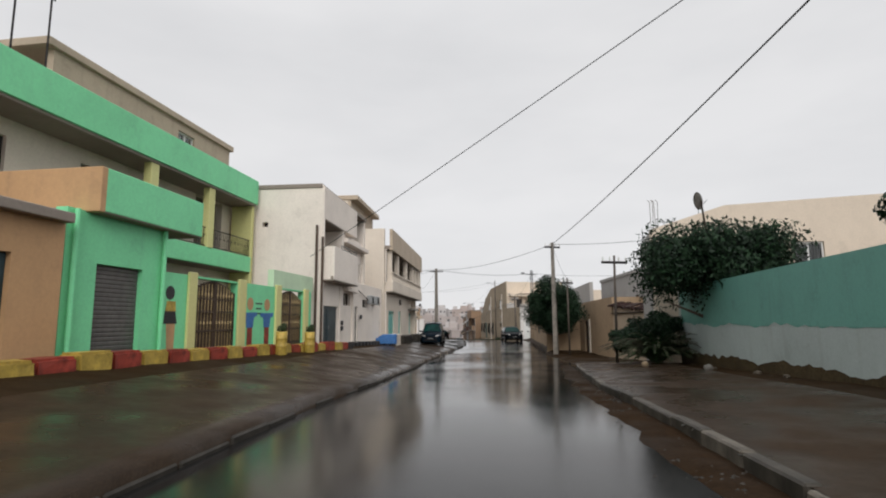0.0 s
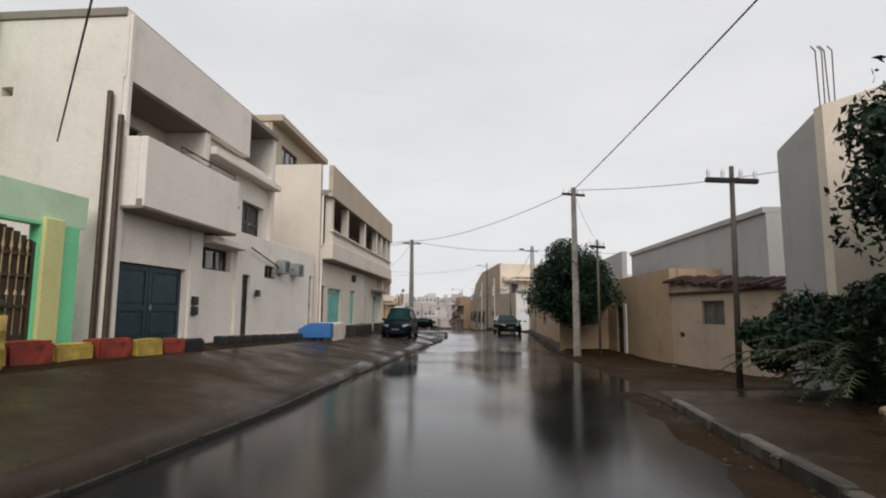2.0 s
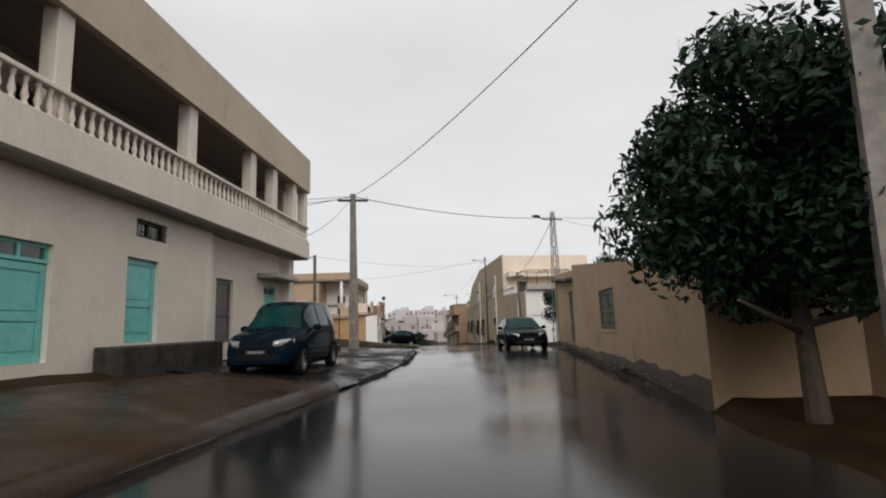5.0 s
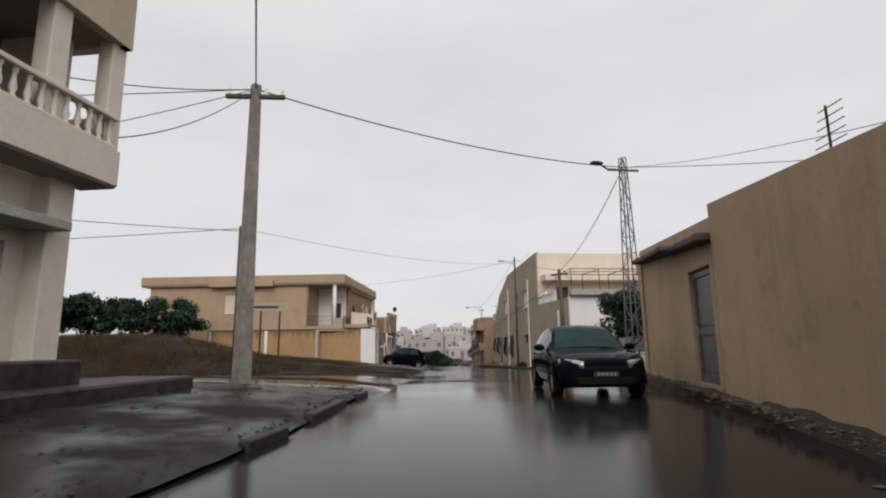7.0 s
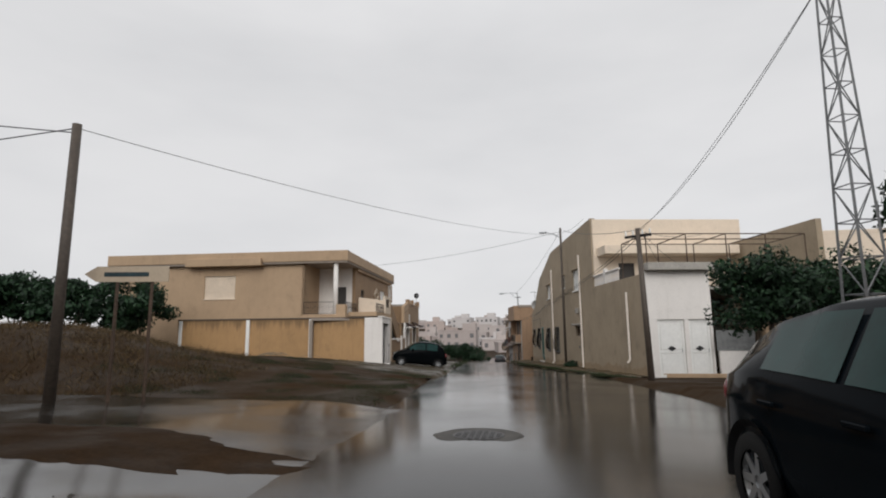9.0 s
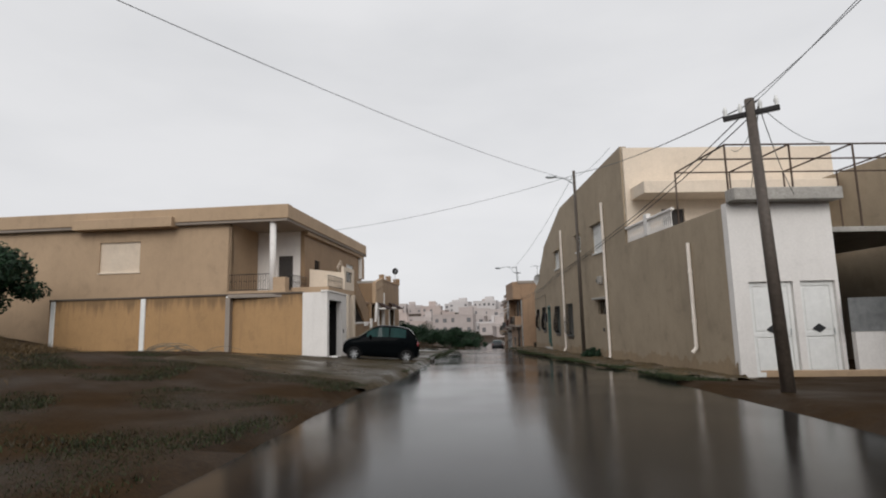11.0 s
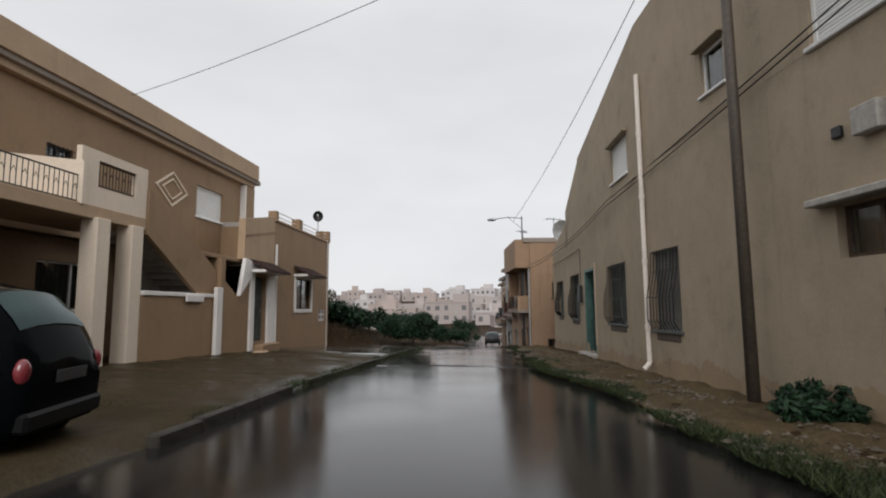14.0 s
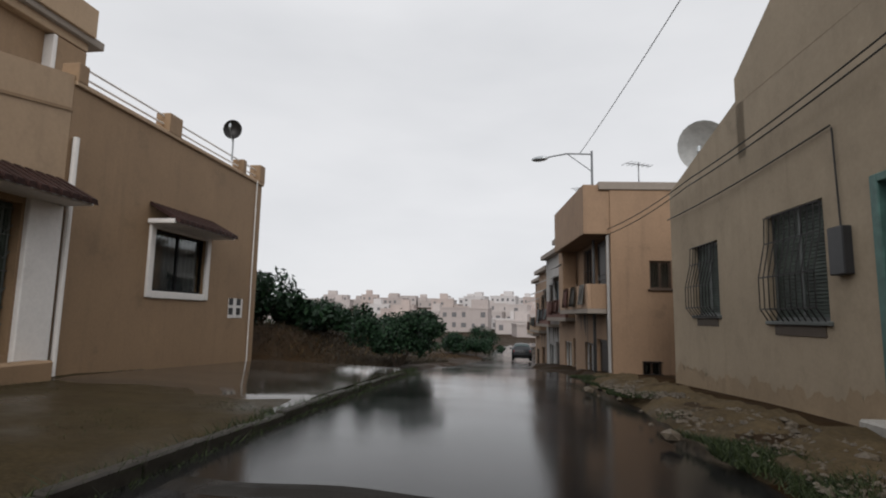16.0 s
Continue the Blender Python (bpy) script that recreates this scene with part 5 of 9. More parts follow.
def gateway():
    r = thing("gateway", pose(-9.55, 85.2, 0), "white rendered gateway with open black metal gate", "gate")
    s = south(0.0)
    wall(r, "south_cheek", s, 0.0, 1.15, -1.0, 2.46, WHITE, (), 0.25)
    f = Face((1.15, 0.0), (math.sin(radians(-8)), math.cos(radians(-8))), (math.cos(radians(-8)), -math.sin(radians(-8))))
    wall(r, "street_front", f, 0.0, 4.4, -1.0, 2.46, WHITE, [(0.15, 3.1, -0.9, 2.12)], 0.25)
    slab(r, "coping", f, -0.05, 4.45, -0.28, 0.04, 2.46, 2.54, WHITE)
    slab(r, "threshold", f, -0.05, 0.9, 0.0, 0.45, -1.0, -0.42, WHITE, "low white kerb block")
    bm = bmesh.new()
    f.box(bm, 0.46, 0.50, -1.9, -0.26, -0.55, 2.0)
    part("gate_leaf", bm, IRON, r, "black sheet-metal gate leaf swung inwards")
    bm = bmesh.new()
    f.box(bm, 3.04, 3.08, -1.7, -0.26, -0.55, 2.0)
    part("gate_leaf", bm, IRON, r, "black sheet-metal gate leaf swung inwards")
    # Unseen carport roof and walls, added in dark soffit colour to blacken the opening.
    slab(r, "carport_shade_roof", f, 0.3, 4.4, -4.6, -0.26, 2.3, 2.44, SOFFIT_SHADE)
    wall(r, "carport_shade_wall", f, 0.3, 4.4, -1.0, 2.32, SOFFIT_SHADE, (), 0.2, out=-4.5)
    wall(r, "carport_shade_side", Face(f.at(4.35, 0, 0)[:2], (-f.n[0], -f.n[1]), (-f.u[0], -f.u[1])), 0.26, 4.5, -1.0, 2.32, SOFFIT_SHADE, (), 0.15)
    slab(r, "intercom", f, 3.5, 3.62, 0.0, 0.03, 0.55, 0.75, IRON)
    return r


gateway()


# ---- tan single-storey house
def tan_house():
    r = thing("house", pose(-10.62, 101.3, 0, 0, 0, 4.45), "tan-orange flat-roofed house with tiled hoods over door and window", "house")
    f = STREET
    wall(r, "wall", f, 2.1, 10.05, -2.2, 4.3, TAN_I, [(4.75, 6.95, 0.55, 2.0)], 0.28)

    def plate(name, pr, d0, d1, material, label=""):
        bm = bmesh.new()
        ends = [[bm.verts.new(f.at(a, q, z)) for a, z in pr] for q in (d0, d1)]
        bm.faces.new(ends[0])
        bm.faces.new(ends[1][::-1])
        for k in range(len(pr)):
            bm.faces.new((ends[0][k], ends[0][(k + 1) % len(pr)], ends[1][(k + 1) % len(pr)], ends[1][k]))
        part(name, bm, material, r, label)

    plate("landing_parapet", [(-0.75, 2.42), (2.08, 2.42), (2.08, 4.48), (-0.70, 3.95)], -0.25, 0.015, APRICOT, "apricot parapet of the stair landing")
    plate("string_course", [(-0.72, 3.28), (2.1, 3.78), (2.1, 3.84), (-0.72, 3.34)], 0.0, 0.04, TAN_I)
    plate("wall_foot", [(-2.8, -2.0), (-0.3, -2.0), (-0.3, 1.72), (-1.18, 1.02), (-2.8, 1.02)], -0.10, 0.0, TAN_I, "low wall with sloping broken top")
    plate("hood_bracket", [(-1.18, 1.04), (-0.28, 1.74), (0.36, 2.02), (0.39, 2.30), (-0.77, 2.44)], -0.02, 0.12, WHITE, "white plaster bracket below the hood")
    slab(r, "gate_pier", f, -2.84, -2.46, 0.0, 0.12, -2.0, 1.28, WHITE, "white rendered pier at the yard wall's end")
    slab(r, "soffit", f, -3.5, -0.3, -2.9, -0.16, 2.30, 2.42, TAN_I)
    # Back wall in dark soffit colour, standing in for the shade of the recess.
    slab(r, "recess_shade_wall", f, -3.5, -0.3, -2.9, -2.4, -2.0, 2.3, SOFFIT_SHADE)
    wall(r, "wall", f, -0.3, 2.1, -2.0, 2.40, TAN_I, [(0.1, 1.3, -0.68, 1.85)], 0.28)
    door(r, f, 0.1, 1.3, -0.68, 1.85, GREEN_BOARD, depth=0.2, leaves=1, label="dark green door behind wrought iron")
    bm = bmesh.new()
    for k in range(9):
        tube(bm, f.at(0.16 + k * 0.135, -0.14, -0.6), f.at(0.16 + k * 0.135, -0.14, 1.8), 0.012, n=5)
    for z in (-0.55, 0.1, 0.7, 1.3, 1.75):
        tube(bm, f.at(0.1, -0.14, z), f.at(1.3, -0.14, z), 0.012, n=5)
        if z > 0:
            for k in range(4):
                tube(bm, f.at(0.2 + k * 0.28, -0.13, z - 0.25), f.at(0.34 + k * 0.28, -0.13, z - 0.4), 0.010, n=4)
                tube(bm, f.at(0.34 + k * 0.28, -0.13, z - 0.4), f.at(0.48 + k * 0.28, -0.13, z - 0.25), 0.010, n=4)
    part("door_grille", bm, GREY_DOOR, r, "grey-green wrought-iron door grille")
    for a0, a1 in ((-0.25, 0.08), (1.36, 2.05)):
        slab(r, "door_pilaster", f, a0, a1, 0.0, 0.10, -1.4, 1.95, WHITE, "white pilaster beside the door")
    for a, b, z in ((-0.26, 2.08, 2.0), (4.5, 7.25, 2.12)):
        hood = slab(r, "hood", f, a, b, 0.0, 0.66, z - 0.04, z + 0.06, WHITE, "white concrete hood")
        n = int((b - a) / 0.2)
        at = f.at
        for k in range(n):
            a0 = a + (b - a) * k / n
            bm = bmesh.new()
            hexa(bm, [at(a0, 0.0, z + 0.40), at(a0 + 0.185, 0.0, z + 0.40), at(a0 + 0.185, 0.78, z - 0.04), at(a0, 0.78, z - 0.04), at(a0 + 0.03, 0.0, z + 0.48), at(a0 + 0.15, 0.0, z + 0.48), at(a0 + 0.15, 0.78, z + 0.06), at(a0 + 0.03, 0.78, z + 0.06)])
            part("tile", bm, TILE_DARK, hood)
    window(r, f, 4.75, 6.95, 0.55, 2.0, TRIM, depth=0.12, mullions=1, bars=0, sill=False)
    for rr in ((4.58, 4.75, 0.40, 2.1), (6.95, 7.12, 0.40, 2.1), (4.75, 6.95, 0.38, 0.55), (4.75, 6.95, 2.0, 2.1)):
        slab(r, "window_surround", f, rr[0], rr[1], 0.0, 0.06, rr[2], rr[3], WHITE, "white window surround")
    slab(r, "parapet", f, 2.1, 10.1, -0.25, 0.06, 4.3, 4.40, APRICOT)
    for z in (4.58, 4.78):
        bm = bmesh.new()
        tube(bm, f.at(2.3, -0.1, z), f.at(9.9, -0.1, z), 0.022, n=6)
        part("roof_rail", bm, WHITE, r, "thin white roof rail")
    for a, w_, z in ((2.1, 0.25, 4.75), (4.9, 0.5, 4.85), (8.6, 0.2, 4.8), (9.75, 0.35, 4.95)):
        slab(r, "parapet_pier", f, a, a + w_, -0.3, 0.07, 4.38, z, TAN_I)
    slab(r, "roof", f, 2.1, 10.0, -9.0, -0.30, 4.1, 4.28, CONCRETE)
    slab(r, "landing", f, -0.3, 2.1, -9.0, -0.3, 2.2, 2.34, CONCRETE)
    wall(r, "inner_wall", Face((0, 2.1), (-1, 0), (0, -1)), 0.3, 9.0, 2.2, 4.28, TAN_I, (), 0.28)
    slab(r, "step", f, 0.05, 1.75, 0.12, 0.5, -2.0, -0.78, TAN_I, "worn door step", 0.03)
    slab(r, "step_block", f, -0.6, 0.0, 0.35, 0.75, -2.0, -0.98, APRICOT, "pale block beside the step", 0.04)
    m = slab(r, "meter_box", f, 8.35, 9.2, 0.0, 0.02, -0.08, 0.5, WHITE, "flush white meter panel")
    bm = bmesh.new()
    for a in (8.36, 8.82):
        for z in (0.02, 0.3):
            f.box(bm, a, a + 0.22, 0.02, 0.04, z, z + 0.2)
    part("meter_window", bm, BLACK_PAINT, m)
    bm = bmesh.new()
    tube(bm, f.at(2.2, 0.07, -1.5), f.at(2.2, 0.07, 3.3), 0.055, n=8)
    part("drainpipe", bm, WHITE, r)
    bm = bmesh.new()
    tube(bm, f.at(9.6, 0.06, -1.5), f.at(9.6, 0.06, 4.4), 0.02, n=6)
    part("conduit", bm, WHITE, r)
    wall(r, "end_wall", Face((0, 10.05), (-1, 0), (0, 1)), 0.0, 9.0, -2.2, 4.55, TAN_I, (), 0.28)
    wall(r, "back_wall", Face((-9.0, 0), (0, 1), (-1, 0)), 2.1, 10.05, -2.2, 4.4, TAN_I, (), 0.28)
    wall(r, "side_wall", Face((0, -2.4), (-1, 0), (0, -1)), 0.0, 1.7, -2.2, 2.3, TAN_I, (), 0.28)
    return r


tan_house()

dish = thing("satellite_dish", pose(-11.25, 109.3, 4.6, 0, 0, 20), "dark satellite dish on a short mast on the roof", "satellite dish")
bm = bmesh.new()
tube(bm, (0, 0, 0), (0, 0, 0.75), 0.025, n=6)
part("mast", bm, STEEL, dish)
bm = bmesh.new()
rings = []
for k in range(5):
    q = 0.27 * k / 4
    rings.append([bm.verts.new((q * math.cos(a * math.tau / 18), -0.12 * (k / 4) ** 2 - 0.05, 0.9 + q * 1.1 * math.sin(a * math.tau / 18))) for a in range(18)])
for p, q in zip(rings, rings[1:]):
    for a in range(18):
        bm.faces.new((p[a], p[(a + 1) % 18], q[(a + 1) % 18], q[a])).smooth = True
part("reflector", bm, IRON, dish)
bm = bmesh.new()
tube(bm, (0, -0.1, 0.55), (0, -0.55, 0.85), 0.012, n=5)
tube(bm, (0, -0.55, 0.82), (0, -0.48, 0.95), 0.035, n=8)
part("feed_arm", bm, STEEL, dish)


big_dish = thing("satellite_dish", pose(1.75, 108.6, 3.2, 0, 0, -28), "large chalky white satellite dish on the roof of the grey house", "satellite dish")
bm = bmesh.new()
tube(bm, (0, 0, 0), (0, 0, 0.85), 0.04, n=8)
tube(bm, (0, 0.25, 0), (0, 0, 0.6), 0.02, n=6)
part("mast", bm, STEEL, big_dish)
bm = bmesh.new()
rings = []
for k in range(6):
    q = 0.58 * k / 5
    rings.append([bm.verts.new((q * math.cos(a * math.tau / 22), -0.22 * (k / 5) ** 2 - 0.06 - 0.5 * q * math.sin(a * math.tau / 22), 0.95 + q * 0.95 * math.sin(a * math.tau / 22))) for a in range(22)])
for p, q in zip(rings, rings[1:]):
    for a in range(22):
        bm.faces.new((p[a], p[(a + 1) % 22], q[(a + 1) % 22], q[a])).smooth = True
part("reflector", bm, DISH_WHITE, big_dish)
bm = bmesh.new()
tube(bm, (0, -0.1, 0.5), (0, -0.75, 0.72), 0.016, n=5)
tube(bm, (0, -0.75, 0.69), (0, -0.68, 0.84), 0.045, n=8)
part("feed_arm", bm, STEEL, big_dish)


# ---------------------------------------------------------------- east side
def painted_wall():
    r = thing("painted_wall", pose(6.0, 10.0, 0, 0, 0, -5.0), "garden wall painted teal above and pale blue below", "wall")
    f = STREET_E
    wall(r, "lower_wall", f, -34, 11.2, 0.2, 2.05, PALE_WALL, (), 0.25, label="pale blue limewashed lower wall")
    wall(r, "upper_wall", f, -34, 11.2, 2.05, 3.5, TEAL_WALL, (), 0.25, out=-0.02, label="teal-painted upper wall", top=3.3)
    wall(r, "end_wall", Face((0, 11.2), (1, 0), (0, 1)), 0.0, 5.0, 0.2, 3.3, PALE_WALL, (), 0.25)
    # ragged lower edge of the teal paint, and mud splashed up from the pavement
    n = 210
    for nm, mt, lab, z_fix, z_mid, amp, seed in (("paint_edge", TEAL_WALL, "ragged edge of the teal paint", 2.06, 1.95, 0.13, 2.0), ("splash_stain", EARTH, "mud splashed up the wall", 0.2, 1.12, 0.20, 9.0)):
        zs = [z_mid + amp * noise.noise((k * 0.11, seed, 0)) + amp * 0.6 * noise.noise((k * 0.45, seed, 3)) + (-0.018 * (-22 + 33.2 * k / n) if nm != "paint_edge" else 0) for k in range(n + 1)]
        bm = bmesh.new()
        lo = [bm.verts.new(f.at(-22 + 33.2 * k / n, 0.016, z_fix)) for k in range(n + 1)]
        hi = [bm.verts.new(f.at(-22 + 33.2 * k / n, 0.016, zs[k])) for k in range(n + 1)]
        for k in range(n):
            bm.faces.new((lo[k], lo[k + 1], hi[k + 1], hi[k]))
        part(nm, bm, mt, r, lab)
    return r


painted_wall()


def grey_house():
    r = thing("house", pose(6.4, 22.0, 0, 0, 0, 0), "plain grey and cream rendered house behind the garden wall", "house")
    f = STREET_E
    s = south(0.0)
    wall(r, "west_wall", f, 0.0, 1.5, 0.2, 5.8, GREY_C, (), 0.25, top=5.35)
    wall(r, "south_wall", s, 0.0, 3.0, 0.2, 5.8, CREAM_E, (), 0.25, top=6.75)
    wall(r, "south_wall", s, 3.0, 10.0, 0.2, 6.75, CREAM_E, [(5.6, 6.8, 3.9, 5.2)], 0.25, top=7.15)
    window(r, s, 5.6, 6.8, 3.9, 5.2, WHITE_PVC)
    slab(r, "roof", f, 0.1, 1.4, -9.8, -0.2, 5.1, 5.25, CONCRETE)
    wall(r, "north_wall", Face((0, 1.5), (1, 0), (0, 1)), 0.0, 10.0, 0.2, 5.3, GREY_C, (), 0.25)
    bars = ((0.05, 0.0), (0.14, 0.03), (0.24, -0.02), (0.33, 0.04))
    for x, lean in bars:
        bm = bmesh.new()
        tube(bm, (x, 0.12, 5.6), (x + lean, 0.14, 6.95), 0.012, n=5)
        tube(bm, (x + lean, 0.14, 6.95), (x + lean - 0.07, 0.16, 7.06), 0.012, n=5)
        part("rebar", bm, RUST, r, "bare starter bar on the roof corner")
    return r


grey_house()

roof_dish = thing("satellite_dish", pose(8.5, 22.35, 6.6, 0, 0, 35), "small grey satellite dish on the roof of the cream house", "satellite dish")
bm = bmesh.new()
tube(bm, (0, 0, -0.9), (0, 0, 0.35), 0.02, n=6)
part("mast", bm, STEEL, roof_dish)
bm = bmesh.new()
rings = [[bm.verts.new((0.34 * q / 4 * math.cos(a), -0.12 + 0.10 * (q / 4) ** 2, 0.42 + 0.38 * q / 4 * math.sin(a))) for a in [j * math.tau / 20 for j in range(20)]] for q in range(1, 5)]
for p, q in zip(rings, rings[1:]):
    for j in range(20):
        bm.faces.new((p[j], p[(j + 1) % 20], q[(j + 1) % 20], q[j])).smooth = True
bm.faces.new(rings[0])
bmesh.ops.solidify(bm, geom=bm.faces[:], thickness=0.012)
part("reflector", bm, BOARD_GREY, roof_dish)
bm = bmesh.new()
tube(bm, (0, -0.05, 0.08), (0, -0.42, 0.40), 0.012, n=5)
part("feed_arm", bm, STEEL, roof_dish)


def low_house():
    r = thing("house", pose(6.92, 36.45, 0, 0, 0, 7.5), "low rendered cottage, brown half and paler half with broken tiled eave", "house")
    f = STREET_E
    wall(r, "west_wall", f, -3.95, 2.0, -0.5, 3.5, BROWN_D, [(0.12, 0.95, 0.0, 2.1)], 0.3, out=0.03, top=3.3, label="brown rendered wall")
    door(r, f, 0.12, 0.95, 0.0, 2.1, RUST, depth=0.10, out=0.03, label="narrow weathered brown door")
    slab(r, "door_pier", f, -0.16, 0.10, 0.03, 0.10, -0.3, 2.2, CREAM_B, "pale plaster strip beside the door")
    wall(r, "west_wall", f, -10.1, -3.95, -0.5, 2.6, COTTAGE, [(-7.2, -5.95, 1.45, 2.22), (-4.8, -4.45, 0.95, 1.12), (-9.98, -9.35, 1.5, 2.12)], 0.3, top=3.0, label="pale brown rendered wall")
    window(r, f, -9.98, -9.35, 1.5, 2.12, RUST, sill=False)
    window(r, f, -7.2, -5.95, 1.45, 2.22, GREY_DOOR, style="shutter", shutter_mat=BOARD_GREY, sill=False, mullions=1)
    slab(r, "vent", f, -4.8, -4.45, -0.2, -0.06, 0.95, 1.12, BLACK_PAINT, "small dark vent")
    rt_ = random.Random(14)
    n = 21
    for k in range(n):
        a0 = -9.9 + 6.0 * k / n
        z = 2.56 + 0.42 * k / n + rt_.uniform(-0.03, 0.03)
        drop = rt_.uniform(0.0, 0.10)
        reach = rt_.uniform(0.16, 0.40)
        bm = bmesh.new()
        at = f.at
        hexa(bm, [at(a0, -0.45, z + 0.18), at(a0 + 0.27, -0.45, z + 0.18), at(a0 + 0.27, reach, z - drop), at(a0, reach, z - drop), at(a0 + 0.05, -0.45, z + 0.27), at(a0 + 0.22, -0.45, z + 0.27), at(a0 + 0.22, reach, z + 0.09 - drop), at(a0 + 0.05, reach, z + 0.09 - drop)])
        part("roof_tile", bm, TILE_DARK, r)
    slab(r, "eave_board", f, -9.95, -3.95, 0.0, 0.12, 2.50, 2.56, BROWN_WET_SHADE, "damp dark eave board")
    slab(r, "roof", f, -10.1, -4.0, -7.0, -0.3, 2.35, 2.5, CONCRETE)
    slab(r, "roof", f, -3.9, 2.0, -7.0, -0.3, 3.0, 3.15, CONCRETE)
    wall(r, "party_wall", Face((0, -3.95), (1, 0), (0, -1)), 0.3, 7.0, 2.4, 3.5, BROWN_D, (), 0.25)
    wall(r, "south_wall", south(-10.1), 0.0, 7.0, -0.5, 2.6, COTTAGE, (), 0.3)
    wall(r, "north_wall", Face((0, 2.0), (1, 0), (0, 1)), 0.0, 7.0, -0.5, 3.3, BROWN_D, (), 0.3)
    return r


low_house()


def brown_house():
    r = thing("house", pose(4.7, 46.0, 0, 0, 0, -3.0), "brown rendered single-storey house with grey shuttered window and door", "house")
    f = STREET_E
    s = south(-7.5)
    wall(r, "west_wall", f, -7.5, 5.9, -0.3, 2.3, BROWN_D, [(-1.25, 0.80, 1.04, 2.2)], 0.35, top=3.6)
    wall(r, "west_wall", f, 5.9, 11.8, -0.3, 3.38, BROWN_D, [(6.2, 7.45, 0.4, 2.55)], 0.35, out=-0.05, top=3.72)
    # grey boarded window
    door(r, f, -1.25, 0.80, 1.04, 2.2, GREEN_BOARD, depth=0.06, leaves=2, label="closed weathered grey-green shutters", name="window_shutter")
    for rr in ((-1.37, -1.25, 0.94, 2.3), (0.80, 0.92, 0.94, 2.3), (-1.25, 0.80, 2.2, 2.3), (-1.25, 0.80, 0.94, 1.04)):
        slab(r, "window_surround", f, rr[0], rr[1], 0.0, 0.012, rr[2], rr[3], BROWN_D)
    door(r, f, 6.2, 7.45, 0.4, 2.55, GREY_DOOR, depth=0.08, out=-0.05, leaves=1, label="grey painted metal door")
    for rr in ((6.0, 6.2, 0.35, 2.7), (7.45, 7.65, 0.35, 2.7), (6.2, 7.45, 2.55, 2.7)):
        slab(r, "door_surround", f, rr[0], rr[1], -0.05, -0.02, rr[2], rr[3], BROWN_D)
    rc = random.Random(8)
    for k in range(9):
        a0 = 5.95 + k * 0.62
        slab(r, "canopy_slab", f, a0, a0 + 0.60, -0.1, 0.30 + rc.uniform(-0.08, 0.12), 2.95 + 0.045 * k, 3.06 + 0.045 * k + rc.uniform(0.0, 0.04), BROWN_WET_SHADE, "broken damp concrete canopy piece", 0.03)
    slab(r, "roof", f, -7.5, 11.8, -9.0, -0.3, 2.1, 2.22, CONCRETE)
    wall(r, "south_wall", s, 0.0, 9.0, -0.3, 2.3, BROWN_D, (), 0.3)
    wall(r, "north_wall", Face((0, 11.8), (1, 0), (0, 1)), 0.0, 9.0, -0.3, 3.5, BROWN_D, (), 0.3)
    wall(r, "rear_block", Face((3.2, 0), (0, 1), (-1, 0)), -7.0, 3.6, 2.2, 4.85, GREY_C, (), 0.25)
    bm = bmesh.new()
    tube(bm, f.at(4.2, -1.2, 2.9), f.at(4.2, -1.2, 4.6), 0.02, n=5)
    for k in range(5):
        tube(bm, f.at(3.8, -1.2, 4.0 + k * 0.13), f.at(4.6 - k * 0.05, -1.2, 4.05 + k * 0.13), 0.010, n=4)
    part("antenna", bm, IRON, r, "bent television aerial")
    bm = bmesh.new()
    n = 60
    crest = [0.34 - 0.02 * k / n + 0.16 * noise.noise((k * 0.37, 3.0, 0)) + 0.07 * noise.noise((k * 1.3, 8.0, 0)) for k in range(n + 1)]
    rows = [[bm.verts.new(f.at(-7.5 + 19.2 * k / n, d, z)) for k, z in enumerate(zs)] for d, zs in ((0.05, [-0.4] * (n + 1)), (0.012, crest), (-0.1, crest), (-0.1, [-0.4] * (n + 1)))]
    for p, q in zip(rows, rows[1:] + rows[:1]):
        for k in range(n):
            bm.faces.new((p[k], p[k + 1], q[k + 1], q[k]))
    bm.faces.new([row[0] for row in rows])
    bm.faces.new([row[-1] for row in rows[::-1]])
    part("plinth", bm, BROWN_WET_SHADE, r, "damp dark crumbling wall foot")
    return r


brown_house()


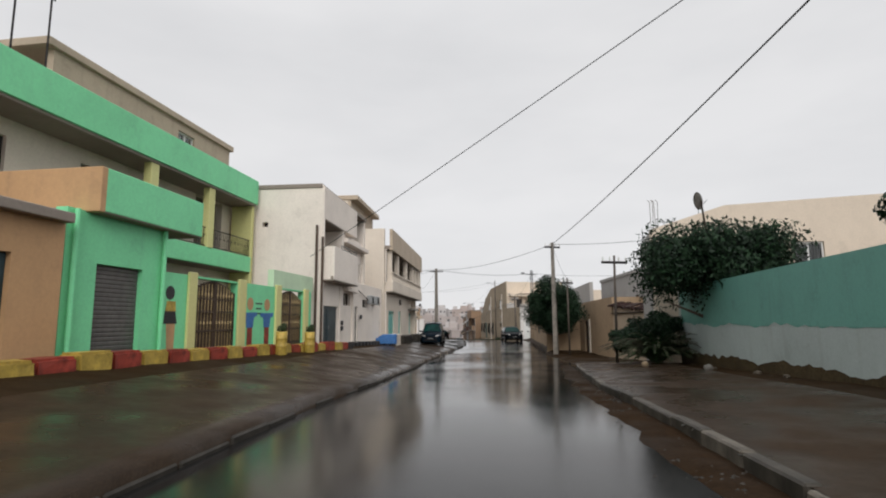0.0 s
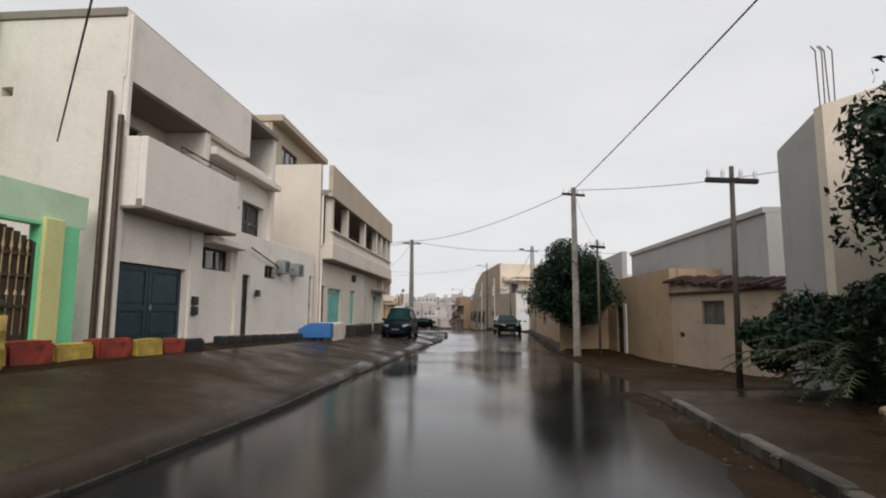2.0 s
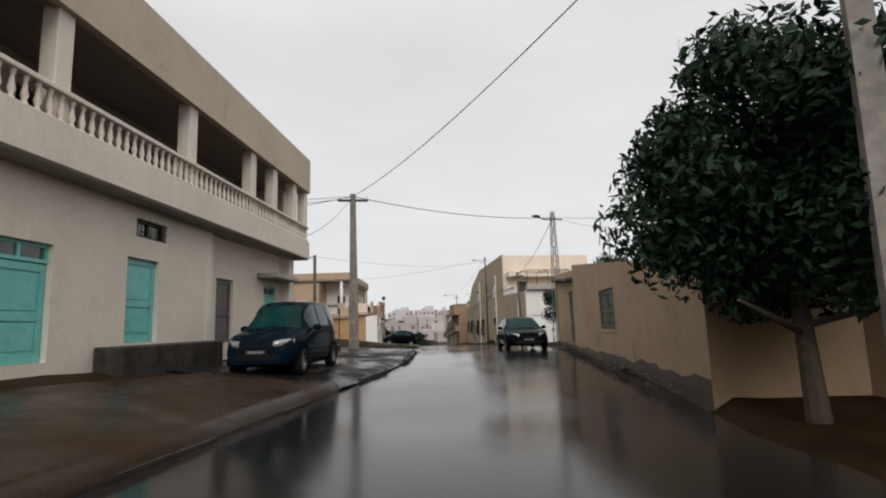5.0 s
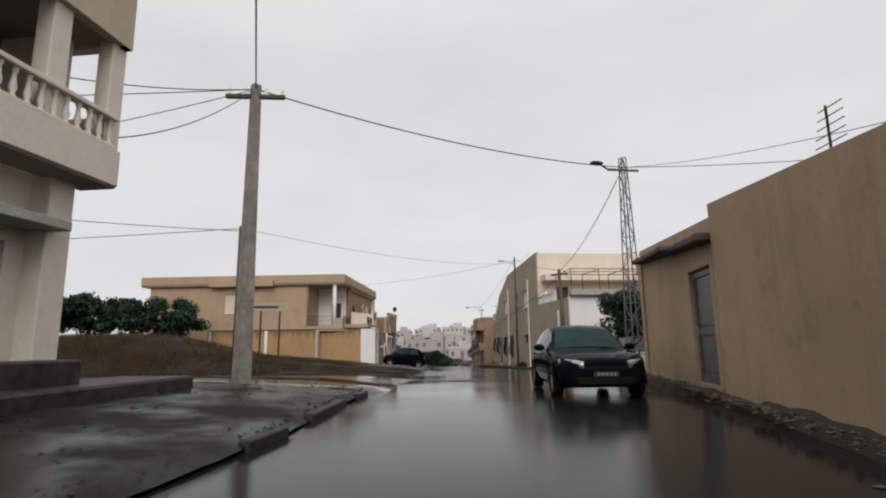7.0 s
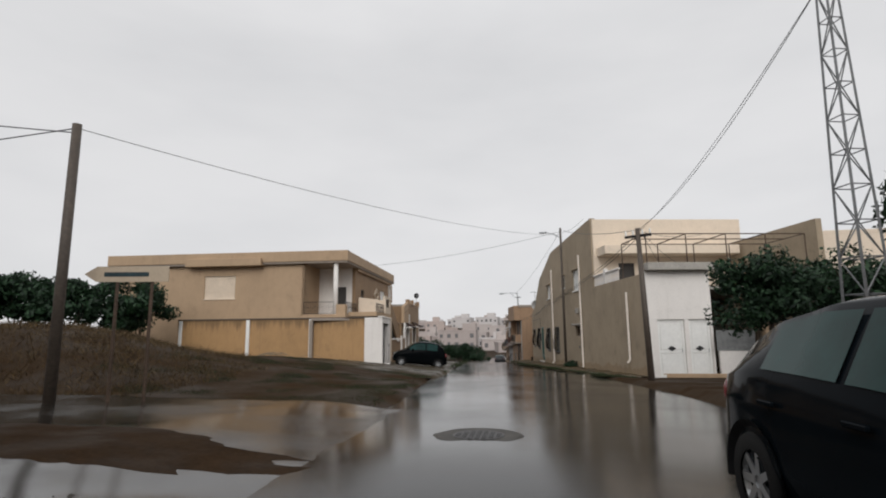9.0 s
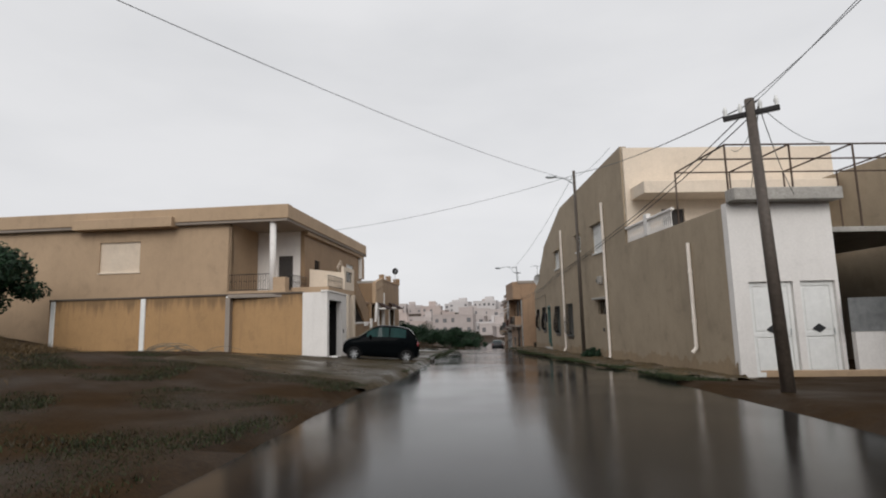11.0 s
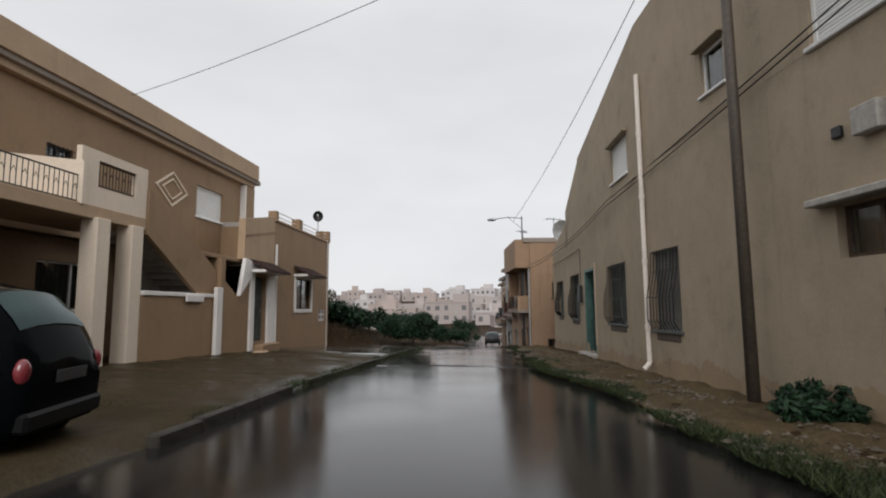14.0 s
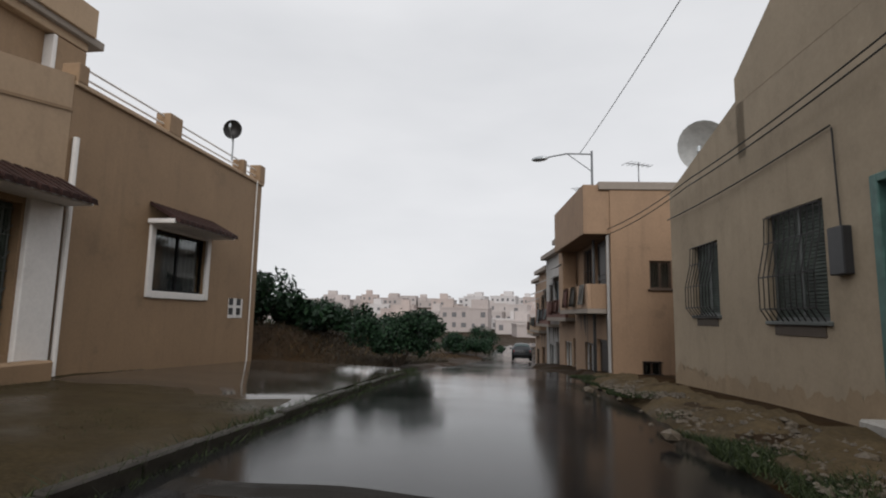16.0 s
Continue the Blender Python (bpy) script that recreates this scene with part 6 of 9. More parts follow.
def big_grey_house():
    r = thing("house", pose(6.24, 78.6, 0, 0, 0, 11.5), "large grey-beige rendered house with roof terrace and grilled windows", "house")
    f = STREET_E
    s = south(0.0)
    bend = radians(4.76)
    g = Face((0.0, 17.8), (math.sin(bend), math.cos(bend)), (-math.cos(bend), math.sin(bend)))
    holes = [(10.5, 11.65, 1.15, 1.85), (16.05, 17.4, 0.0, 1.85)]
    far_holes = [(1.6, 3.4, 0.05, 1.8), (5.1, 6.6, -1.05, 1.9), (7.55, 9.1, 0.1, 1.85), (11.05, 12.35, 0.2, 1.75)]
    upper = [(10.5, 11.85, 4.05, 5.6), (13.95, 14.75, 4.65, 5.55)]
    far_upper = [(1.0, 2.6, 4.15, 5.3)]
    wall(r, "street_wall", f, 0.0, 7.55, -1.3, 4.15, GREY_E, (), 0.3, label="blank grey-beige wall")
    wall(r, "street_wall", f, 7.55, 17.8, -1.7, 4.15, GREY_E, holes, 0.3, label="grey-beige street wall with grilled windows")
    wall(r, "street_wall", g, 0.0, 9.9, -1.7, 4.15, GREY_E, far_holes[:3], 0.3, label="grey-beige street wall with grilled windows and doorway")
    wall(r, "upper_wall", f, 7.55, 17.8, 4.15, 8.45, GREY_E, [(h[0], h[1], max(h[2], 4.2), h[3]) for h in upper], 0.3, label="grey-beige upper wall", top=7.85)
    wall(r, "upper_wall", g, 0.0, 7.2, 4.15, 7.85, GREY_E, [(h[0], h[1], max(h[2], 4.2), h[3]) for h in far_upper], 0.3, top=6.3)
    wall(r, "upper_wall", g, 7.2, 9.9, 4.15, 6.2, GREY_E, (), 0.3, top=4.7)
    for fc, hs in ((f, upper), (g, far_upper)):
        for h in hs:
            window(r, fc, h[0], h[1], max(h[2], 4.2), h[3], WHITE_PVC, style="shutter" if h[0] != 13.95 else "glass", mullions=0, depth=0.10)
            slab(r, "hood", fc, h[0] - 0.1, h[1] + 0.1, 0.0, 0.14, h[3] + 0.02, h[3] + 0.10, GREY_E)

    def cage(parent, fc, a0, a1, z0, z1, reach=0.17):
        """A bulging iron grille: bowed uprights and hoops."""
        bm = bmesh.new()
        n = max(6, int((a1 - a0) / 0.15))
        for k in range(n + 1):
            x = a0 + (a1 - a0) * k / n
            line = [(0.03, z1), (0.05, z1 - 0.25 * (z1 - z0)), (reach, z0 + 0.42 * (z1 - z0)), (reach, z0 + 0.12 * (z1 - z0)), (0.04, z0)]
            for p, q in zip(line, line[1:]):
                tube(bm, fc.at(x, *p), fc.at(x, *q), 0.011, n=4, caps=False)
        for d, z in ((0.04, z1), (0.05, z1 - 0.25 * (z1 - z0)), (reach, z0 + 0.42 * (z1 - z0)), (reach, z0 + 0.12 * (z1 - z0)), (0.04, z0)):
            tube(bm, fc.at(a0, d, z), fc.at(a1, d, z), 0.013, n=5)
        part("grille", bm, IRON, parent, "rusty bulging iron window grille")

    for fc, h in ((f, holes[1]), (g, far_holes[0]), (g, far_holes[2]), (g, far_holes[3])):
        out = -0.04 if h[0] > 10 and fc is g else 0.0
        ob = window(r, fc, *h, GREY_DOOR, style="shutter", depth=0.14, out=out, mullions=1, shutter_mat=GREEN_BOARD if fc is g else BOARD_GREY)
        cage(ob, fc, h[0] + 0.02, h[1] - 0.02, h[2] - 0.02, h[3] - 0.04)
        slab(r, "sill_patch", fc, h[0] + 0.1, h[1] - 0.15, out, out + 0.014, h[2] - 0.22, h[2] - 0.07, BROWN_WET_SHADE, "dark patch under the sill", 0.006)
    window(r, f, *holes[0], RUST, depth=0.16, mullions=1, sill=False)
    slab(r, "hood", f, 10.2, 11.95, 0.0, 0.22, 1.88, 1.98, CONCRETE)
    # teal doorway with its leaf pushed inwards
    h = far_holes[1]
    for a0, a1, z0, z1 in ((h[0], h[0] + 0.09, h[2], h[3]), (h[1] - 0.13, h[1], h[2], h[3]), (h[0] + 0.09, h[1] - 0.13, h[3] - 0.10, h[3])):
        slab(r, "door_jamb", g, a0, a1, -0.26, 0.02, z0, z1, TEAL_JAMB, "flaking pale teal door jamb", 0.012)
    leaf_face = Face(g.at(h[0] + 0.10, -0.27, 0)[:2], tuple(-0.98 * n - 0.19 * u for n, u in zip(g.n, g.u)), tuple(-0.19 * n + 0.98 * u for n, u in zip(g.n, g.u)))
    door(r, leaf_face, 0.0, 1.1, h[2] + 0.02, h[3] - 0.12, GREEN_DOOR, depth=0.0, label="faded green door pushed open into the dark")
    # Passage walls and ceiling added unseen, near-black to stand for the dark interior.
    wall(r, "passage_shade_wall", Face(g.at(h[1] + 0.2, 0, 0)[:2], (-g.n[0], -g.n[1]), (-g.u[0], -g.u[1])), 0.3, 3.0, -1.2, 2.4, BROWN_WET_SHADE, (), 0.12)
    wall(r, "passage_shade_wall", Face(g.at(0, -2.9, 0)[:2], g.u, g.n), 4.7, 6.9, -1.2, 2.4, BROWN_WET_SHADE, (), 0.12)
    slab(r, "passage_shade_ceiling", g, 4.5, 6.9, -3.0, -0.3, 2.2, 2.32, BROWN_WET_SHADE)
    slab(r, "door_frame_band", g, h[0] - 0.14, h[0], 0.0, 0.03, h[2] + 0.3, h[3] + 0.14, COTTAGE, "pale plaster band beside the doorway")
    slab(r, "threshold", g, h[0] - 0.1, h[1] + 0.1, -0.2, 0.30, -1.9, -1.05, CONCRETE, "worn concrete doorstep", 0.03)
    slab(r, "meter_box", f, 10.7, 11.1, 0.0, 0.16, 2.65, 3.0, CONCRETE, "concrete box on the wall")
    slab(r, "meter_box", f, 11.4, 11.55, 0.0, 0.06, 2.75, 2.9, BLACK_PAINT)
    slab(r, "vent", f, 10.85, 11.0, 0.0, 0.03, 0.35, 0.5, BLACK_PAINT)
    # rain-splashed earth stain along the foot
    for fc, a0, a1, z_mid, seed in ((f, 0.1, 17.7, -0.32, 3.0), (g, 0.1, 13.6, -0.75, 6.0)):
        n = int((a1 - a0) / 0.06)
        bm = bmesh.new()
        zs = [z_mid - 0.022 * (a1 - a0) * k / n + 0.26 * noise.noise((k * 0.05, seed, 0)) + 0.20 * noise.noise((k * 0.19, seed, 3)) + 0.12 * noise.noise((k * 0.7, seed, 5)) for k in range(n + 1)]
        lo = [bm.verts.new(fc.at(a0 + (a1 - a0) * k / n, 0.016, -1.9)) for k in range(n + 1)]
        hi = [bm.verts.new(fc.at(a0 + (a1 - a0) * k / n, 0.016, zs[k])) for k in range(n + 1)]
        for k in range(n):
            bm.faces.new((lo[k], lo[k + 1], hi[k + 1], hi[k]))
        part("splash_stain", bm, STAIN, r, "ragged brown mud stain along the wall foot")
    # low extension past the house
    wall(r, "street_wall", g, 9.9, 13.7, -2.1, 4.3, GREY_E, far_holes[3:], 0.3, out=-0.04, top=3.35)
    box_ = slab(r, "meter_box", g, 7.0, 7.3, 0.0, 0.12, 0.72, 1.35, BLACK_PAINT, "small black cabinet on the wall")
    bm = bmesh.new()
    tube(bm, g.at(7.16, 0.03, 1.35), g.at(7.2, 0.03, 2.75), 0.012, n=5)
    part("conduit", bm, CABLE, box_, "black cable up the wall")
    slab(r, "roof", g, 9.9, 13.6, -8.0, -0.3, 3.05, 3.2, CONCRETE)
    wall(r, "end_wall", Face(g.at(13.7, 0, 0)[:2], (-g.n[0], -g.n[1]), g.u), 0.04, 8.0, -2.1, 3.3, GREY_E, (), 0.3)
    wall(r, "end_wall", Face(g.at(9.9, 0, 0)[:2], (-g.n[0], -g.n[1]), g.u), 0.0, 8.0, 3.1, 4.7, GREY_E, (), 0.3)
    wall(r, "end_wall", Face(g.at(7.2, 0, 0)[:2], (-g.n[0], -g.n[1]), g.u), 0.0, 8.0, 4.2, 6.2, GREY_E, (), 0.3)
    # white front with double metal gates facing the open ground
    wall(r, "front_wall", s, 0.0, 3.1, -1.0, 4.25, WHITE, [(0.45, 1.75, -0.75, 1.95), (1.95, 3.0, -0.75, 1.95)], 0.25, label="white front wall with gates")
    door(r, s, 0.45, 1.75, -0.75, 1.95, WHITE_PVC, leaves=1, label="white sheet-metal gate")
    door(r, s, 1.95, 3.0, -0.75, 1.95, WHITE_PVC, leaves=1, label="white sheet-metal gate")
    for a in (1.1, 2.45):
        bm = bmesh.new()
        v = [bm.verts.new(s.at(a + p, -0.09, 0.6 + q)) for p, q in ((-0.2, 0), (0, -0.13), (0.2, 0), (0, 0.13))]
        v2 = [bm.verts.new(s.at(a + p, -0.075, 0.6 + q)) for p, q in ((-0.2, 0), (0, -0.13), (0.2, 0), (0, 0.13))]
        bm.faces.new(v2)
        for k in range(4):
            bm.faces.new((v[k], v[(k + 1) % 4], v2[(k + 1) % 4], v2[k]))
        part("gate_opening", bm, BLACK_PAINT, r, "dark diamond cut-out in the gate")
    slab(r, "front_canopy", s, 0.0, 3.2, 0.0, 0.45, 4.25, 4.6, CONCRETE)
    # terrace and set-back upper storey
    slab(r, "terrace_floor", f, 0.0, 7.6, -8.0, -0.1, 3.35, 3.5, CONCRETE)
    wall(r, "terrace_wall", Face((0, 7.4), (1, 0), (0, -1)), 0.08, 9.5, 3.4, 8.35, CREAM_E, [(1.6, 2.6, 3.5, 5.6)], 0.3, label="warm cream wall over the terrace")
    door(r, Face((0, 7.4), (1, 0), (0, -1)), 1.6, 2.6, 3.5, 5.6, DOOR_DARK, label="dark terrace door")
    slab(r, "terrace_canopy", Face((0, 7.4), (1, 0), (0, -1)), 0.3, 8.5, 0.0, 1.4, 6.0, 6.5, CREAM_E, "deep cream canopy")
    for k in range(26):
        bm = bmesh.new()
        a = 3.4 + k * 0.155
        tube(bm, f.at(a, -0.05, 4.15), f.at(a + 0.10, -0.05, 4.75), 0.02, n=4)
        tube(bm, f.at(a + 0.10, -0.05, 4.15), f.at(a, -0.05, 4.75), 0.02, n=4)
        part("screen_bar", bm, WHITE, r, "white crossed concrete baluster")
    slab(r, "screen_rail", f, 3.3, 7.5, -0.12, 0.02, 4.73, 4.82, WHITE)
    slab(r, "screen_pier", f, 5.3, 5.6, -0.15, 0.03, 4.15, 5.0, WHITE)

    def pergola_bar(name, a, b):
        bm = bmesh.new()
        tube(bm, a, b, 0.03, n=5)
        part(name, bm, RUST, r, "rusty iron pergola bar")

    for k in range(5):
        x = 0.3 + k * 2.0
        for y in (0.3, 3.4):
            pergola_bar("pergola_post", (x, y, 3.5), (x, y, 6.1))
        pergola_bar("pergola_beam", (x, 0.3, 6.1), (x, 3.4, 6.1))
    for y in (0.3, 1.8, 3.4):
        pergola_bar("pergola_rail", (0.3, y, 6.1), (8.3, y, 6.1))
    slab(r, "roof", f, 7.6, 17.8, -9.0, -0.3, 6.7, 6.85, CONCRETE)
    slab(r, "roof", g, 0.1, 7.1, -8.0, -0.3, 6.0, 6.15, CONCRETE)
    slab(r, "roof", g, 7.2, 9.8, -8.0, -0.3, 4.3, 4.45, CONCRETE)
    wall(r, "east_wall", Face((9.0, 0), (0, 1), (1, 0)), 0.0, 29.8, -1.5, 6.8, GREY_E, (), 0.3)
    # drainpipes
    for a, z0, z1 in ((2.2, 0.0, 3.4), (10.1, -0.8, 6.5), (17.6, -0.8, 6.4)):
        bm = bmesh.new()
        tube(bm, f.at(a, 0.08, z0), f.at(a, 0.08, z1), 0.06, n=8)
        pipe = part("drainpipe", bm, WHITE_A, r, "off-white drainpipe down the facade")
        for z in np.arange(z0 + 0.8, z1, 1.6):
            bm = bmesh.new()
            tube(bm, f.at(a, 0.08, z), f.at(a, 0.08, z + 0.10), 0.075, n=8)
            part("collar", bm, WHITE_A, pipe)
        bm = bmesh.new()
        tube(bm, f.at(a, 0.08, z0), f.at(a, 0.22, z0 - 0.15), 0.06, n=8)
        part("spout", bm, WHITE_A, pipe)
    return r


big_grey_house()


def yard_wall():
    r = thing("yard_wall", pose(9.4, 78.9, 0), "low whitewashed yard wall with barred panel and brown pier", "wall")
    s = south(0.0)
    wall(r, "wall", s, 0.0, 2.0, -1.0, 0.55, WHITE, (), 0.2)
    slab(r, "wall_foot", s, -3.0, 2.0, 0.0, 0.05, -1.4, -0.55, BROWN_D, "muddy brown wall foot")
    ban = slab(r, "banner", s, -0.1, 1.55, 0.0, 0.015, 0.5, 1.42, CLOTH, "grey cloth banner tied to the bars", 0.004)
    for k, (x0, x1, z0, z1) in enumerate(((0.0, 0.22, 1.08, 1.3), (0.28, 0.5, 1.08, 1.3), (0.6, 1.4, 1.1, 1.25), (0.05, 0.7, 0.72, 0.88), (0.8, 1.35, 0.72, 0.88))):
        bm = bmesh.new()
        s.box(bm, x0, x1, 0.015, 0.021, z0, z1)
        part("lettering_bar", bm, PLATE_BAR if k else BLUE_DOOR, ban)
    bm = bmesh.new()
    for k in range(12):
        tube(bm, s.at(0.15 + k * 0.15, -0.1, 0.7), s.at(0.15 + k * 0.15, -0.1, 1.45), 0.012, n=4)
    for z in (0.75, 1.4):
        tube(bm, s.at(0.0, -0.1, z), s.at(2.0, -0.1, z), 0.02, n=4)
    part("bars", bm, IRON, r, "iron bars on the wall")
    slab(r, "pier", s, 2.0, 2.5, -0.3, 0.1, -1.0, 1.6, BROWN_D)
    wall(r, "wall", s, 2.5, 26.0, -1.0, 1.2, WHITE, (), 0.2)
    return r


yard_wall()


def row_house(x, y, ang, w, depth, z0, z1, mat, seed, label):
    """A two-storey terrace house on the east side with street balcony."""
    rr = random.Random(seed)
    r = thing("house", pose(x, y, 0, 0, 0, ang), label, "house", group="terrace houses")
    f, s = STREET_E, south(0.0)
    zm = z0 + (z1 - z0) * 0.46
    holes = [(0.5, 1.9, z0 + 0.35, z0 + 2.6), (2.3, 3.7, z0 + 0.9, z0 + 2.4), (0.6, 2.0, zm + 0.2, zm + 2.5), (2.5, 3.7, zm + 0.8, zm + 2.4)]
    holes = [h for h in holes if h[1] < w]
    wall(r, "street_wall", f, 0.0, w, z0, z1, mat, holes, 0.25)
    for k, h in enumerate(holes):
        if k in (0, 2):
            door(r, f, *h, rr.choice([DOOR_DARK, GREY_DOOR, BLUE_DOOR]), label="closed metal door")
        else:
            window(r, f, *h, rr.choice([WHITE_PVC, RUST]), bars=rr.choice([0, 5]))
    wall(r, "south_wall", s, 0.0, depth, z0, z1, mat, [(1.2, 1.9, zm + 0.8, zm + 1.7), (0.9, 1.5, z0 + 1.2, z0 + 2.0)], 0.25)
    window(r, s, 1.2, 1.9, zm + 0.8, zm + 1.7, RUST)
    window(r, s, 0.9, 1.5, z0 + 1.2, z0 + 2.0, RUST, bars=4)
    wall(r, "north_wall", Face((0, w), (1, 0), (0, 1)), 0.0, depth, z0, z1, mat, (), 0.25)
    slab(r, "balcony_floor", f, 0.3, w - 0.3, -0.1, 0.7, zm, zm + 0.16, SOFFIT_SHADE)
    slab(r, "balcony_front", f, 0.3, w - 0.3, 0.58, 0.7, zm + 0.16, zm + 0.95, rr.choice([MAROON, BROWN_D, MAROON, PINK]))
    if seed == 1:
        # the upper parapet juts over an open loggia
        slab(r, "loggia_parapet", f, 0.05, w - 0.1, 0.0, 0.85, zm + 2.55, z1 + 0.12, ROW_OCHRE, "ochre parapet jutting over the balcony")
        slab(r, "loggia_pier", f, w - 0.5, w - 0.2, 0.05, 0.60, zm + 0.16, zm + 2.55, mat)
    else:
        bm = bmesh.new()
        hexa(bm, [f.at(0.5, 0.0, zm + 2.75), f.at(w * 0.6, 0.0, zm + 2.75), f.at(w * 0.6, 0.9, zm + 2.4), f.at(0.5, 0.9, zm + 2.4), f.at(0.5, 0.0, zm + 2.80), f.at(w * 0.6, 0.0, zm + 2.80), f.at(w * 0.6, 0.9, zm + 2.45), f.at(0.5, 0.9, zm + 2.45)])
        part("awning", bm, GREY_C, r, "sloping grey sheet awning")
    # grime running down the wall below the balcony and along its foot
    for k in range(5):
        a = 0.35 + (w - 1.0) * rr.random()
        top_, ln, wd = zm - 0.02, rr.uniform(0.6, 1.8), rr.uniform(0.10, 0.3)
        bm = bmesh.new()
        left = [bm.verts.new(f.at(a + 0.05 * noise.noise((j, seed, k)), 0.006, top_ - ln * j / 8)) for j in range(9)]
        right = [bm.verts.new(f.at(a + wd * (1 - (j / 8) ** 2) + 0.03 + 0.05 * noise.noise((j, seed, k + 40)), 0.006, top_ - ln * j / 8)) for j in range(9)]
        for j in range(8):
            bm.faces.new((left[j], left[j + 1], right[j + 1], right[j]))
        part("rain_stain", bm, BROWN_WET_SHADE, r, "dark rain stain")
    for k in range(3):
        a = 0.6 + k * (w - 1.4) / 3
        bm = bmesh.new()
        hh = rr.uniform(0.5, 0.8)
        grid = [[bm.verts.new(f.at(a + 0.75 * p / 6, 0.72 + 0.03 * math.sin(p * 2.1 + k) + 0.02 * q_, zm + 0.96 - hh * q_ / 4)) for p in range(7)] for q_ in range(5)]
        for p, q_ in zip(grid, grid[1:]):
            for n_ in range(6):
                bm.faces.new((p[n_], p[n_ + 1], q_[n_ + 1], q_[n_])).smooth = True
        bmesh.ops.solidify(bm, geom=bm.faces[:], thickness=0.012)
        part("hung_cloth", bm, rr.choice([CLOTH, MAROON, GREY_DOOR, BOARD_GREY]), r, "cloth hung over the balcony front")
    bm = bmesh.new()
    tube(bm, f.at(0.12, 0.07, z0), f.at(0.12, 0.07, z1), 0.05, n=6)
    part("drainpipe", bm, GREY_C, r)

    slab(r, "balcony_end", f, 0.3, 0.42, 0.0, 0.58, zm + 0.16, zm + 0.95, mat)
    slab(r, "roof", f, -0.05, w + 0.05, -depth, 0.35, z1 - 0.05, z1 + 0.2, SOFFIT_SHADE)
    return r


row_house(0.0, 112.9, 9, 5.4, 8.0, -3.2, 4.3, ROW_OCHRE, 1, "stained orange-brown two-storey terrace house with maroon balcony")
row_house(-0.5, 118.6, 10, 5.0, 8.0, -3.4, 3.9, PINK, 2, "pink-brown two-storey terrace house with balcony")
row_house(-1.2, 123.8, 10, 4.6, 8.0, -3.8, 3.6, GREY_C, 3, "grey two-storey terrace house with balcony")


row_house(-1.75, 128.6, 9, 4.8, 8.0, -4.2, 3.1, ROW_OCHRE, 4, "worn ochre two-storey terrace house with hung cloths")
row_house(-2.2, 133.6, 8, 4.6, 8.0, -4.6, 2.8, PINK, 5, "faded pink-brown two-storey terrace house at the row's end")


# ---------------------------------------------------------------- poles, lamps and cables
def arm_box(x0, x1, y0, y1, z0, z1):
    return boxes((x0, x1, y0, y1, z0, z1), bevel=0.01)


def utility_pole(x, y, z_top, material, label, r0=0.16, r1=0.10, arm=0.9, arm_dir=0.0, square=False, z0=None, lean=(0.0, 0.0)):
    zb = ground_at(x, y) if z0 is None else z0
    h = z_top - zb
    r = thing("utility_pole", pose(x, y, zb, lean[0], lean[1], arm_dir), label, "utility pole", group="utility poles")
    bm = bmesh.new()
    tube(bm, (0, 0, -0.3), (0, 0, h), r0, r1, 4 if square else 12)
    part("shaft", bm, material, r, smooth=not square)
    if arm:
        bar = part("crossarm", arm_box(-arm, arm, -0.05, 0.05, h - 0.35, h - 0.25), IRON, r, "iron crossarm")
        for k in (-0.9, -0.35, 0.35, 0.9):
            bm = bmesh.new()
            tube(bm, (k * arm, 0, h - 0.25), (k * arm, 0, h - 0.12), 0.03, 0.045, 8)
            tube(bm, (k * arm, 0, h - 0.12), (k * arm, 0, h - 0.05), 0.03, 0.02, 8)
            part("insulator", bm, WHITE_PVC, bar, "porcelain insulator")
    return r


utility_pole(4.33, 34.7, 7.15, POLE_CONCRETE, "tall square concrete utility pole beside the round tree", 0.19, 0.12, 0.55, 20, True)
utility_pole(-4.43, 53.85, 7.45, POLE_CONCRETE, "tall grey concrete utility pole at the street corner", 0.22, 0.13, 0.7, 10, True)
utility_pole(-8.25, 61.23, 5.68, WOOD_POLE, "dark wooden utility pole at the edge of the grass", 0.11, 0.09, 0.0)
utility_pole(5.0, 22.9, 4.85, WOOD_POLE, "slim crooked dark pole with a short crossarm before the grey house", 0.065, 0.045, 0.55, 5, lean=(0.0, 1.2))
utility_pole(5.0, 33.6, 4.75, WOOD_POLE, "slim dark pole with a short crossarm behind the tree", 0.06, 0.045, 0.4, 30)
utility_pole(5.15, 73.35, 5.35, WOOD_POLE, "crooked dark wooden utility pole before the white gates", 0.125, 0.09, 0.5, -25, z0=-0.48, lean=(0.0, -1.5))
utility_pole(11.0, 0.0, 10.6, POLE_CONCRETE, "tall square concrete utility pole behind the painted wall", 0.21, 0.13, 0.55, 0, True)
utility_pole(4.2, -4.0, 7.5, POLE_CONCRETE, "square concrete utility pole on the pavement", 0.19, 0.12, 0.55, 0, True)


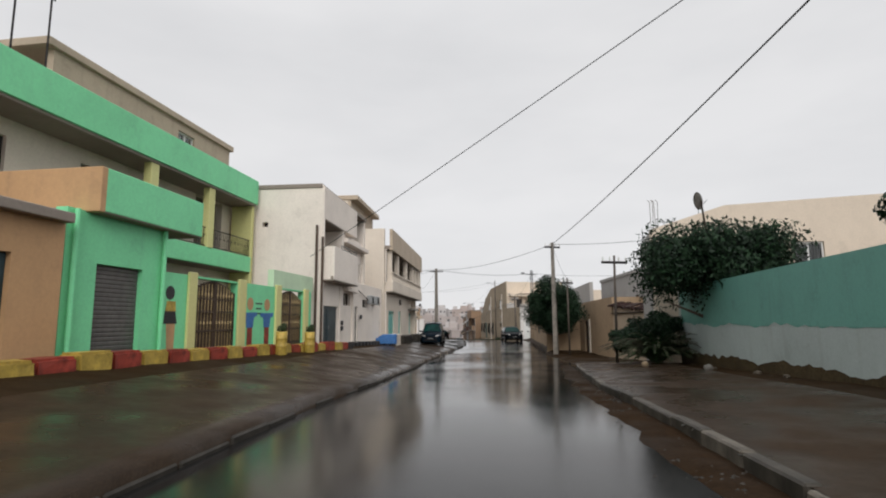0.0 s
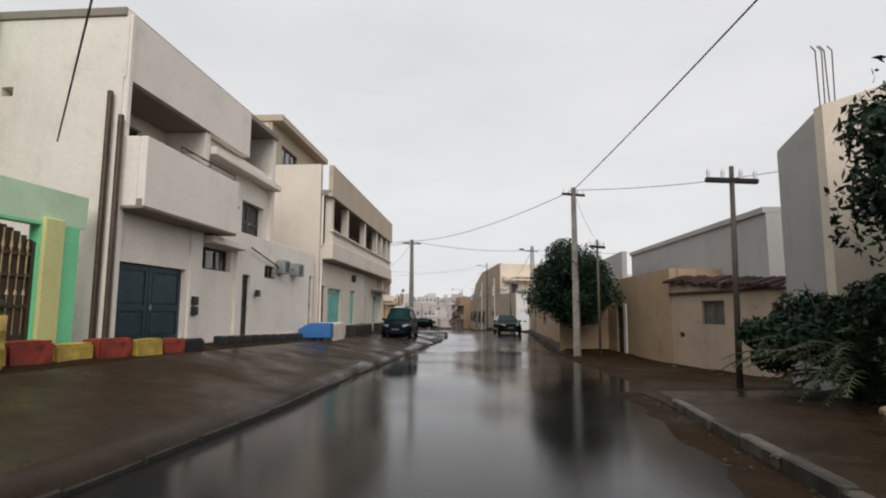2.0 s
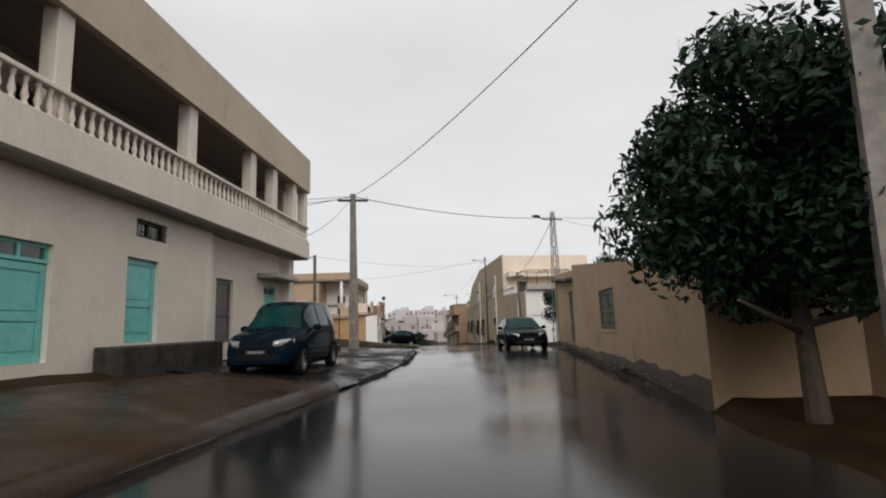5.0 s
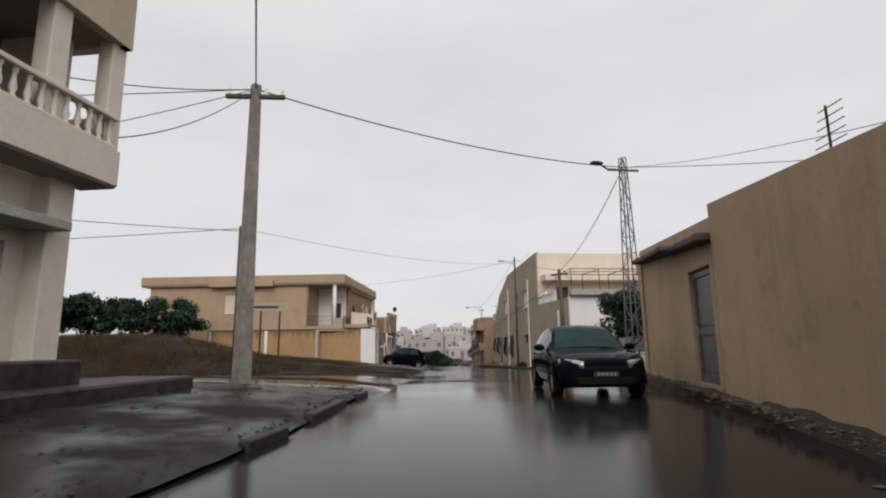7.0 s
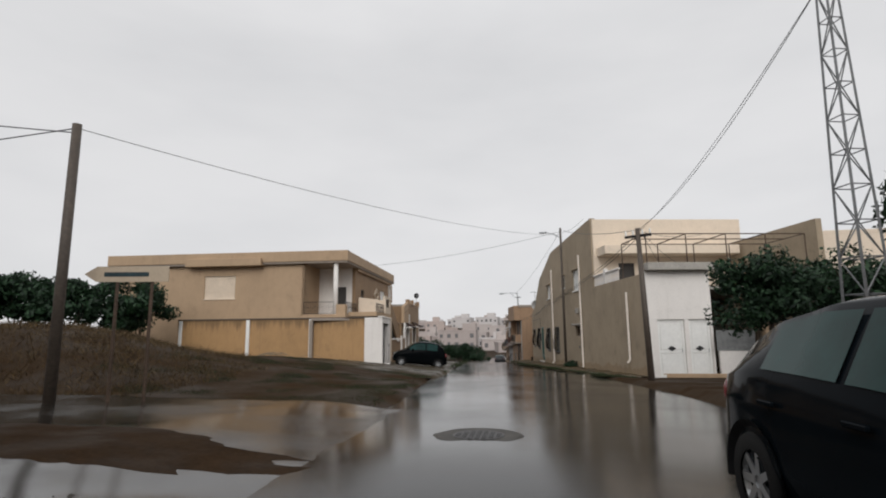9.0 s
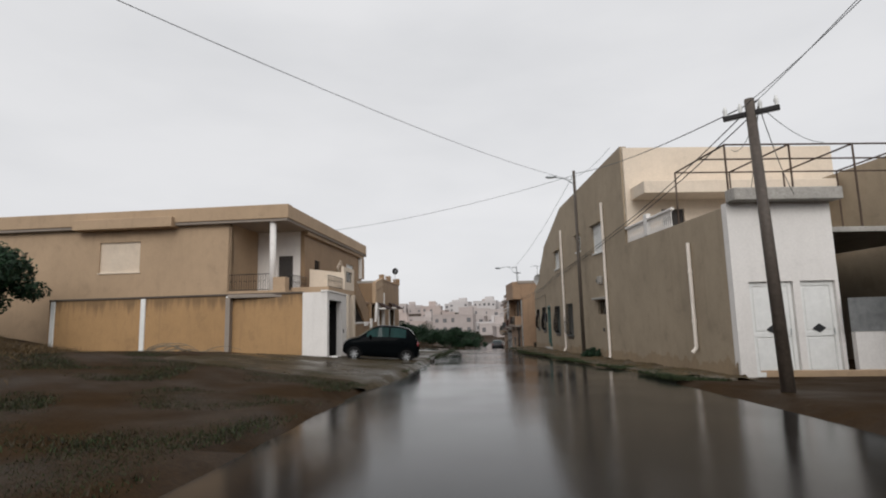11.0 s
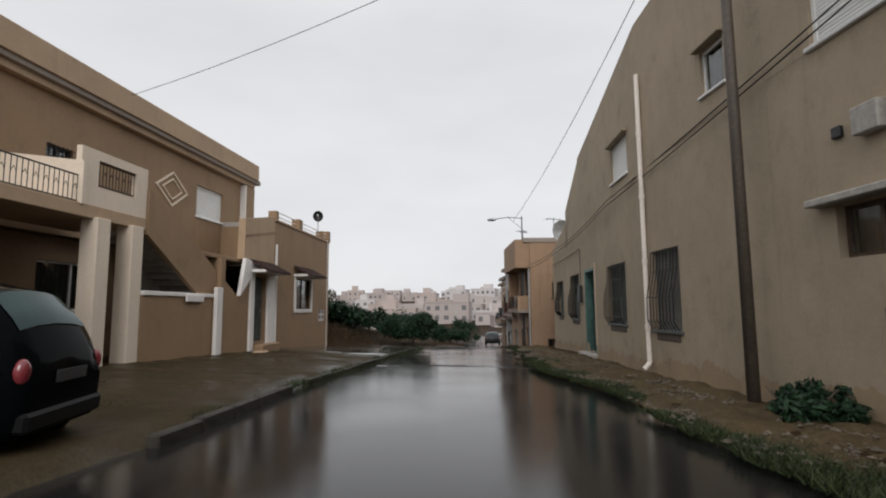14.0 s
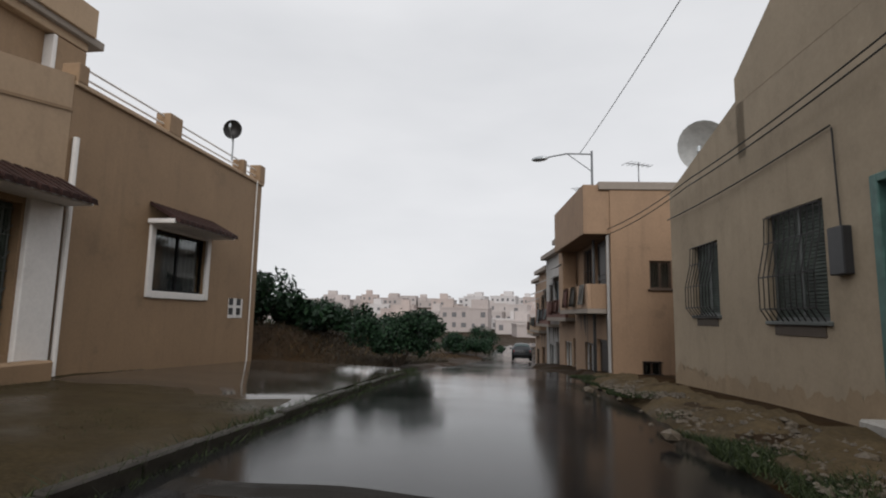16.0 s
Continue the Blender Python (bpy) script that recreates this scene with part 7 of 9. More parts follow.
def street_lamp(x, y, z0, z1):
    r = thing("street_lamp", pose(x, y, z0), "dark street-lamp pole fixed close to the grey facade", "street lamp")
    h = z1 - z0
    bm = bmesh.new()
    tube(bm, (0, 0, -0.2), (0, 0, h), 0.10, 0.075, 10)
    part("pole", bm, WOOD_POLE, r, smooth=True)
    bm = bmesh.new()
    tube(bm, (0, 0, h - 0.75), (-0.5, -0.15, h - 0.45), 0.03, n=8)
    tube(bm, (-0.5, -0.15, h - 0.45), (-1.0, -0.3, h - 0.38), 0.03, n=8)
    part("arm", bm, STEEL, r)
    bm = bmesh.new()
    bmesh.ops.create_uvsphere(bm, u_segments=14, v_segments=8, radius=0.5)
    for v in bm.verts:
        v.co = Vector((v.co.x * 0.62 - 1.25, v.co.y * 0.24 - 0.36, v.co.z * 0.17 + h - 0.36))
    part("lantern", bm, STEEL, r, "grey lantern head", True)
    return r


street_lamp(3.25, 91.4, -1.0, 8.95)


def bracket_lamp(x, y, z0, z1):
    r = thing("street_lamp", pose(x, y, z0, 0, 0, 20), "slim grey street lamp with long bracket before the terrace houses", "street lamp")
    h = z1 - z0
    bm = bmesh.new()
    tube(bm, (0, 0, -0.2), (0, 0, h), 0.06, 0.04, 8)
    part("pole", bm, MAST_STEEL, r, smooth=True)
    bm = bmesh.new()
    tube(bm, (0, 0, h - 0.12), (-0.7, 0.55, h + 0.02), 0.025, n=6)
    tube(bm, (-0.7, 0.55, h + 0.02), (-1.25, 0.98, h - 0.02), 0.025, n=6)
    tube(bm, (0, 0, h - 0.75), (-0.7, 0.55, h + 0.02), 0.016, n=5)
    part("bracket", bm, MAST_STEEL, r)
    bm = bmesh.new()
    bmesh.ops.create_uvsphere(bm, u_segments=14, v_segments=8, radius=0.5, matrix=Matrix.Translation((-1.5, 1.18, h - 0.04)) @ Matrix.Rotation(radians(-38), 4, "Z") @ Matrix.Diagonal((0.66, 0.26, 0.20, 1)))
    part("lantern", bm, STEEL, r, "grey lantern head", True)
    return r


bracket_lamp(-0.42, 114.3, -1.75, 6.0)


def lattice_mast():
    x, y = 6.05, 61.6
    zb = ground_at(x, y)
    r = thing("lattice_mast", pose(x, y, zb, 0, 0, 15), "galvanised steel lattice mast behind the brown house", "mast")
    h = 7.85 - zb
    legs = ((-1, -1), (1, -1), (1, 1), (-1, 1))

    def corner(k, t):
        w = 0.26 * (1 - t) + 0.09 * t
        return Vector((legs[k][0] * w, legs[k][1] * w, h * t))

    for k in range(4):
        bm = bmesh.new()
        tube(bm, corner(k, 0), corner(k, 1), 0.030, 0.024, 4)
        part("leg", bm, MAST_STEEL, r)
    n = 13
    bm = bmesh.new()
    for j in range(n):
        for k in range(4):
            a, b = (corner(k, j / n), corner((k + 1) % 4, (j + 1) / n)) if (j + k) % 2 else (corner((k + 1) % 4, j / n), corner(k, (j + 1) / n))
            tube(bm, a, b, 0.013, n=4, caps=False)
            tube(bm, corner(k, (j + 1) / n), corner((k + 1) % 4, (j + 1) / n), 0.011, n=4, caps=False)
    part("bracing", bm, MAST_STEEL, r, "zigzag lattice bracing")["kind"] = "stuff"
    part("crossarm", arm_box(-0.6, 0.6, -0.04, 0.04, h - 0.5, h - 0.42), MAST_STEEL, r)
    bm = bmesh.new()
    tube(bm, (-0.6, 0, h - 0.46), (-1.0, -0.2, h - 0.35), 0.03, n=6)
    bmesh.ops.create_uvsphere(bm, u_segments=10, v_segments=6, radius=0.14, matrix=Matrix.Translation((-1.15, -0.25, h - 0.33)) @ Matrix.Diagonal((1.9, 0.8, 0.6, 1)))
    part("lantern", bm, IRON, r, "dark lamp head on the mast")
    return r


lattice_mast()


def cable(a, b, sag, label, r=0.013, n=18):
    """One hanging wire: a swept thread from a to b."""
    a, b = Vector(a), Vector(b)
    pts = [a.lerp(b, k / n) - Vector((0, 0, sag * 4 * (k / n) * (1 - k / n))) for k in range(n + 1)]
    side = (b - a).cross(Vector((0, 0, 1))).normalized() * r
    up = Vector((0, 0, r))
    bm = bmesh.new()
    rings = [[bm.verts.new(p + o) for o in (side, up, -side, -up)] for p in pts]
    for p, q in zip(rings, rings[1:]):
        for k in range(4):
            bm.faces.new((p[k], p[(k + 1) % 4], q[(k + 1) % 4], q[k]))
    return tagged(part("cable", bm, CABLE), label, "cable", group="overhead cables")


PR, PL, PY = (4.33, 34.7, 7.05), (-4.43, 53.85, 7.35), (6.05, 61.6, 7.5)
cable((4.2, -4.0, 7.4), PR, 0.35, "black overhead cable along the street", 0.022)
cable(PR, PL, 0.5, "black overhead cable crossing the street", 0.016)
cable((11.0, 0.0, 10.5), (-7.25, 20.4, 4.68), 0.08, "thin overhead cable crossing to the white house", 0.013)
cable(PR, (13.5, 30.0, 7.2), 0.3, "thin overhead cable between pole and back house")
cable(PR, (5.0, 33.6, 4.7), 0.25, "thin slack cable between two poles", 0.010)
cable(PL, PY, 0.35, "black overhead cable between pole and mast", 0.018)
cable(PL, (-24.0, 50.0, 6.8), 0.3, "thin overhead cable leading away over the roofs")
cable(PL, (-24.0, 56.0, 6.6), 0.5, "thin overhead cable leading away over the roofs")
cable(PL, (-5.9, 50.9, 5.0), 0.3, "slack cable to the cream house balcony")
cable(PL, (-9.0, 49.8, 6.5), 0.3, "slack cable to the cream house roof")
cable(PY, (8.5, 49.0, 4.4), 0.25, "slack cable down to the brown house", 0.008)
cable(PY, (5.15, 73.35, 5.3), 0.35, "overhead cable from mast to wooden pole", 0.009)
cable(PY, (4.9, 73.3, 5.2), 0.55, "overhead cable from mast to wooden pole", 0.009)
cable(PY, (22.0, 58.0, 7.3), 0.4, "overhead cable leading away from the mast")
cable((-8.25, 61.23, 5.6), (-46.0, 66.0, 6.6), 0.25, "thin overhead cable over the grass bank", 0.014)
cable((-8.25, 61.23, 5.6), (3.25, 91.3, 8.4), 0.55, "thin overhead cable crossing the street", 0.008)
cable((-8.25, 61.23, 5.5), (-24.0, 52.0, 6.2), 0.3, "thin overhead cable over the roofs", 0.012)
EA = radians(11.5)


def on_facade(u, z, out=0.15):
    """A place on the grey house's front, u metres along it, past its bend too."""
    x, y, t = 6.24 - min(u, 17.8) * math.sin(EA), 78.6 + min(u, 17.8) * math.cos(EA), EA
    if u > 17.8:
        t = EA - radians(4.76)
        x, y = x - (u - 17.8) * math.sin(t), y + (u - 17.8) * math.cos(t)
    return (x - out * math.cos(t), y - out * math.sin(t), z)


for dz, o in ((0.0, 0.16), (-0.18, 0.22)):
    cable((5.15, 73.35, 5.3 + dz), on_facade(8.0, 4.85 + dz, o), 0.12, "black cable strung to the grey facade", 0.016)
    cable(on_facade(8.0, 4.85 + dz, o), on_facade(20.5, 3.72 + dz, o), 0.08, "black cable strung along the grey facade", 0.016)
    cable(on_facade(20.5, 3.72 + dz, o), on_facade(29.6, 3.25 + dz, o), 0.14, "black cable strung along the grey facade", 0.016)
    cable(on_facade(29.6, 3.25 + dz, o), (-0.35, 114.0, 3.0 + dz), 0.15, "black cable strung on to the terrace houses", 0.014)
cable(on_facade(25.0, 2.78, 0.05), on_facade(31.4, 2.62, 0.08), 0.06, "black service cable to the meter cabinet", 0.016)
for a, b, c in ((1.0, 4.55, 0.1), (2.3, 4.4, 0.25), (3.2, 6.1, 0.2), (0.6, 6.05, 0.35)):
    cable((5.15, 73.35, 5.2), (6.24 + a, 79.4, b), c, "slack service cable to the grey house", 0.009)
cable((3.25, 91.4, 8.7), (-13.2, 97.0, 7.3), 0.35, "thin overhead cable crossing the street", 0.011)
cable((3.25, 91.4, 8.8), (-0.9, 113.3, 5.6), 0.5, "thin overhead cable to the terrace roofs", 0.012)
cable((3.25, 91.4, 8.8), (5.15, 73.35, 5.3), 0.25, "overhead cable from pole to street lamp", 0.014)
cable((3.25, 91.4, 8.6), (4.3, 85.9, 8.4), 0.2, "slack cable to the roof edge", 0.010)


def aerial(x, y, z, turn, label="bare television aerial on a roof"):
    r = thing("television_aerial", pose(x, y, z, 0, 0, turn), label, "aerial", group="television aerials")
    bm = bmesh.new()
    tube(bm, (0, 0, -0.1), (0, 0, 1.9), 0.022, 0.018, 6)
    part("mast", bm, IRON, r)
    bm = bmesh.new()
    tube(bm, (-0.6, 0, 1.8), (0.6, 0, 1.8), 0.015, n=5)
    for k in range(6):
        tube(bm, (-0.55 + k * 0.22, -0.35 + k * 0.03, 1.8), (-0.55 + k * 0.22, 0.35 - k * 0.03, 1.8), 0.010, n=4)
    part("elements", bm, IRON, r)
    return r


aerial(1.6, 117.0, 4.4, 30)
aerial(6.5, 100.0, 6.6, 45)
aerial(-0.4, 119.5, 4.0, 70)


# ---------------------------------------------------------------- cars
def wheel(parent, x, y, r, w, side):
    bm = bmesh.new()
    prof = ((r * 0.62, -w / 2), (r * 0.94, -w / 2), (r, -w / 2 + 0.03), (r, w / 2 - 0.03), (r * 0.94, w / 2), (r * 0.62, w / 2))
    n = 24
    rings = [[bm.verts.new((x + q * math.cos(k * math.tau / n), y + d, r + q * math.sin(k * math.tau / n))) for k in range(n)] for q, d in prof]
    for p, q in zip(rings, rings[1:]):
        for k in range(n):
            bm.faces.new((p[k], p[(k + 1) % n], q[(k + 1) % n], q[k])).smooth = True
    hub = part("wheel", bm, RUBBER, parent, "black tyre on alloy rim")
    bm = bmesh.new()
    yo = y + side * (w / 2 - 0.03)
    tube(bm, (x, yo - side * 0.02, r), (x, yo, r), r * 0.16, n=12)
    for k in range(7):
        a = k * math.tau / 7
        c, s = math.cos(a), math.sin(a)
        t = Vector((-s, 0, c)) * 0.028
        p0, p1 = Vector((x, yo - side * 0.01, r)) + Vector((c, 0, s)) * r * 0.12, Vector((x, yo, r)) + Vector((c, 0, s)) * r * 0.60
        d = Vector((0, side * 0.02, 0))
        hexa(bm, [p0 - t, p0 + t, p1 + t * 0.8, p1 - t * 0.8, p0 - t + d, p0 + t + d, p1 + t * 0.8 + d, p1 - t * 0.8 + d])
    ring0 = [bm.verts.new((x + r * 0.56 * math.cos(k * math.tau / n), yo - side * 0.02, r + r * 0.56 * math.sin(k * math.tau / n))) for k in range(n)]
    ring1 = [bm.verts.new((x + r * 0.64 * math.cos(k * math.tau / n), yo + side * 0.012, r + r * 0.64 * math.sin(k * math.tau / n))) for k in range(n)]
    for k in range(n):
        bm.faces.new((ring0[k], ring0[(k + 1) % n], ring1[(k + 1) % n], ring1[k]))
    part("rim", bm, ALLOY, hub, "spoked alloy rim")
    bm = bmesh.new()
    tube(bm, (x, y - side * (w / 2 + 0.02), r), (x, y + side * (w / 2 - 0.09), r), r * 0.63, n=18)
    part("brake", bm, TRIM, hub)


def car(label, m, paint, length, width, top, belt, glass, axles, wheel_r, screens, lamp_z, name="car", tail=True):
    """A car from its side line. x runs from the nose (0) to the tail; top and belt: (x, z) lines; glass: side-window spans;
    screens: the spans of windscreen and rear window."""
    r = thing(name, m, label, "car")
    n = 44
    xs = [length * k / n for k in range(n + 1)]
    xs = sorted(set(round(v, 4) for v in xs + [p for s in (*glass, *screens) for p in s]))
    hw = width / 2

    def section(x):
        zt = float(np.interp(x, [p[0] for p in top], [p[1] for p in top]))
        zb = float(np.interp(x, [p[0] for p in belt], [p[1] for p in belt]))
        e = abs(x - length / 2) / (length / 2)
        w = hw * (1 - 0.16 * e ** 5 - 0.10 * e ** 20)
        low = 0.20 + 0.12 * e ** 8
        cab = min(1.0, max(0.0, (zt - zb) / 0.45))
        wt = w * (0.90 - 0.20 * cab)
        return [(0, low), (w * 0.86, low), (w * 0.97, low + 0.10), (w, low + 0.26), (w * 0.985, (low + 0.26) * 0.4 + zb * 0.6), (w * 0.955, zb), (wt, max(zb + 0.005, zt - 0.05)), (wt * 0.72, max(zb + 0.01, zt - 0.008)), (0, max(zb + 0.012, zt + 0.012))]

    rows = [section(x) for x in xs]
    bm = bmesh.new()
    grid = []
    for x, row in zip(xs, rows):
        ring = [bm.verts.new((x, y, z)) for y, z in row] + [bm.verts.new((x, -y, z)) for y, z in row[-2:0:-1]]
        grid.append(ring)
    m_ = len(grid[0])
    for p, q in zip(grid, grid[1:]):
        for k in range(m_):
            bm.faces.new((p[k], p[(k + 1) % m_], q[(k + 1) % m_], q[k])).smooth = True
    bm.faces.new(grid[0])
    bm.faces.new(grid[-1][::-1])
    part("body", bm, paint, r)

    def patch(pname, lab, span, rows_k, inset, sides, mat=DARK_GLASS):
        idx = [i for i, x in enumerate(xs) if span[0] - 1e-6 <= x <= span[1] + 1e-6]
        for sd in sides:
            bm2 = bmesh.new()
            g = []
            for i in idx:
                line = []
                for j in rows_k:
                    y, z = rows[i][j]
                    line.append([xs[i], y * sd, z])
                g.append(line)
            g = np.array(g)
            if inset:
                t = np.linspace(0, 1, len(rows_k)) * (1 - 2 * inset) + inset
                base = np.linspace(0, 1, len(rows_k))
                g = np.stack([np.stack([np.interp(t, base, row_[:, c]) for c in range(3)], 1) for row_ in g])
            c0 = np.array([(length / 2), 0, 0.55])
            d = g - c0
            d[..., 0] *= 0.25
            d /= np.linalg.norm(d, axis=2, keepdims=True)
            g = g + d * 0.012
            vv = [[bm2.verts.new(p) for p in line] for line in g]
            for p, q in zip(vv, vv[1:]):
                for k in range(len(p) - 1):
                    bm2.faces.new((p[k], p[k + 1], q[k + 1], q[k])).smooth = True
            part(pname, bm2, mat, r, lab)

    for s in glass:
        patch("side_window", "dark side window", s, (5, 6), 0.10, (1, -1))
    for k, s in enumerate(screens):
        idx = [i for i, x in enumerate(xs) if s[0] - 1e-6 <= x <= s[1] + 1e-6]
        bm2 = bmesh.new()
        vv = []
        for i in idx:
            row = rows[i]
            line = []
            for f_ in (-0.93, -0.5, 0.0, 0.5, 0.93):
                y = row[6][0] * f_
                z = float(np.interp(abs(y), [0, row[7][0], row[6][0]], [row[8][1], row[7][1], row[6][1]])) + 0.012
                line.append(bm2.verts.new((xs[i] + (-0.01 if k == 0 else 0.01), y, z)))
            vv.append(line)
        for p, q in zip(vv, vv[1:]):
            for j in range(4):
                bm2.faces.new((p[j], p[j + 1], q[j + 1], q[j])).smooth = True
        part("windscreen" if k == 0 else "rear_window", bm2, SCREEN_GLASS if k == 0 else DARK_GLASS, r, "tinted windscreen" if k == 0 else "dark rear window")
    for ax in axles:
        for sd in (1, -1):
            wheel(r, ax, sd * (hw - 0.10), wheel_r, 0.20, sd)
            bm = bmesh.new()
            for k in range(13):
                a0, a1 = math.pi * (k - 0.5) / 12, math.pi * (k + 0.5) / 12
                q = [(ax + rr2 * math.cos(a), sd * (hw + off), wheel_r + rr2 * math.sin(a)) for rr2, a, off in ((wheel_r + 0.02, a0, -0.03), (wheel_r + 0.02, a1, -0.03), (wheel_r + 0.075, a1, 0.008), (wheel_r + 0.075, a0, 0.008))]
                bm.faces.new([bm.verts.new(p) for p in q])
            part("wheel_arch", bm, TRIM, r)
    for sd in (1, -1):
        bm = bmesh.new()
        rows_l = []
        for k in range(7):
            t = k / 6
            hx_, hy_, hz_, hh_ = 0.005 + 0.34 * t ** 2.2, sd * hw * (0.46 + 0.46 * t), lamp_z + 0.045 * t, 0.050 + 0.030 * math.sin(math.pi * (0.25 + 0.6 * t))
            rows_l.append([bm.verts.new((hx_ + dx_, hy_, hz_ + q * hh_)) for dx_, q in ((0.05, -1.0), (-0.012, -0.8), (-0.022, 0.0), (0.0, 0.8), (0.06, 1.0))])
        for p, q in zip(rows_l, rows_l[1:]):
            for j in range(4):
                bm.faces.new((p[j], p[j + 1], q[j + 1], q[j])).smooth = True
        part("headlight", bm, LAMP_GLASS, r, "clear glass headlight")
        bm = bmesh.new()
        bmesh.ops.create_uvsphere(bm, u_segments=12, v_segments=8, radius=1.0, matrix=Matrix.Translation((length - 0.10, sd * (hw * 0.76), lamp_z + 0.14)) @ Matrix.Diagonal((0.075, 0.075, 0.12, 1)))
        part("tail_light", bm, TAIL_RED, r, "red tail light", True)
        bm = bmesh.new()
        mx = screens[0][0] + 0.45
        bmesh.ops.create_uvsphere(bm, u_segments=10, v_segments=8, radius=1.0, matrix=Matrix.Translation((mx, sd * (hw + 0.09), float(np.interp(mx, [p[0] for p in belt], [p[1] for p in belt])) + 0.06)) @ Matrix.Diagonal((0.07, 0.12, 0.075, 1)))
        part("mirror", bm, paint, r, smooth=True)
        for hx in (glass[0][0] + 0.75, glass[-1][1] - 0.15)[: 2 if len(glass) > 1 else 1]:
            bm = boxes((hx - 0.09, hx + 0.09, sd * hw - 0.012, sd * hw + 0.014, belt[len(belt) // 2][1] - 0.14, belt[len(belt) // 2][1] - 0.11), bevel=0.006)
            part("door_handle", bm, paint, r)
    part("grille", boxes((-0.005, 0.05, -hw * 0.42, hw * 0.42, lamp_z - 0.10, lamp_z - 0.02), (-0.012, 0.05, -hw * 0.6, hw * 0.6, lamp_z - 0.36, lamp_z - 0.22), bevel=0.012), TRIM, r, "black front grille")
    bm = bmesh.new()
    box(bm, -0.03, -0.018, -0.23, 0.23, lamp_z - 0.21, lamp_z - 0.12)
    pl = part("number_plate", bm, PLATE, r, "black number plate with pale bars")
    bm = bmesh.new()
    for k in range(5):
        box(bm, -0.034, -0.03, -0.18 + k * 0.075, -0.13 + k * 0.075, lamp_z - 0.19, lamp_z - 0.14)
    part("plate_bars", bm, PLATE_BAR, pl)
    bm = bmesh.new()
    box(bm, length + 0.002, length + 0.016, -0.26, 0.26, lamp_z + 0.02, lamp_z + 0.13)
    part("number_plate", bm, PLATE, r)
    part("bumper", boxes((length - 0.12, length + 0.03, -hw * 0.8, hw * 0.8, 0.34, 0.52), bevel=0.03), TRIM, r)
    return r


def facing(x, y, z, nose_x, nose_y, tilt=0.0):
    """The pose of a car whose nose stands at x, y and that points the way nose_x, nose_y."""
    a = math.degrees(math.atan2(-nose_y, -nose_x))
    return pose(x, y, z, 0, tilt, a)


HB_TOP = ((0, 0.70), (0.10, 0.77), (0.5, 0.86), (1.15, 0.94), (1.25, 0.97), (1.95, 1.38), (2.3, 1.455), (2.9, 1.45), (3.4, 1.37), (3.75, 1.22), (4.02, 1.02), (4.16, 0.96), (4.25, 0.82))
HB_BELT = ((0, 0.66), (0.10, 0.73), (0.5, 0.82), (1.2, 0.90), (2.5, 0.95), (3.6, 0.99), (4.12, 0.93), (4.25, 0.78))
car("dark blue-black hatchback parked facing up the street on wet asphalt", facing(3.2, 52.62, 0.115, 0.06, -1), CAR_BLACK, 4.25, 1.78, HB_TOP, HB_BELT, ((1.62, 2.5), (2.57, 3.35)), (0.85, 3.45), 0.31, ((1.25, 1.95), (3.42, 4.0)), 0.66)
VAN_TOP = ((0, 0.66), (0.12, 0.82), (0.5, 0.98), (0.95, 1.06), (1.05, 1.10), (1.55, 1.64), (1.8, 1.76), (2.5, 1.81), (3.6, 1.80), (3.9, 1.72), (4.02, 1.2), (4.05, 0.9))
VAN_BELT = ((0, 0.62), (0.12, 0.78), (0.5, 0.93), (1.0, 1.02), (2.0, 1.06), (3.6, 1.08), (3.95, 1.08), (4.05, 0.86))
car("dark blue passenger van parked beside the cream house", facing(-4.15, 41.7, 0.27, -0.03, -1), CAR_BLUE, 4.05, 1.68, VAN_TOP, VAN_BELT, ((1.35, 2.15), (2.25, 3.05), (3.15, 3.75)), (0.78, 3.38), 0.31, ((1.06, 1.55), (3.88, 4.0)), 0.74, name="van")
MINI_TOP = ((0, 0.62), (0.06, 0.80), (0.28, 0.94), (0.60, 1.04), (0.70, 1.08), (1.25, 1.48), (1.6, 1.60), (2.3, 1.62), (2.85, 1.54), (3.12, 1.30), (3.30, 1.02), (3.38, 0.80))
MINI_BELT = ((0, 0.58), (0.06, 0.76), (0.28, 0.90), (0.7, 1.01), (1.8, 1.04), (2.8, 1.06), (3.2, 1.0), (3.38, 0.76))
hx, hy = -0.956, -0.292
car("small black hatchback standing half inside the white gateway", facing(-6.56 + hx * 1.42, 86.29 + hy * 1.42, -0.53, hx, hy, 5.5), CAR_FIAT, 3.38, 1.63, MINI_TOP, MINI_BELT, ((0.98, 1.95), (2.02, 2.72)), (0.50, 2.80), 0.30, ((0.70, 1.25), (2.86, 3.16)), 0.72)
HATCH_TOP = ((0, 0.60), (0.12, 0.74), (0.45, 0.85), (1.05, 0.95), (1.7, 1.36), (2.1, 1.45), (3.0, 1.42), (3.6, 1.22), (3.85, 0.98), (3.95, 0.8))
HATCH_BELT = ((0, 0.56), (0.12, 0.70), (0.45, 0.81), (1.1, 0.92), (2.4, 0.97), (3.6, 1.0), (3.85, 0.92), (3.95, 0.76))
car("dark grey hatchback parked by the terrace houses", facing(-4.25, 144.6, float(along(ROAD_Z, 142.5)) + 0.0, -0.06, 1, -2.5), CAR_GREY, 3.95, 1.68, HATCH_TOP, HATCH_BELT, ((1.35, 2.15), (2.22, 3.1)), (0.75, 3.2), 0.30, ((1.05, 1.68), (3.1, 3.62)), 0.64)


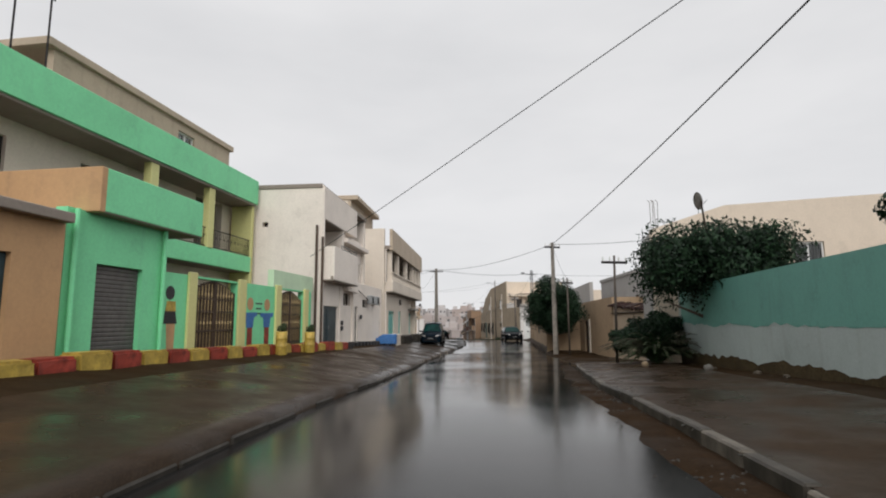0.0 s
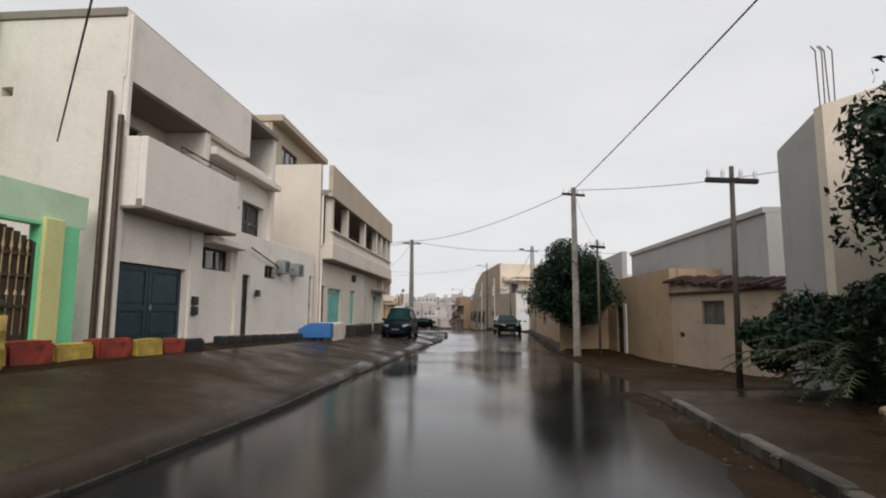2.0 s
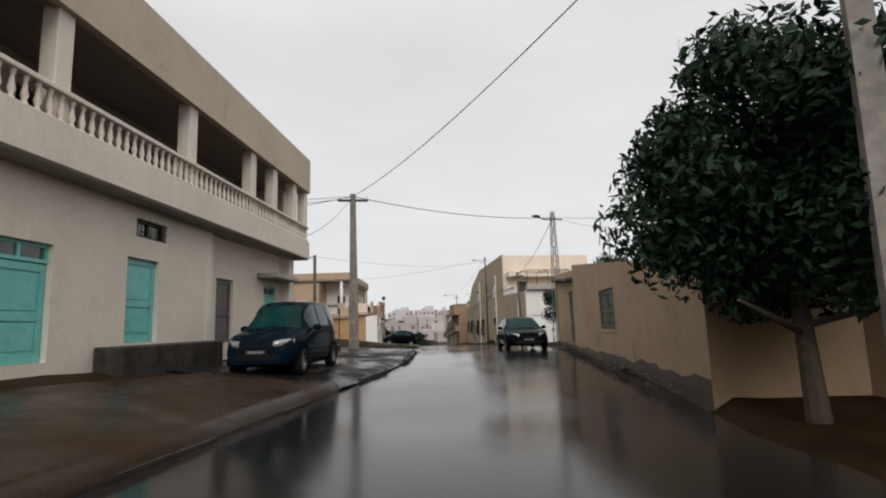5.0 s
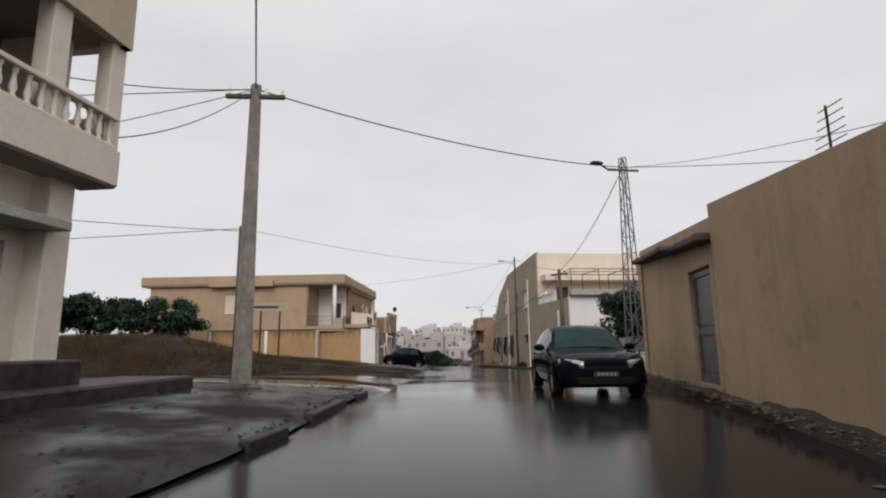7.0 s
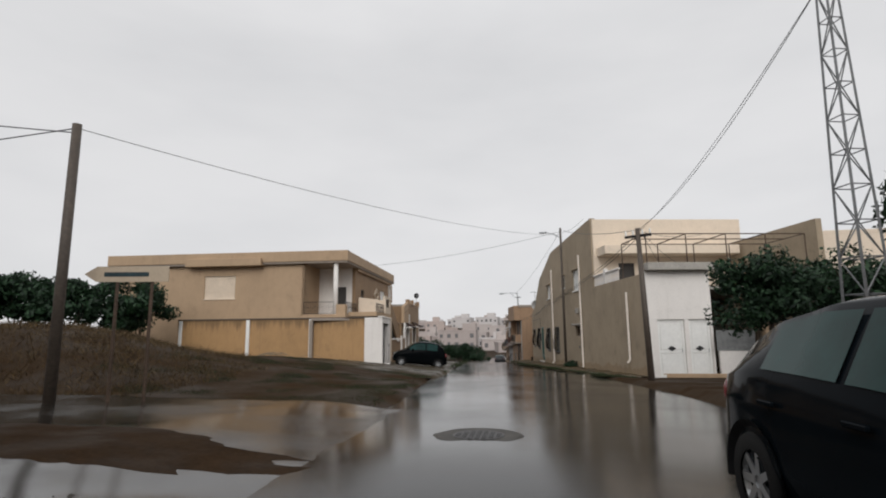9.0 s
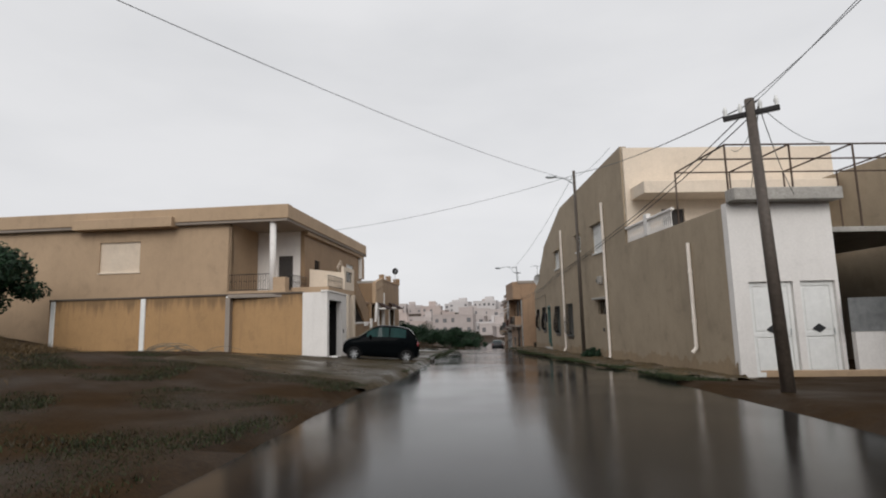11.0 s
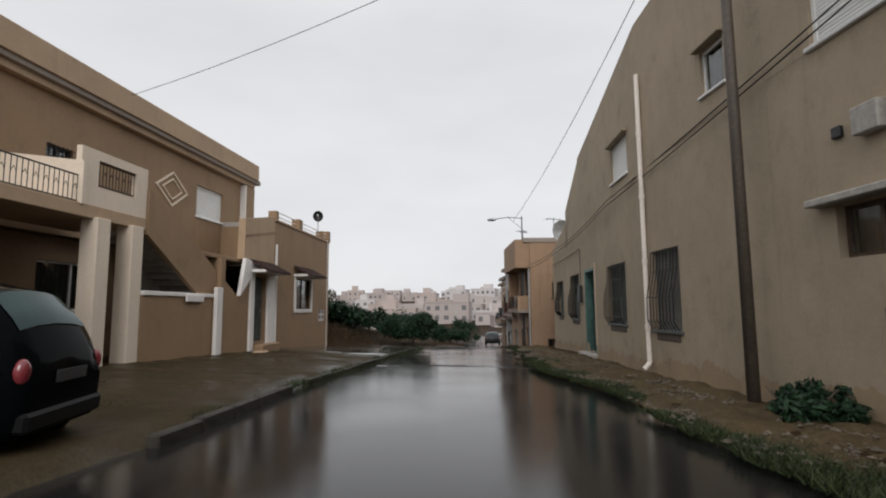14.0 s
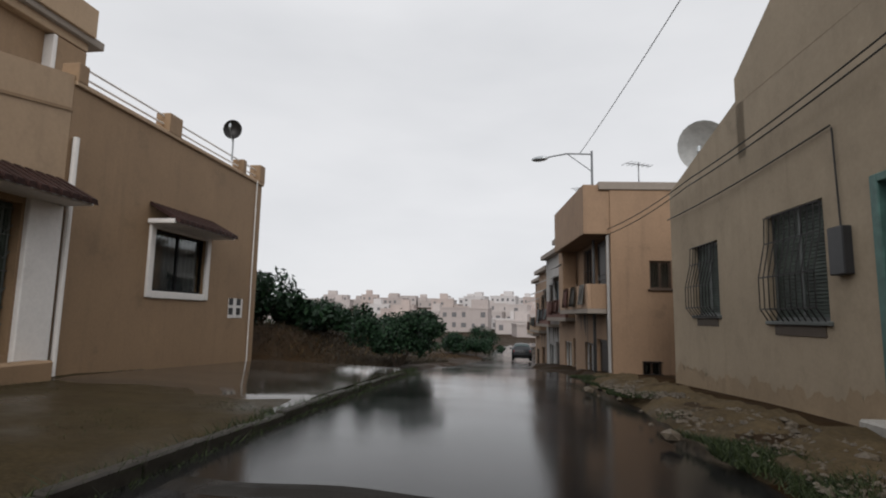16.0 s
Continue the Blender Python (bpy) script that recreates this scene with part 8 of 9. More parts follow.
# ---------------------------------------------------------------- trees, bushes and grass
def leaf_cloud(bm, centres, count, size, rng):
    """Small folded leaves scattered through clumps, thicker near each clump's skin."""
    for k in range(count):
        c, rad = centres[int(rng.integers(len(centres)))]
        d = rng.normal(size=3)
        d /= np.linalg.norm(d)
        q = rad * (0.35 + 0.7 * rng.random() ** 0.7)
        p = Vector(c) + Vector(d * q * np.array([1, 1, 0.85]))
        s = size * (0.6 + 0.8 * rng.random())
        u = Vector(rng.normal(size=3)).normalized()
        n = (Vector(d) + 0.7 * Vector(rng.normal(size=3))).normalized()
        w = n.cross(u).normalized()
        u = w.cross(n)
        a, b, c2, e = p - u * s, p + w * s * 0.42, p + u * s, p - w * s * 0.42
        bm.faces.new([bm.verts.new(v) for v in (a, b, c2, e)])


def tree(x, y, height, crown_r, crown_z, label, seed, leaves=9000, leaf=0.10, material=LEAF_DARK, clumps=34, trunk=0.16, flat=1.0, name="tree", z0=None, low=0.9):
    rng = np.random.default_rng(seed)
    zb = ground_at(x, y) if z0 is None else z0
    r = thing(name, pose(x, y, zb), label, name)
    bm = bmesh.new()
    top = crown_z - zb
    bend = Vector((rng.uniform(-0.15, 0.15), rng.uniform(-0.15, 0.15), 0))
    pts = [Vector((0, 0, -0.2)), bend * 0.5 + Vector((0, 0, top * 0.35)), bend + Vector((0, 0, top * 0.75)), bend * 1.2 + Vector((0, 0, top * 1.1))]
    for k in range(3):
        tube(bm, pts[k], pts[k + 1], trunk * (1 - 0.25 * k), trunk * (1 - 0.25 * (k + 1)), 9)
    for k in range(9):
        a = rng.random() * math.tau
        st = pts[1].lerp(pts[3], rng.random())
        en = st + Vector((math.cos(a) * crown_r * 0.7, math.sin(a) * crown_r * 0.7, crown_r * rng.uniform(0.1, 0.7)))
        tube(bm, st, en, trunk * 0.38, trunk * 0.10, 6)
    part("trunk", bm, BARK, r, "brown trunk with limbs")
    cs = []
    for k in range(clumps):
        d = rng.normal(size=3)
        d /= np.linalg.norm(d)
        q = crown_r * (0.15 + 0.68 * rng.random() ** 0.7)
        h = (height - zb - top) if d[2] > 0 else (top - low)
        cs.append(((d[0] * q, d[1] * q, top + d[2] * q / crown_r * h * flat), crown_r * rng.uniform(0.22, 0.40)))
    bm = bmesh.new()
    leaf_cloud(bm, cs, leaves, leaf, rng)
    me_part = part("crown", bm, material, r, "dense dark green leaves")
    me_part["kind"] = "stuff"
    return r


tree(4.75, 36.7, 5.3, 2.15, 2.9, "round dense dark green tree beside the concrete pole", 11, 56000, 0.07, LEAF_DARK, 100, 0.15, low=1.1)
tree(7.35, 18.6, 5.35, 2.75, 3.9, "large dark evergreen leaning over the painted wall", 12, 42000, 0.08, LEAF_DARK, 60, 0.2, low=2.1)
tree(11.5, 14.5, 5.6, 1.6, 4.6, "dark evergreen behind the painted wall", 19, 4000, 0.13, LEAF_DARK, 18, 0.14)
tree(8.0, 70.0, 4.1, 1.65, 2.6, "dark green tree in the yard by the mast", 13, 10000, 0.09, LEAF_DARK, 36, 0.13)
tree(9.6, 62.8, 5.4, 2.1, 3.4, "tall dark green tree beside the brown house", 15, 14000, 0.10, LEAF_DARK, 44, 0.16)
tree(12.5, 74.5, 4.2, 2.6, 2.6, "dark green tree behind the white yard", 14, 8000, 0.13, LEAF_DARK, 30, 0.15)


def bush(x, y, rad, h, label, seed, leaves, leaf=0.10, material=LEAF_MID, clumps=14, z0=None):
    rng = np.random.default_rng(seed)
    zb = ground_at(x, y) if z0 is None else z0
    r = thing("bush", pose(x, y, zb - 0.05), label, "bush", group="bushes")
    bm = bmesh.new()
    for k in range(9):
        a = rng.random() * math.tau
        tube(bm, (0.05 * math.cos(a), 0.05 * math.sin(a), 0), (rad * 0.6 * math.cos(a), rad * 0.6 * math.sin(a), h * rng.uniform(0.45, 0.8)), 0.03, 0.008, 5)
    part("stems", bm, BARK, r)
    cs = [((rng.normal() * rad * 0.45, rng.normal() * rad * 0.45, h * rng.uniform(0.25, 0.72)), min(rad, h) * rng.uniform(0.25, 0.42)) for k in range(clumps)]
    bm = bmesh.new()
    leaf_cloud(bm, cs, leaves, leaf, rng)
    part("foliage", bm, material, r, "small green leaves")["kind"] = "stuff"
    return r


def frond_shrub(x, y, h, label, seed, fronds=44):
    """A clump of arching feathery fronds."""
    rng = np.random.default_rng(seed)
    r = thing("shrub", pose(x, y, ground_at(x, y) - 0.03), label, "shrub")
    stems, leaves = bmesh.new(), bmesh.new()
    for k in range(fronds):
        a, ln = rng.random() * math.tau, h * rng.uniform(0.7, 1.25)
        rise = rng.uniform(0.95, 1.5)
        d = Vector((math.cos(a), math.sin(a), 0))
        s = Vector((-d.y, d.x, 0))
        p = d * 0.15 * rng.random()
        ang = rise
        n = 11
        for j in range(n):
            q = p + (d * math.cos(ang) + Vector((0, 0, math.sin(ang)))) * ln / n
            tube(stems, p, q, 0.010, 0.008, 3, False)
            w = 0.26 * math.sin(math.pi * (0.12 + 0.85 * j / n)) * rng.uniform(0.7, 1.2)
            for sg in (1, -1):
                for o in (0.25, 0.75):
                    c = p.lerp(q, o)
                    t = (s * sg + (q - p).normalized() * 0.7 + Vector((0, 0, rng.uniform(-0.5, 0.1)))).normalized()
                    e = (q - p).normalized() * 0.022
                    leaves.faces.new([leaves.verts.new(v) for v in (c - e, c + e, c + t * w)])
            p = q
            ang -= 0.17 * rng.uniform(0.6, 1.3)
    part("stalk", stems, BARK, r)["kind"] = "stuff"
    part("foliage", leaves, LEAF_FROND, r, "feathery green fronds")["kind"] = "stuff"
    return r


frond_shrub(5.75, 20.3, 1.9, "feathery green shrub growing on the pavement by the wall", 21, 150)
bush(5.85, 20.8, 1.15, 2.4, "dark leafy shrub behind the feathery fronds", 22, 15000, 0.065, LEAF_DARK, 22)
for k, (bx, by, br, bh) in enumerate(((-23.0, 80.5, 1.6, 3.0), (-26, 80, 2.2, 4.0), (-29.5, 80, 2.4, 4.7), (-33, 79, 2.6, 5.2), (-37, 80, 2.8, 5.2), (-41, 79, 3.0, 4.4), (-46, 80, 3.0, 4.4), (-51, 80, 3.2, 4.6), (-57, 80, 3.2, 4.8))):
    bush(bx, by, br, bh, "dark green hedge bush beyond the dry grass", 30 + k, 5200, 0.17, LEAF_DARK, 26)
for k, (bx, by, br, bh) in enumerate(((-12.5, 186, 3.0, 3.4), (-12, 117, 1.5, 1.6), (-14.0, 116, 1.9, 2.6), (-16, 118, 2.2, 2.9), (-19.5, 119, 2.6, 3.2), (-13, 120.5, 1.8, 1.7), (-12.5, 132, 2.2, 2.4), (-18, 130, 2.6, 2.6), (-26, 127, 3.0, 3.4), (-16, 142, 2.8, 3.0), (-11, 150, 2.2, 2.4), (-23, 150, 3.0, 3.0), (-31, 140, 3.2, 3.4), (-36, 122, 3.0, 3.2))):
    bush(bx, by, br, bh, "dark wet scrub bush at the field edge", 50 + k, 2600, 0.15, LEAF_DARK, 18)


def grass(name, label, count, place, h0, h1, material, seed, width=0.010):
    rng = np.random.default_rng(seed)
    vs, fs = [], []
    for k in range(count):
        x, y = place(rng)
        z = ground_at(x, y)
        a = rng.random() * math.tau
        h = h0 + (h1 - h0) * rng.random() ** 1.8 * (0.6 + 0.8 * noise.noise((x * 0.7, y * 0.7, 5)))
        h = max(h, h0 * 0.5)
        lx, ly = rng.normal() * h * 0.9, rng.normal() * h * 0.9
        w = width * rng.uniform(0.7, 1.6)
        i = len(vs)
        vs += [(x - w * math.cos(a), y - w * math.sin(a), z - 0.02), (x + w * math.cos(a), y + w * math.sin(a), z - 0.02), (x + lx, y + ly, z + h)]
        fs.append((i, i + 1, i + 2))
    me = bpy.data.meshes.new(name)
    me.from_pydata(vs, [], fs)
    me.materials.append(material)
    return tagged(new(name, me), label, "grass", kind="stuff")


def bank_place(rng):
    while True:
        x, y = -7.0 - 35 * rng.random() ** 1.2, rng.uniform(63.7, 85.0)
        if x < -8.0 - 0.72 * max(0.0, y - 70) - 1.5 * rng.random() and noise.noise((x * 0.5, y * 0.5, 0)) > -0.25 + 0.5 * rng.random() - 0.3:
            return x, y


def low_place(rng):
    while True:
        x, y = -2.6 - 9 * rng.random(), rng.uniform(63.9, 78.0)
        if x < float(along(KERB_L, y)) - 0.3 - 0.5 * rng.random() and noise.noise((x * 0.7, y * 0.6, 3.0)) > -0.1 + 0.35 * rng.random():
            return x, y


grass("dry_grass", "dry brown grass on the bank before the garden wall", 90000, bank_place, 0.05, 0.34, GRASS_DRY, 5, 0.008)
grass("low_grass", "short wet grass on the muddy earth before the garden wall", 42000, low_place, 0.015, 0.06, GRASS_GREEN, 15, 0.006)
grass("low_grass", "short dead grass on the muddy earth before the garden wall", 30000, low_place, 0.015, 0.07, GRASS_DEAD, 16, 0.006)


def verge_east(rng):
    y = rng.uniform(76, 112)
    a, b = float(along(KERB_R, y)), float(along(WALL_R, y))
    while True:
        t = abs(rng.normal()) * 0.30 + 0.06
        x = a + t * (b - a) * 0.98
        if t < 1 and x > a + 0.40 + 0.2 * noise.noise((9.0, y * 1.3, 0)) and noise.noise((x * 0.75, y * 0.5, 4.0)) > -0.22 + 0.8 * t - 0.2 + 0.25 * rng.random():
            return x, y
        y = rng.uniform(76, 112)
        a, b = float(along(KERB_R, y)), float(along(WALL_R, y))


grass("verge_grass", "wet green grass along the foot of the grey house", 70000, verge_east, 0.03, 0.13, GRASS_GREEN, 6, 0.006)


def kerb_grass(rng):
    y = rng.uniform(92, 113)
    return float(along(KERB_L, y)) - 0.02 + rng.normal() * 0.09, y


grass("kerb_grass", "green grass tufts along the kerb", 6000, kerb_grass, 0.06, 0.20, GRASS_GREEN, 7, 0.006)


def yard_grass(rng):
    while True:
        y = rng.uniform(75.5, 103)
        x = float(along(KERB_L, y)) - 0.2 - 5.0 * rng.random()
        if noise.noise((x * 0.8, y * 0.6, 9.0)) > 0.05 + 0.3 * rng.random():
            return x, y


grass("yard_grass", "sparse trodden grass in the brown mud", 24000, yard_grass, 0.03, 0.09, GRASS_GREEN, 17, 0.006)


def field_place(rng):
    return -9.5 - 40 * rng.random(), 113 + 45 * rng.random()


grass("field_grass", "brown wet grass in the field", 16000, field_place, 0.15, 0.45, GRASS_DRY, 8, 0.02)


def slope_place(rng):
    return -7.6 - 16 * rng.random() ** 1.3, 112.6 + 14 * rng.random()


grass("slope_grass", "brown dead grass on the bank past the tan house", 26000, slope_place, 0.10, 0.40, GRASS_DEAD, 18, 0.010)

# loose stones along the east walls
bm_list = []
for k in range(4):
    bm = bmesh.new()
    bmesh.ops.create_icosphere(bm, subdivisions=1, radius=0.5)
    for v in bm.verts:
        v.co *= 1 + 0.35 * noise.noise(v.co * 1.7 + Vector((k * 7, 0, 0)))
        v.co.z *= 0.6
    me = bpy.data.meshes.new("stone")
    bm.to_mesh(me)
    bm.free()
    me.materials.append(RUBBLE)
    bm_list.append(me)
dark_list = []
for me in bm_list:
    dark = me.copy()
    dark.materials[0] = BROWN_WET_SHADE
    dark_list.append(dark)
rs = random.Random(9)
for k in range(230):
    if k >= 150:
        y = rs.uniform(77, 108)
        x = float(along(WALL_R, y)) - abs(rs.gauss(0, 0.8)) - 0.12
    elif k < 60:
        y = rs.uniform(43, 58)
        x = float(along(WALL_R, y)) - abs(rs.gauss(0, 0.13)) - 0.12
    elif k < 120:
        y = rs.uniform(76, 104)
        x = float(along(WALL_R, y)) - abs(rs.gauss(0, 0.9)) - 0.15
    else:
        y = rs.uniform(12, 34)
        x = float(along(WALL_R, y)) - abs(rs.gauss(0, 0.8)) - 0.1
    ob = new("stone", bm_list[k % 4] if k >= 60 else dark_list[k % 4])
    s = (0.05 + 0.16 * rs.random() ** 2.2) * (1.5 if k % 11 == 0 else 1)
    ob.matrix_world = pose(x, y, ground_at(x, y) + s * 0.12, rs.uniform(-10, 10), rs.uniform(-10, 10), rs.uniform(0, 360)) @ Matrix.Diagonal((s, s * rs.uniform(0.7, 1.2), s, 1))
    tagged(ob, "loose rubble stone lying on the wet verge", "stone", group="rubble stones")


def gravel(name, label, count, place, s0, s1, material, seed):
    rng = np.random.default_rng(seed)
    base = np.array([(1, 0, 0), (-1, 0, 0), (0, 1, 0), (0, -1, 0), (0, 0, 0.8), (0, 0, -0.5)])
    tri = np.array([(0, 2, 4), (2, 1, 4), (1, 3, 4), (3, 0, 4), (2, 0, 5), (1, 2, 5), (3, 1, 5), (0, 3, 5)])
    vs, fs = [], []
    for k in range(count):
        x, y = place(rng)
        s = s0 + (s1 - s0) * rng.random() ** 3
        a = rng.random() * math.tau
        p = base * (s * rng.uniform(0.6, 1.3, (6, 1))) * (1.0, rng.uniform(0.5, 1.0), 0.6)
        q = np.stack([p[:, 0] * math.cos(a) - p[:, 1] * math.sin(a) + x, p[:, 0] * math.sin(a) + p[:, 1] * math.cos(a) + y, p[:, 2] + ground_at(x, y) + 0.04], 1)
        vs.append(q)
        fs.append(tri + 6 * k)
    me = bpy.data.meshes.new(name)
    me.from_pydata(np.concatenate(vs).tolist(), [], np.concatenate(fs).tolist())
    me.materials.append(material)
    return tagged(new(name, me), label, "rubble", kind="stuff")


def verge_rubble(rng):
    while True:
        y = rng.uniform(76.5, 110)
        a, b = float(along(KERB_R, y)), float(along(WALL_R, y))
        x = a + 0.5 + (b - a - 0.7) * rng.random()
        if noise.noise((x * 0.9, y * 0.7, 1.0)) > -0.1 + 0.3 * rng.random():
            return x, y


gravel("rubble", "loose wet rubble strewn along the foot of the grey house", 5200, verge_rubble, 0.010, 0.075, RUBBLE, 31)


def gutter_rubble(rng):
    y = rng.uniform(3, 22)
    return float(along(KERB_R, y)) + 0.02 - abs(rng.normal()) * 0.22, y


gravel("rubble", "wet grit and broken concrete lying in the gutter", 2200, gutter_rubble, 0.006, 0.05, WET_CONCRETE, 34)


def foot_rubble(rng):
    y = rng.uniform(39, 58)
    return float(along(WALL_R, y)) - 0.06 - abs(rng.normal()) * 0.20, y


gravel("rubble", "dark crumbled plaster at the foot of the brown house", 1500, foot_rubble, 0.010, 0.06, BROWN_WET_SHADE, 32)


def corner_rubble(rng):
    y = rng.uniform(45, 56)
    return float(along(KERB_L, y)) - 0.1 - 4.2 * rng.random() ** 1.5, y


gravel("rubble", "dark grit and broken concrete on the wet forecourt", 1300, corner_rubble, 0.008, 0.06, WET_CONCRETE, 33)

# litter on the east pavement
for lx, ly, sz, mt, lab, nm in ((5.5, 15.4, 0.12, BOARD_GREY, "crumpled greyish plastic bag at the foot of the painted wall", "plastic_bag"), (4.9, 19.0, 0.11, STAIN, "worn yellowish concrete lump on the wet pavement", "concrete_lump")):
    bm = bmesh.new()
    bmesh.ops.create_icosphere(bm, subdivisions=3, radius=sz)
    for v in bm.verts:
        v.co *= 1 + 0.35 * noise.noise(v.co * 6 + Vector((lx, 0, 0))) + 0.18 * noise.noise(v.co * 15)
        v.co.z = max(v.co.z * 0.8, -0.4 * sz)
    ob = part(nm, bm, mt)
    ob.matrix_world = pose(lx, ly, ground_at(lx, ly) + 0.05 + 0.36 * sz, 0, 0, 40)
    tagged(ob, lab, "litter" if nm == "plastic_bag" else "block")

# ---------------------------------------------------------------- things along the west pavement
# painted edging in front of the green house
rs = random.Random(3)
for k in range(24):
    y = 5.4 + k * 0.80
    x = float(along(WALL_L, y)) + 0.62
    mt, nm = ((RED_PAINT, "red"), (YEL_PAINT, "yellow"))[k % 2] if k < 23 else (BLACK_PAINT, "black")
    bm = bmesh.new()
    h = 0.25 + rs.uniform(-0.05, 0.04)
    box(bm, -0.22, 0.22, -0.395, 0.395, -0.2, h)
    bmesh.ops.bevel(bm, geom=list(bm.edges), offset=0.045, segments=2, affect="EDGES")
    bmesh.ops.subdivide_edges(bm, edges=list(bm.edges), cuts=1, use_grid_fill=True)
    for v in bm.verts:
        v.co += Vector((0.02, 0.015, 0.02)) * noise.noise(v.co * 3 + Vector((k * 3.1, 0, 0)))
    ob = part("edging_block", bm, mt)
    ob.matrix_world = pose(x, y, ground_at(x, y), 0, 0, -5 + rs.uniform(-3, 3))
    tagged(ob, "chipped concrete edging block painted %s along the green house" % nm, "block", group="painted edging blocks")
rs = random.Random(4)
for k in range(9):
    y = 26.0 + k * 0.75
    x = float(along(WALL_L, y)) + 0.3
    bm = boxes((-0.13, 0.13, -0.16, 0.16, -0.1, 0.20), bevel=0.03)
    ob = part("edging_block", bm, BLACK_PAINT)
    ob.matrix_world = pose(x, y, ground_at(x, y), 0, 0, rs.uniform(-8, 8))
    tagged(ob, "small black-painted concrete edging block by the wall", "block", group="edging blocks")


def planter(x, y):
    r = thing("planter", pose(x, y, ground_at(x, y)) @ Matrix.Diagonal((0.68, 0.68, 0.9, 1)), "yellow-painted drum planter with a small plant", "planter")
    bm = bmesh.new()
    prof = ((0.0, 0.24), (0.05, 0.26), (0.28, 0.26), (0.30, 0.275), (0.32, 0.26), (0.55, 0.26), (0.57, 0.275), (0.59, 0.26), (0.80, 0.265), (0.80, 0.22), (0.70, 0.21))
    rings = [[bm.verts.new((q * math.cos(k * math.tau / 18), q * math.sin(k * math.tau / 18), h)) for k in range(18)] for h, q in prof]
    for p, q in zip(rings, rings[1:]):
        for k in range(18):
            bm.faces.new((p[k], p[(k + 1) % 18], q[(k + 1) % 18], q[k])).smooth = True
    bm.faces.new(rings[-1])
    part("drum", bm, YEL_PAINT, r)
    bm = bmesh.new()
    leaf_cloud(bm, [((0, 0, 0.88), 0.2), ((0.08, 0.05, 0.95), 0.16)], 260, 0.05, np.random.default_rng(2))
    part("plant", bm, LEAF_OLIVE, r)["kind"] = "stuff"
    return r


planter(-6.75, 18.9)
planter(-6.95, 16.6)


def blue_bench():
    x, y = -6.1, 33.0
    r = thing("bench", pose(x, y, ground_at(x, y), 0, 0, 2), "chunky blue-painted concrete bench with stepped end on black feet", "bench")
    zt = 1.38 - ground_at(x, y)
    bm = bmesh.new()
    pts = [(-0.72, 0.10), (0.52, 0.10), (0.52, zt), (-0.34, zt), (-0.38, zt - 0.08), (-0.52, zt - 0.10), (-0.56, zt - 0.20), (-0.72, zt - 0.22)]
    sides = [[bm.verts.new((a, q, z)) for a, z in pts] for q in (-0.32, 0.32)]
    n = len(pts)
    for k in range(n):
        bm.faces.new((sides[0][k], sides[0][(k + 1) % n], sides[1][(k + 1) % n], sides[1][k]))
    bm.faces.new(sides[0])
    bm.faces.new(sides[1][::-1])
    bmesh.ops.bevel(bm, geom=list(bm.edges), offset=0.025, segments=1, affect="EDGES")
    part("block", bm, BLUE_PAINT, r)
    for k in range(4):
        part("foot", boxes((-0.70 + k * 0.32, -0.52 + k * 0.32, -0.30, 0.30, -0.2, 0.10), bevel=0.02), BLACK_PAINT, r)
    return r


blue_bench()
bush(-24.2, 83.8, 2.0, 6.0, "tall dark evergreen bush beside the villa", 78, 6000, 0.13, LEAF_DARK, 24)
shrub_at = on_facade(12.0, 0, 0.45)
bush(shrub_at[0], shrub_at[1], 0.75, 0.6, "low dark shrub at the foot of the grey facade", 77, 2600, 0.06, LEAF_DARK, 9)
low_pier = part("masonry_block", boxes((-0.55, 0.37, -0.95, 0.95, -0.3, 1.36 - ground_at(-5.95, 34.3)), bevel=0.04), CREAM_B)
low_pier.matrix_world = pose(-5.98, 34.35, ground_at(-5.95, 34.3), 0, 0, 1)
tagged(low_pier, "low cream-rendered masonry block beside the blue bench", "block")


def branch_pile():
    rng = np.random.default_rng(41)
    x, y = -14.6, 83.4
    r = thing("branch_pile", pose(x, y, ground_at(x, y)), "heap of pale bare cut branches lying against the ochre wall", "branches")
    for k in range(22):
        bm = bmesh.new()
        p = Vector((rng.uniform(-1.5, 1.3), rng.uniform(-0.5, 0.5), rng.uniform(0.02, 0.25)))
        a, rise = rng.uniform(-0.5, 0.5) + (math.pi if k % 2 else 0.0), rng.uniform(0.0, 0.55)
        rad = rng.uniform(0.018, 0.035)
        for j in range(5):
            q = p + Vector((math.cos(a) * math.cos(rise), math.sin(a) * math.cos(rise), math.sin(rise))) * 0.34
            tube(bm, p, q, rad, rad * 0.85, 6)
            p, rad, a, rise = q, rad * 0.85, a + rng.uniform(-0.3, 0.3), rise - rng.uniform(0.05, 0.3)
        part("branch", bm, TWIG, r)
    return r


branch_pile()


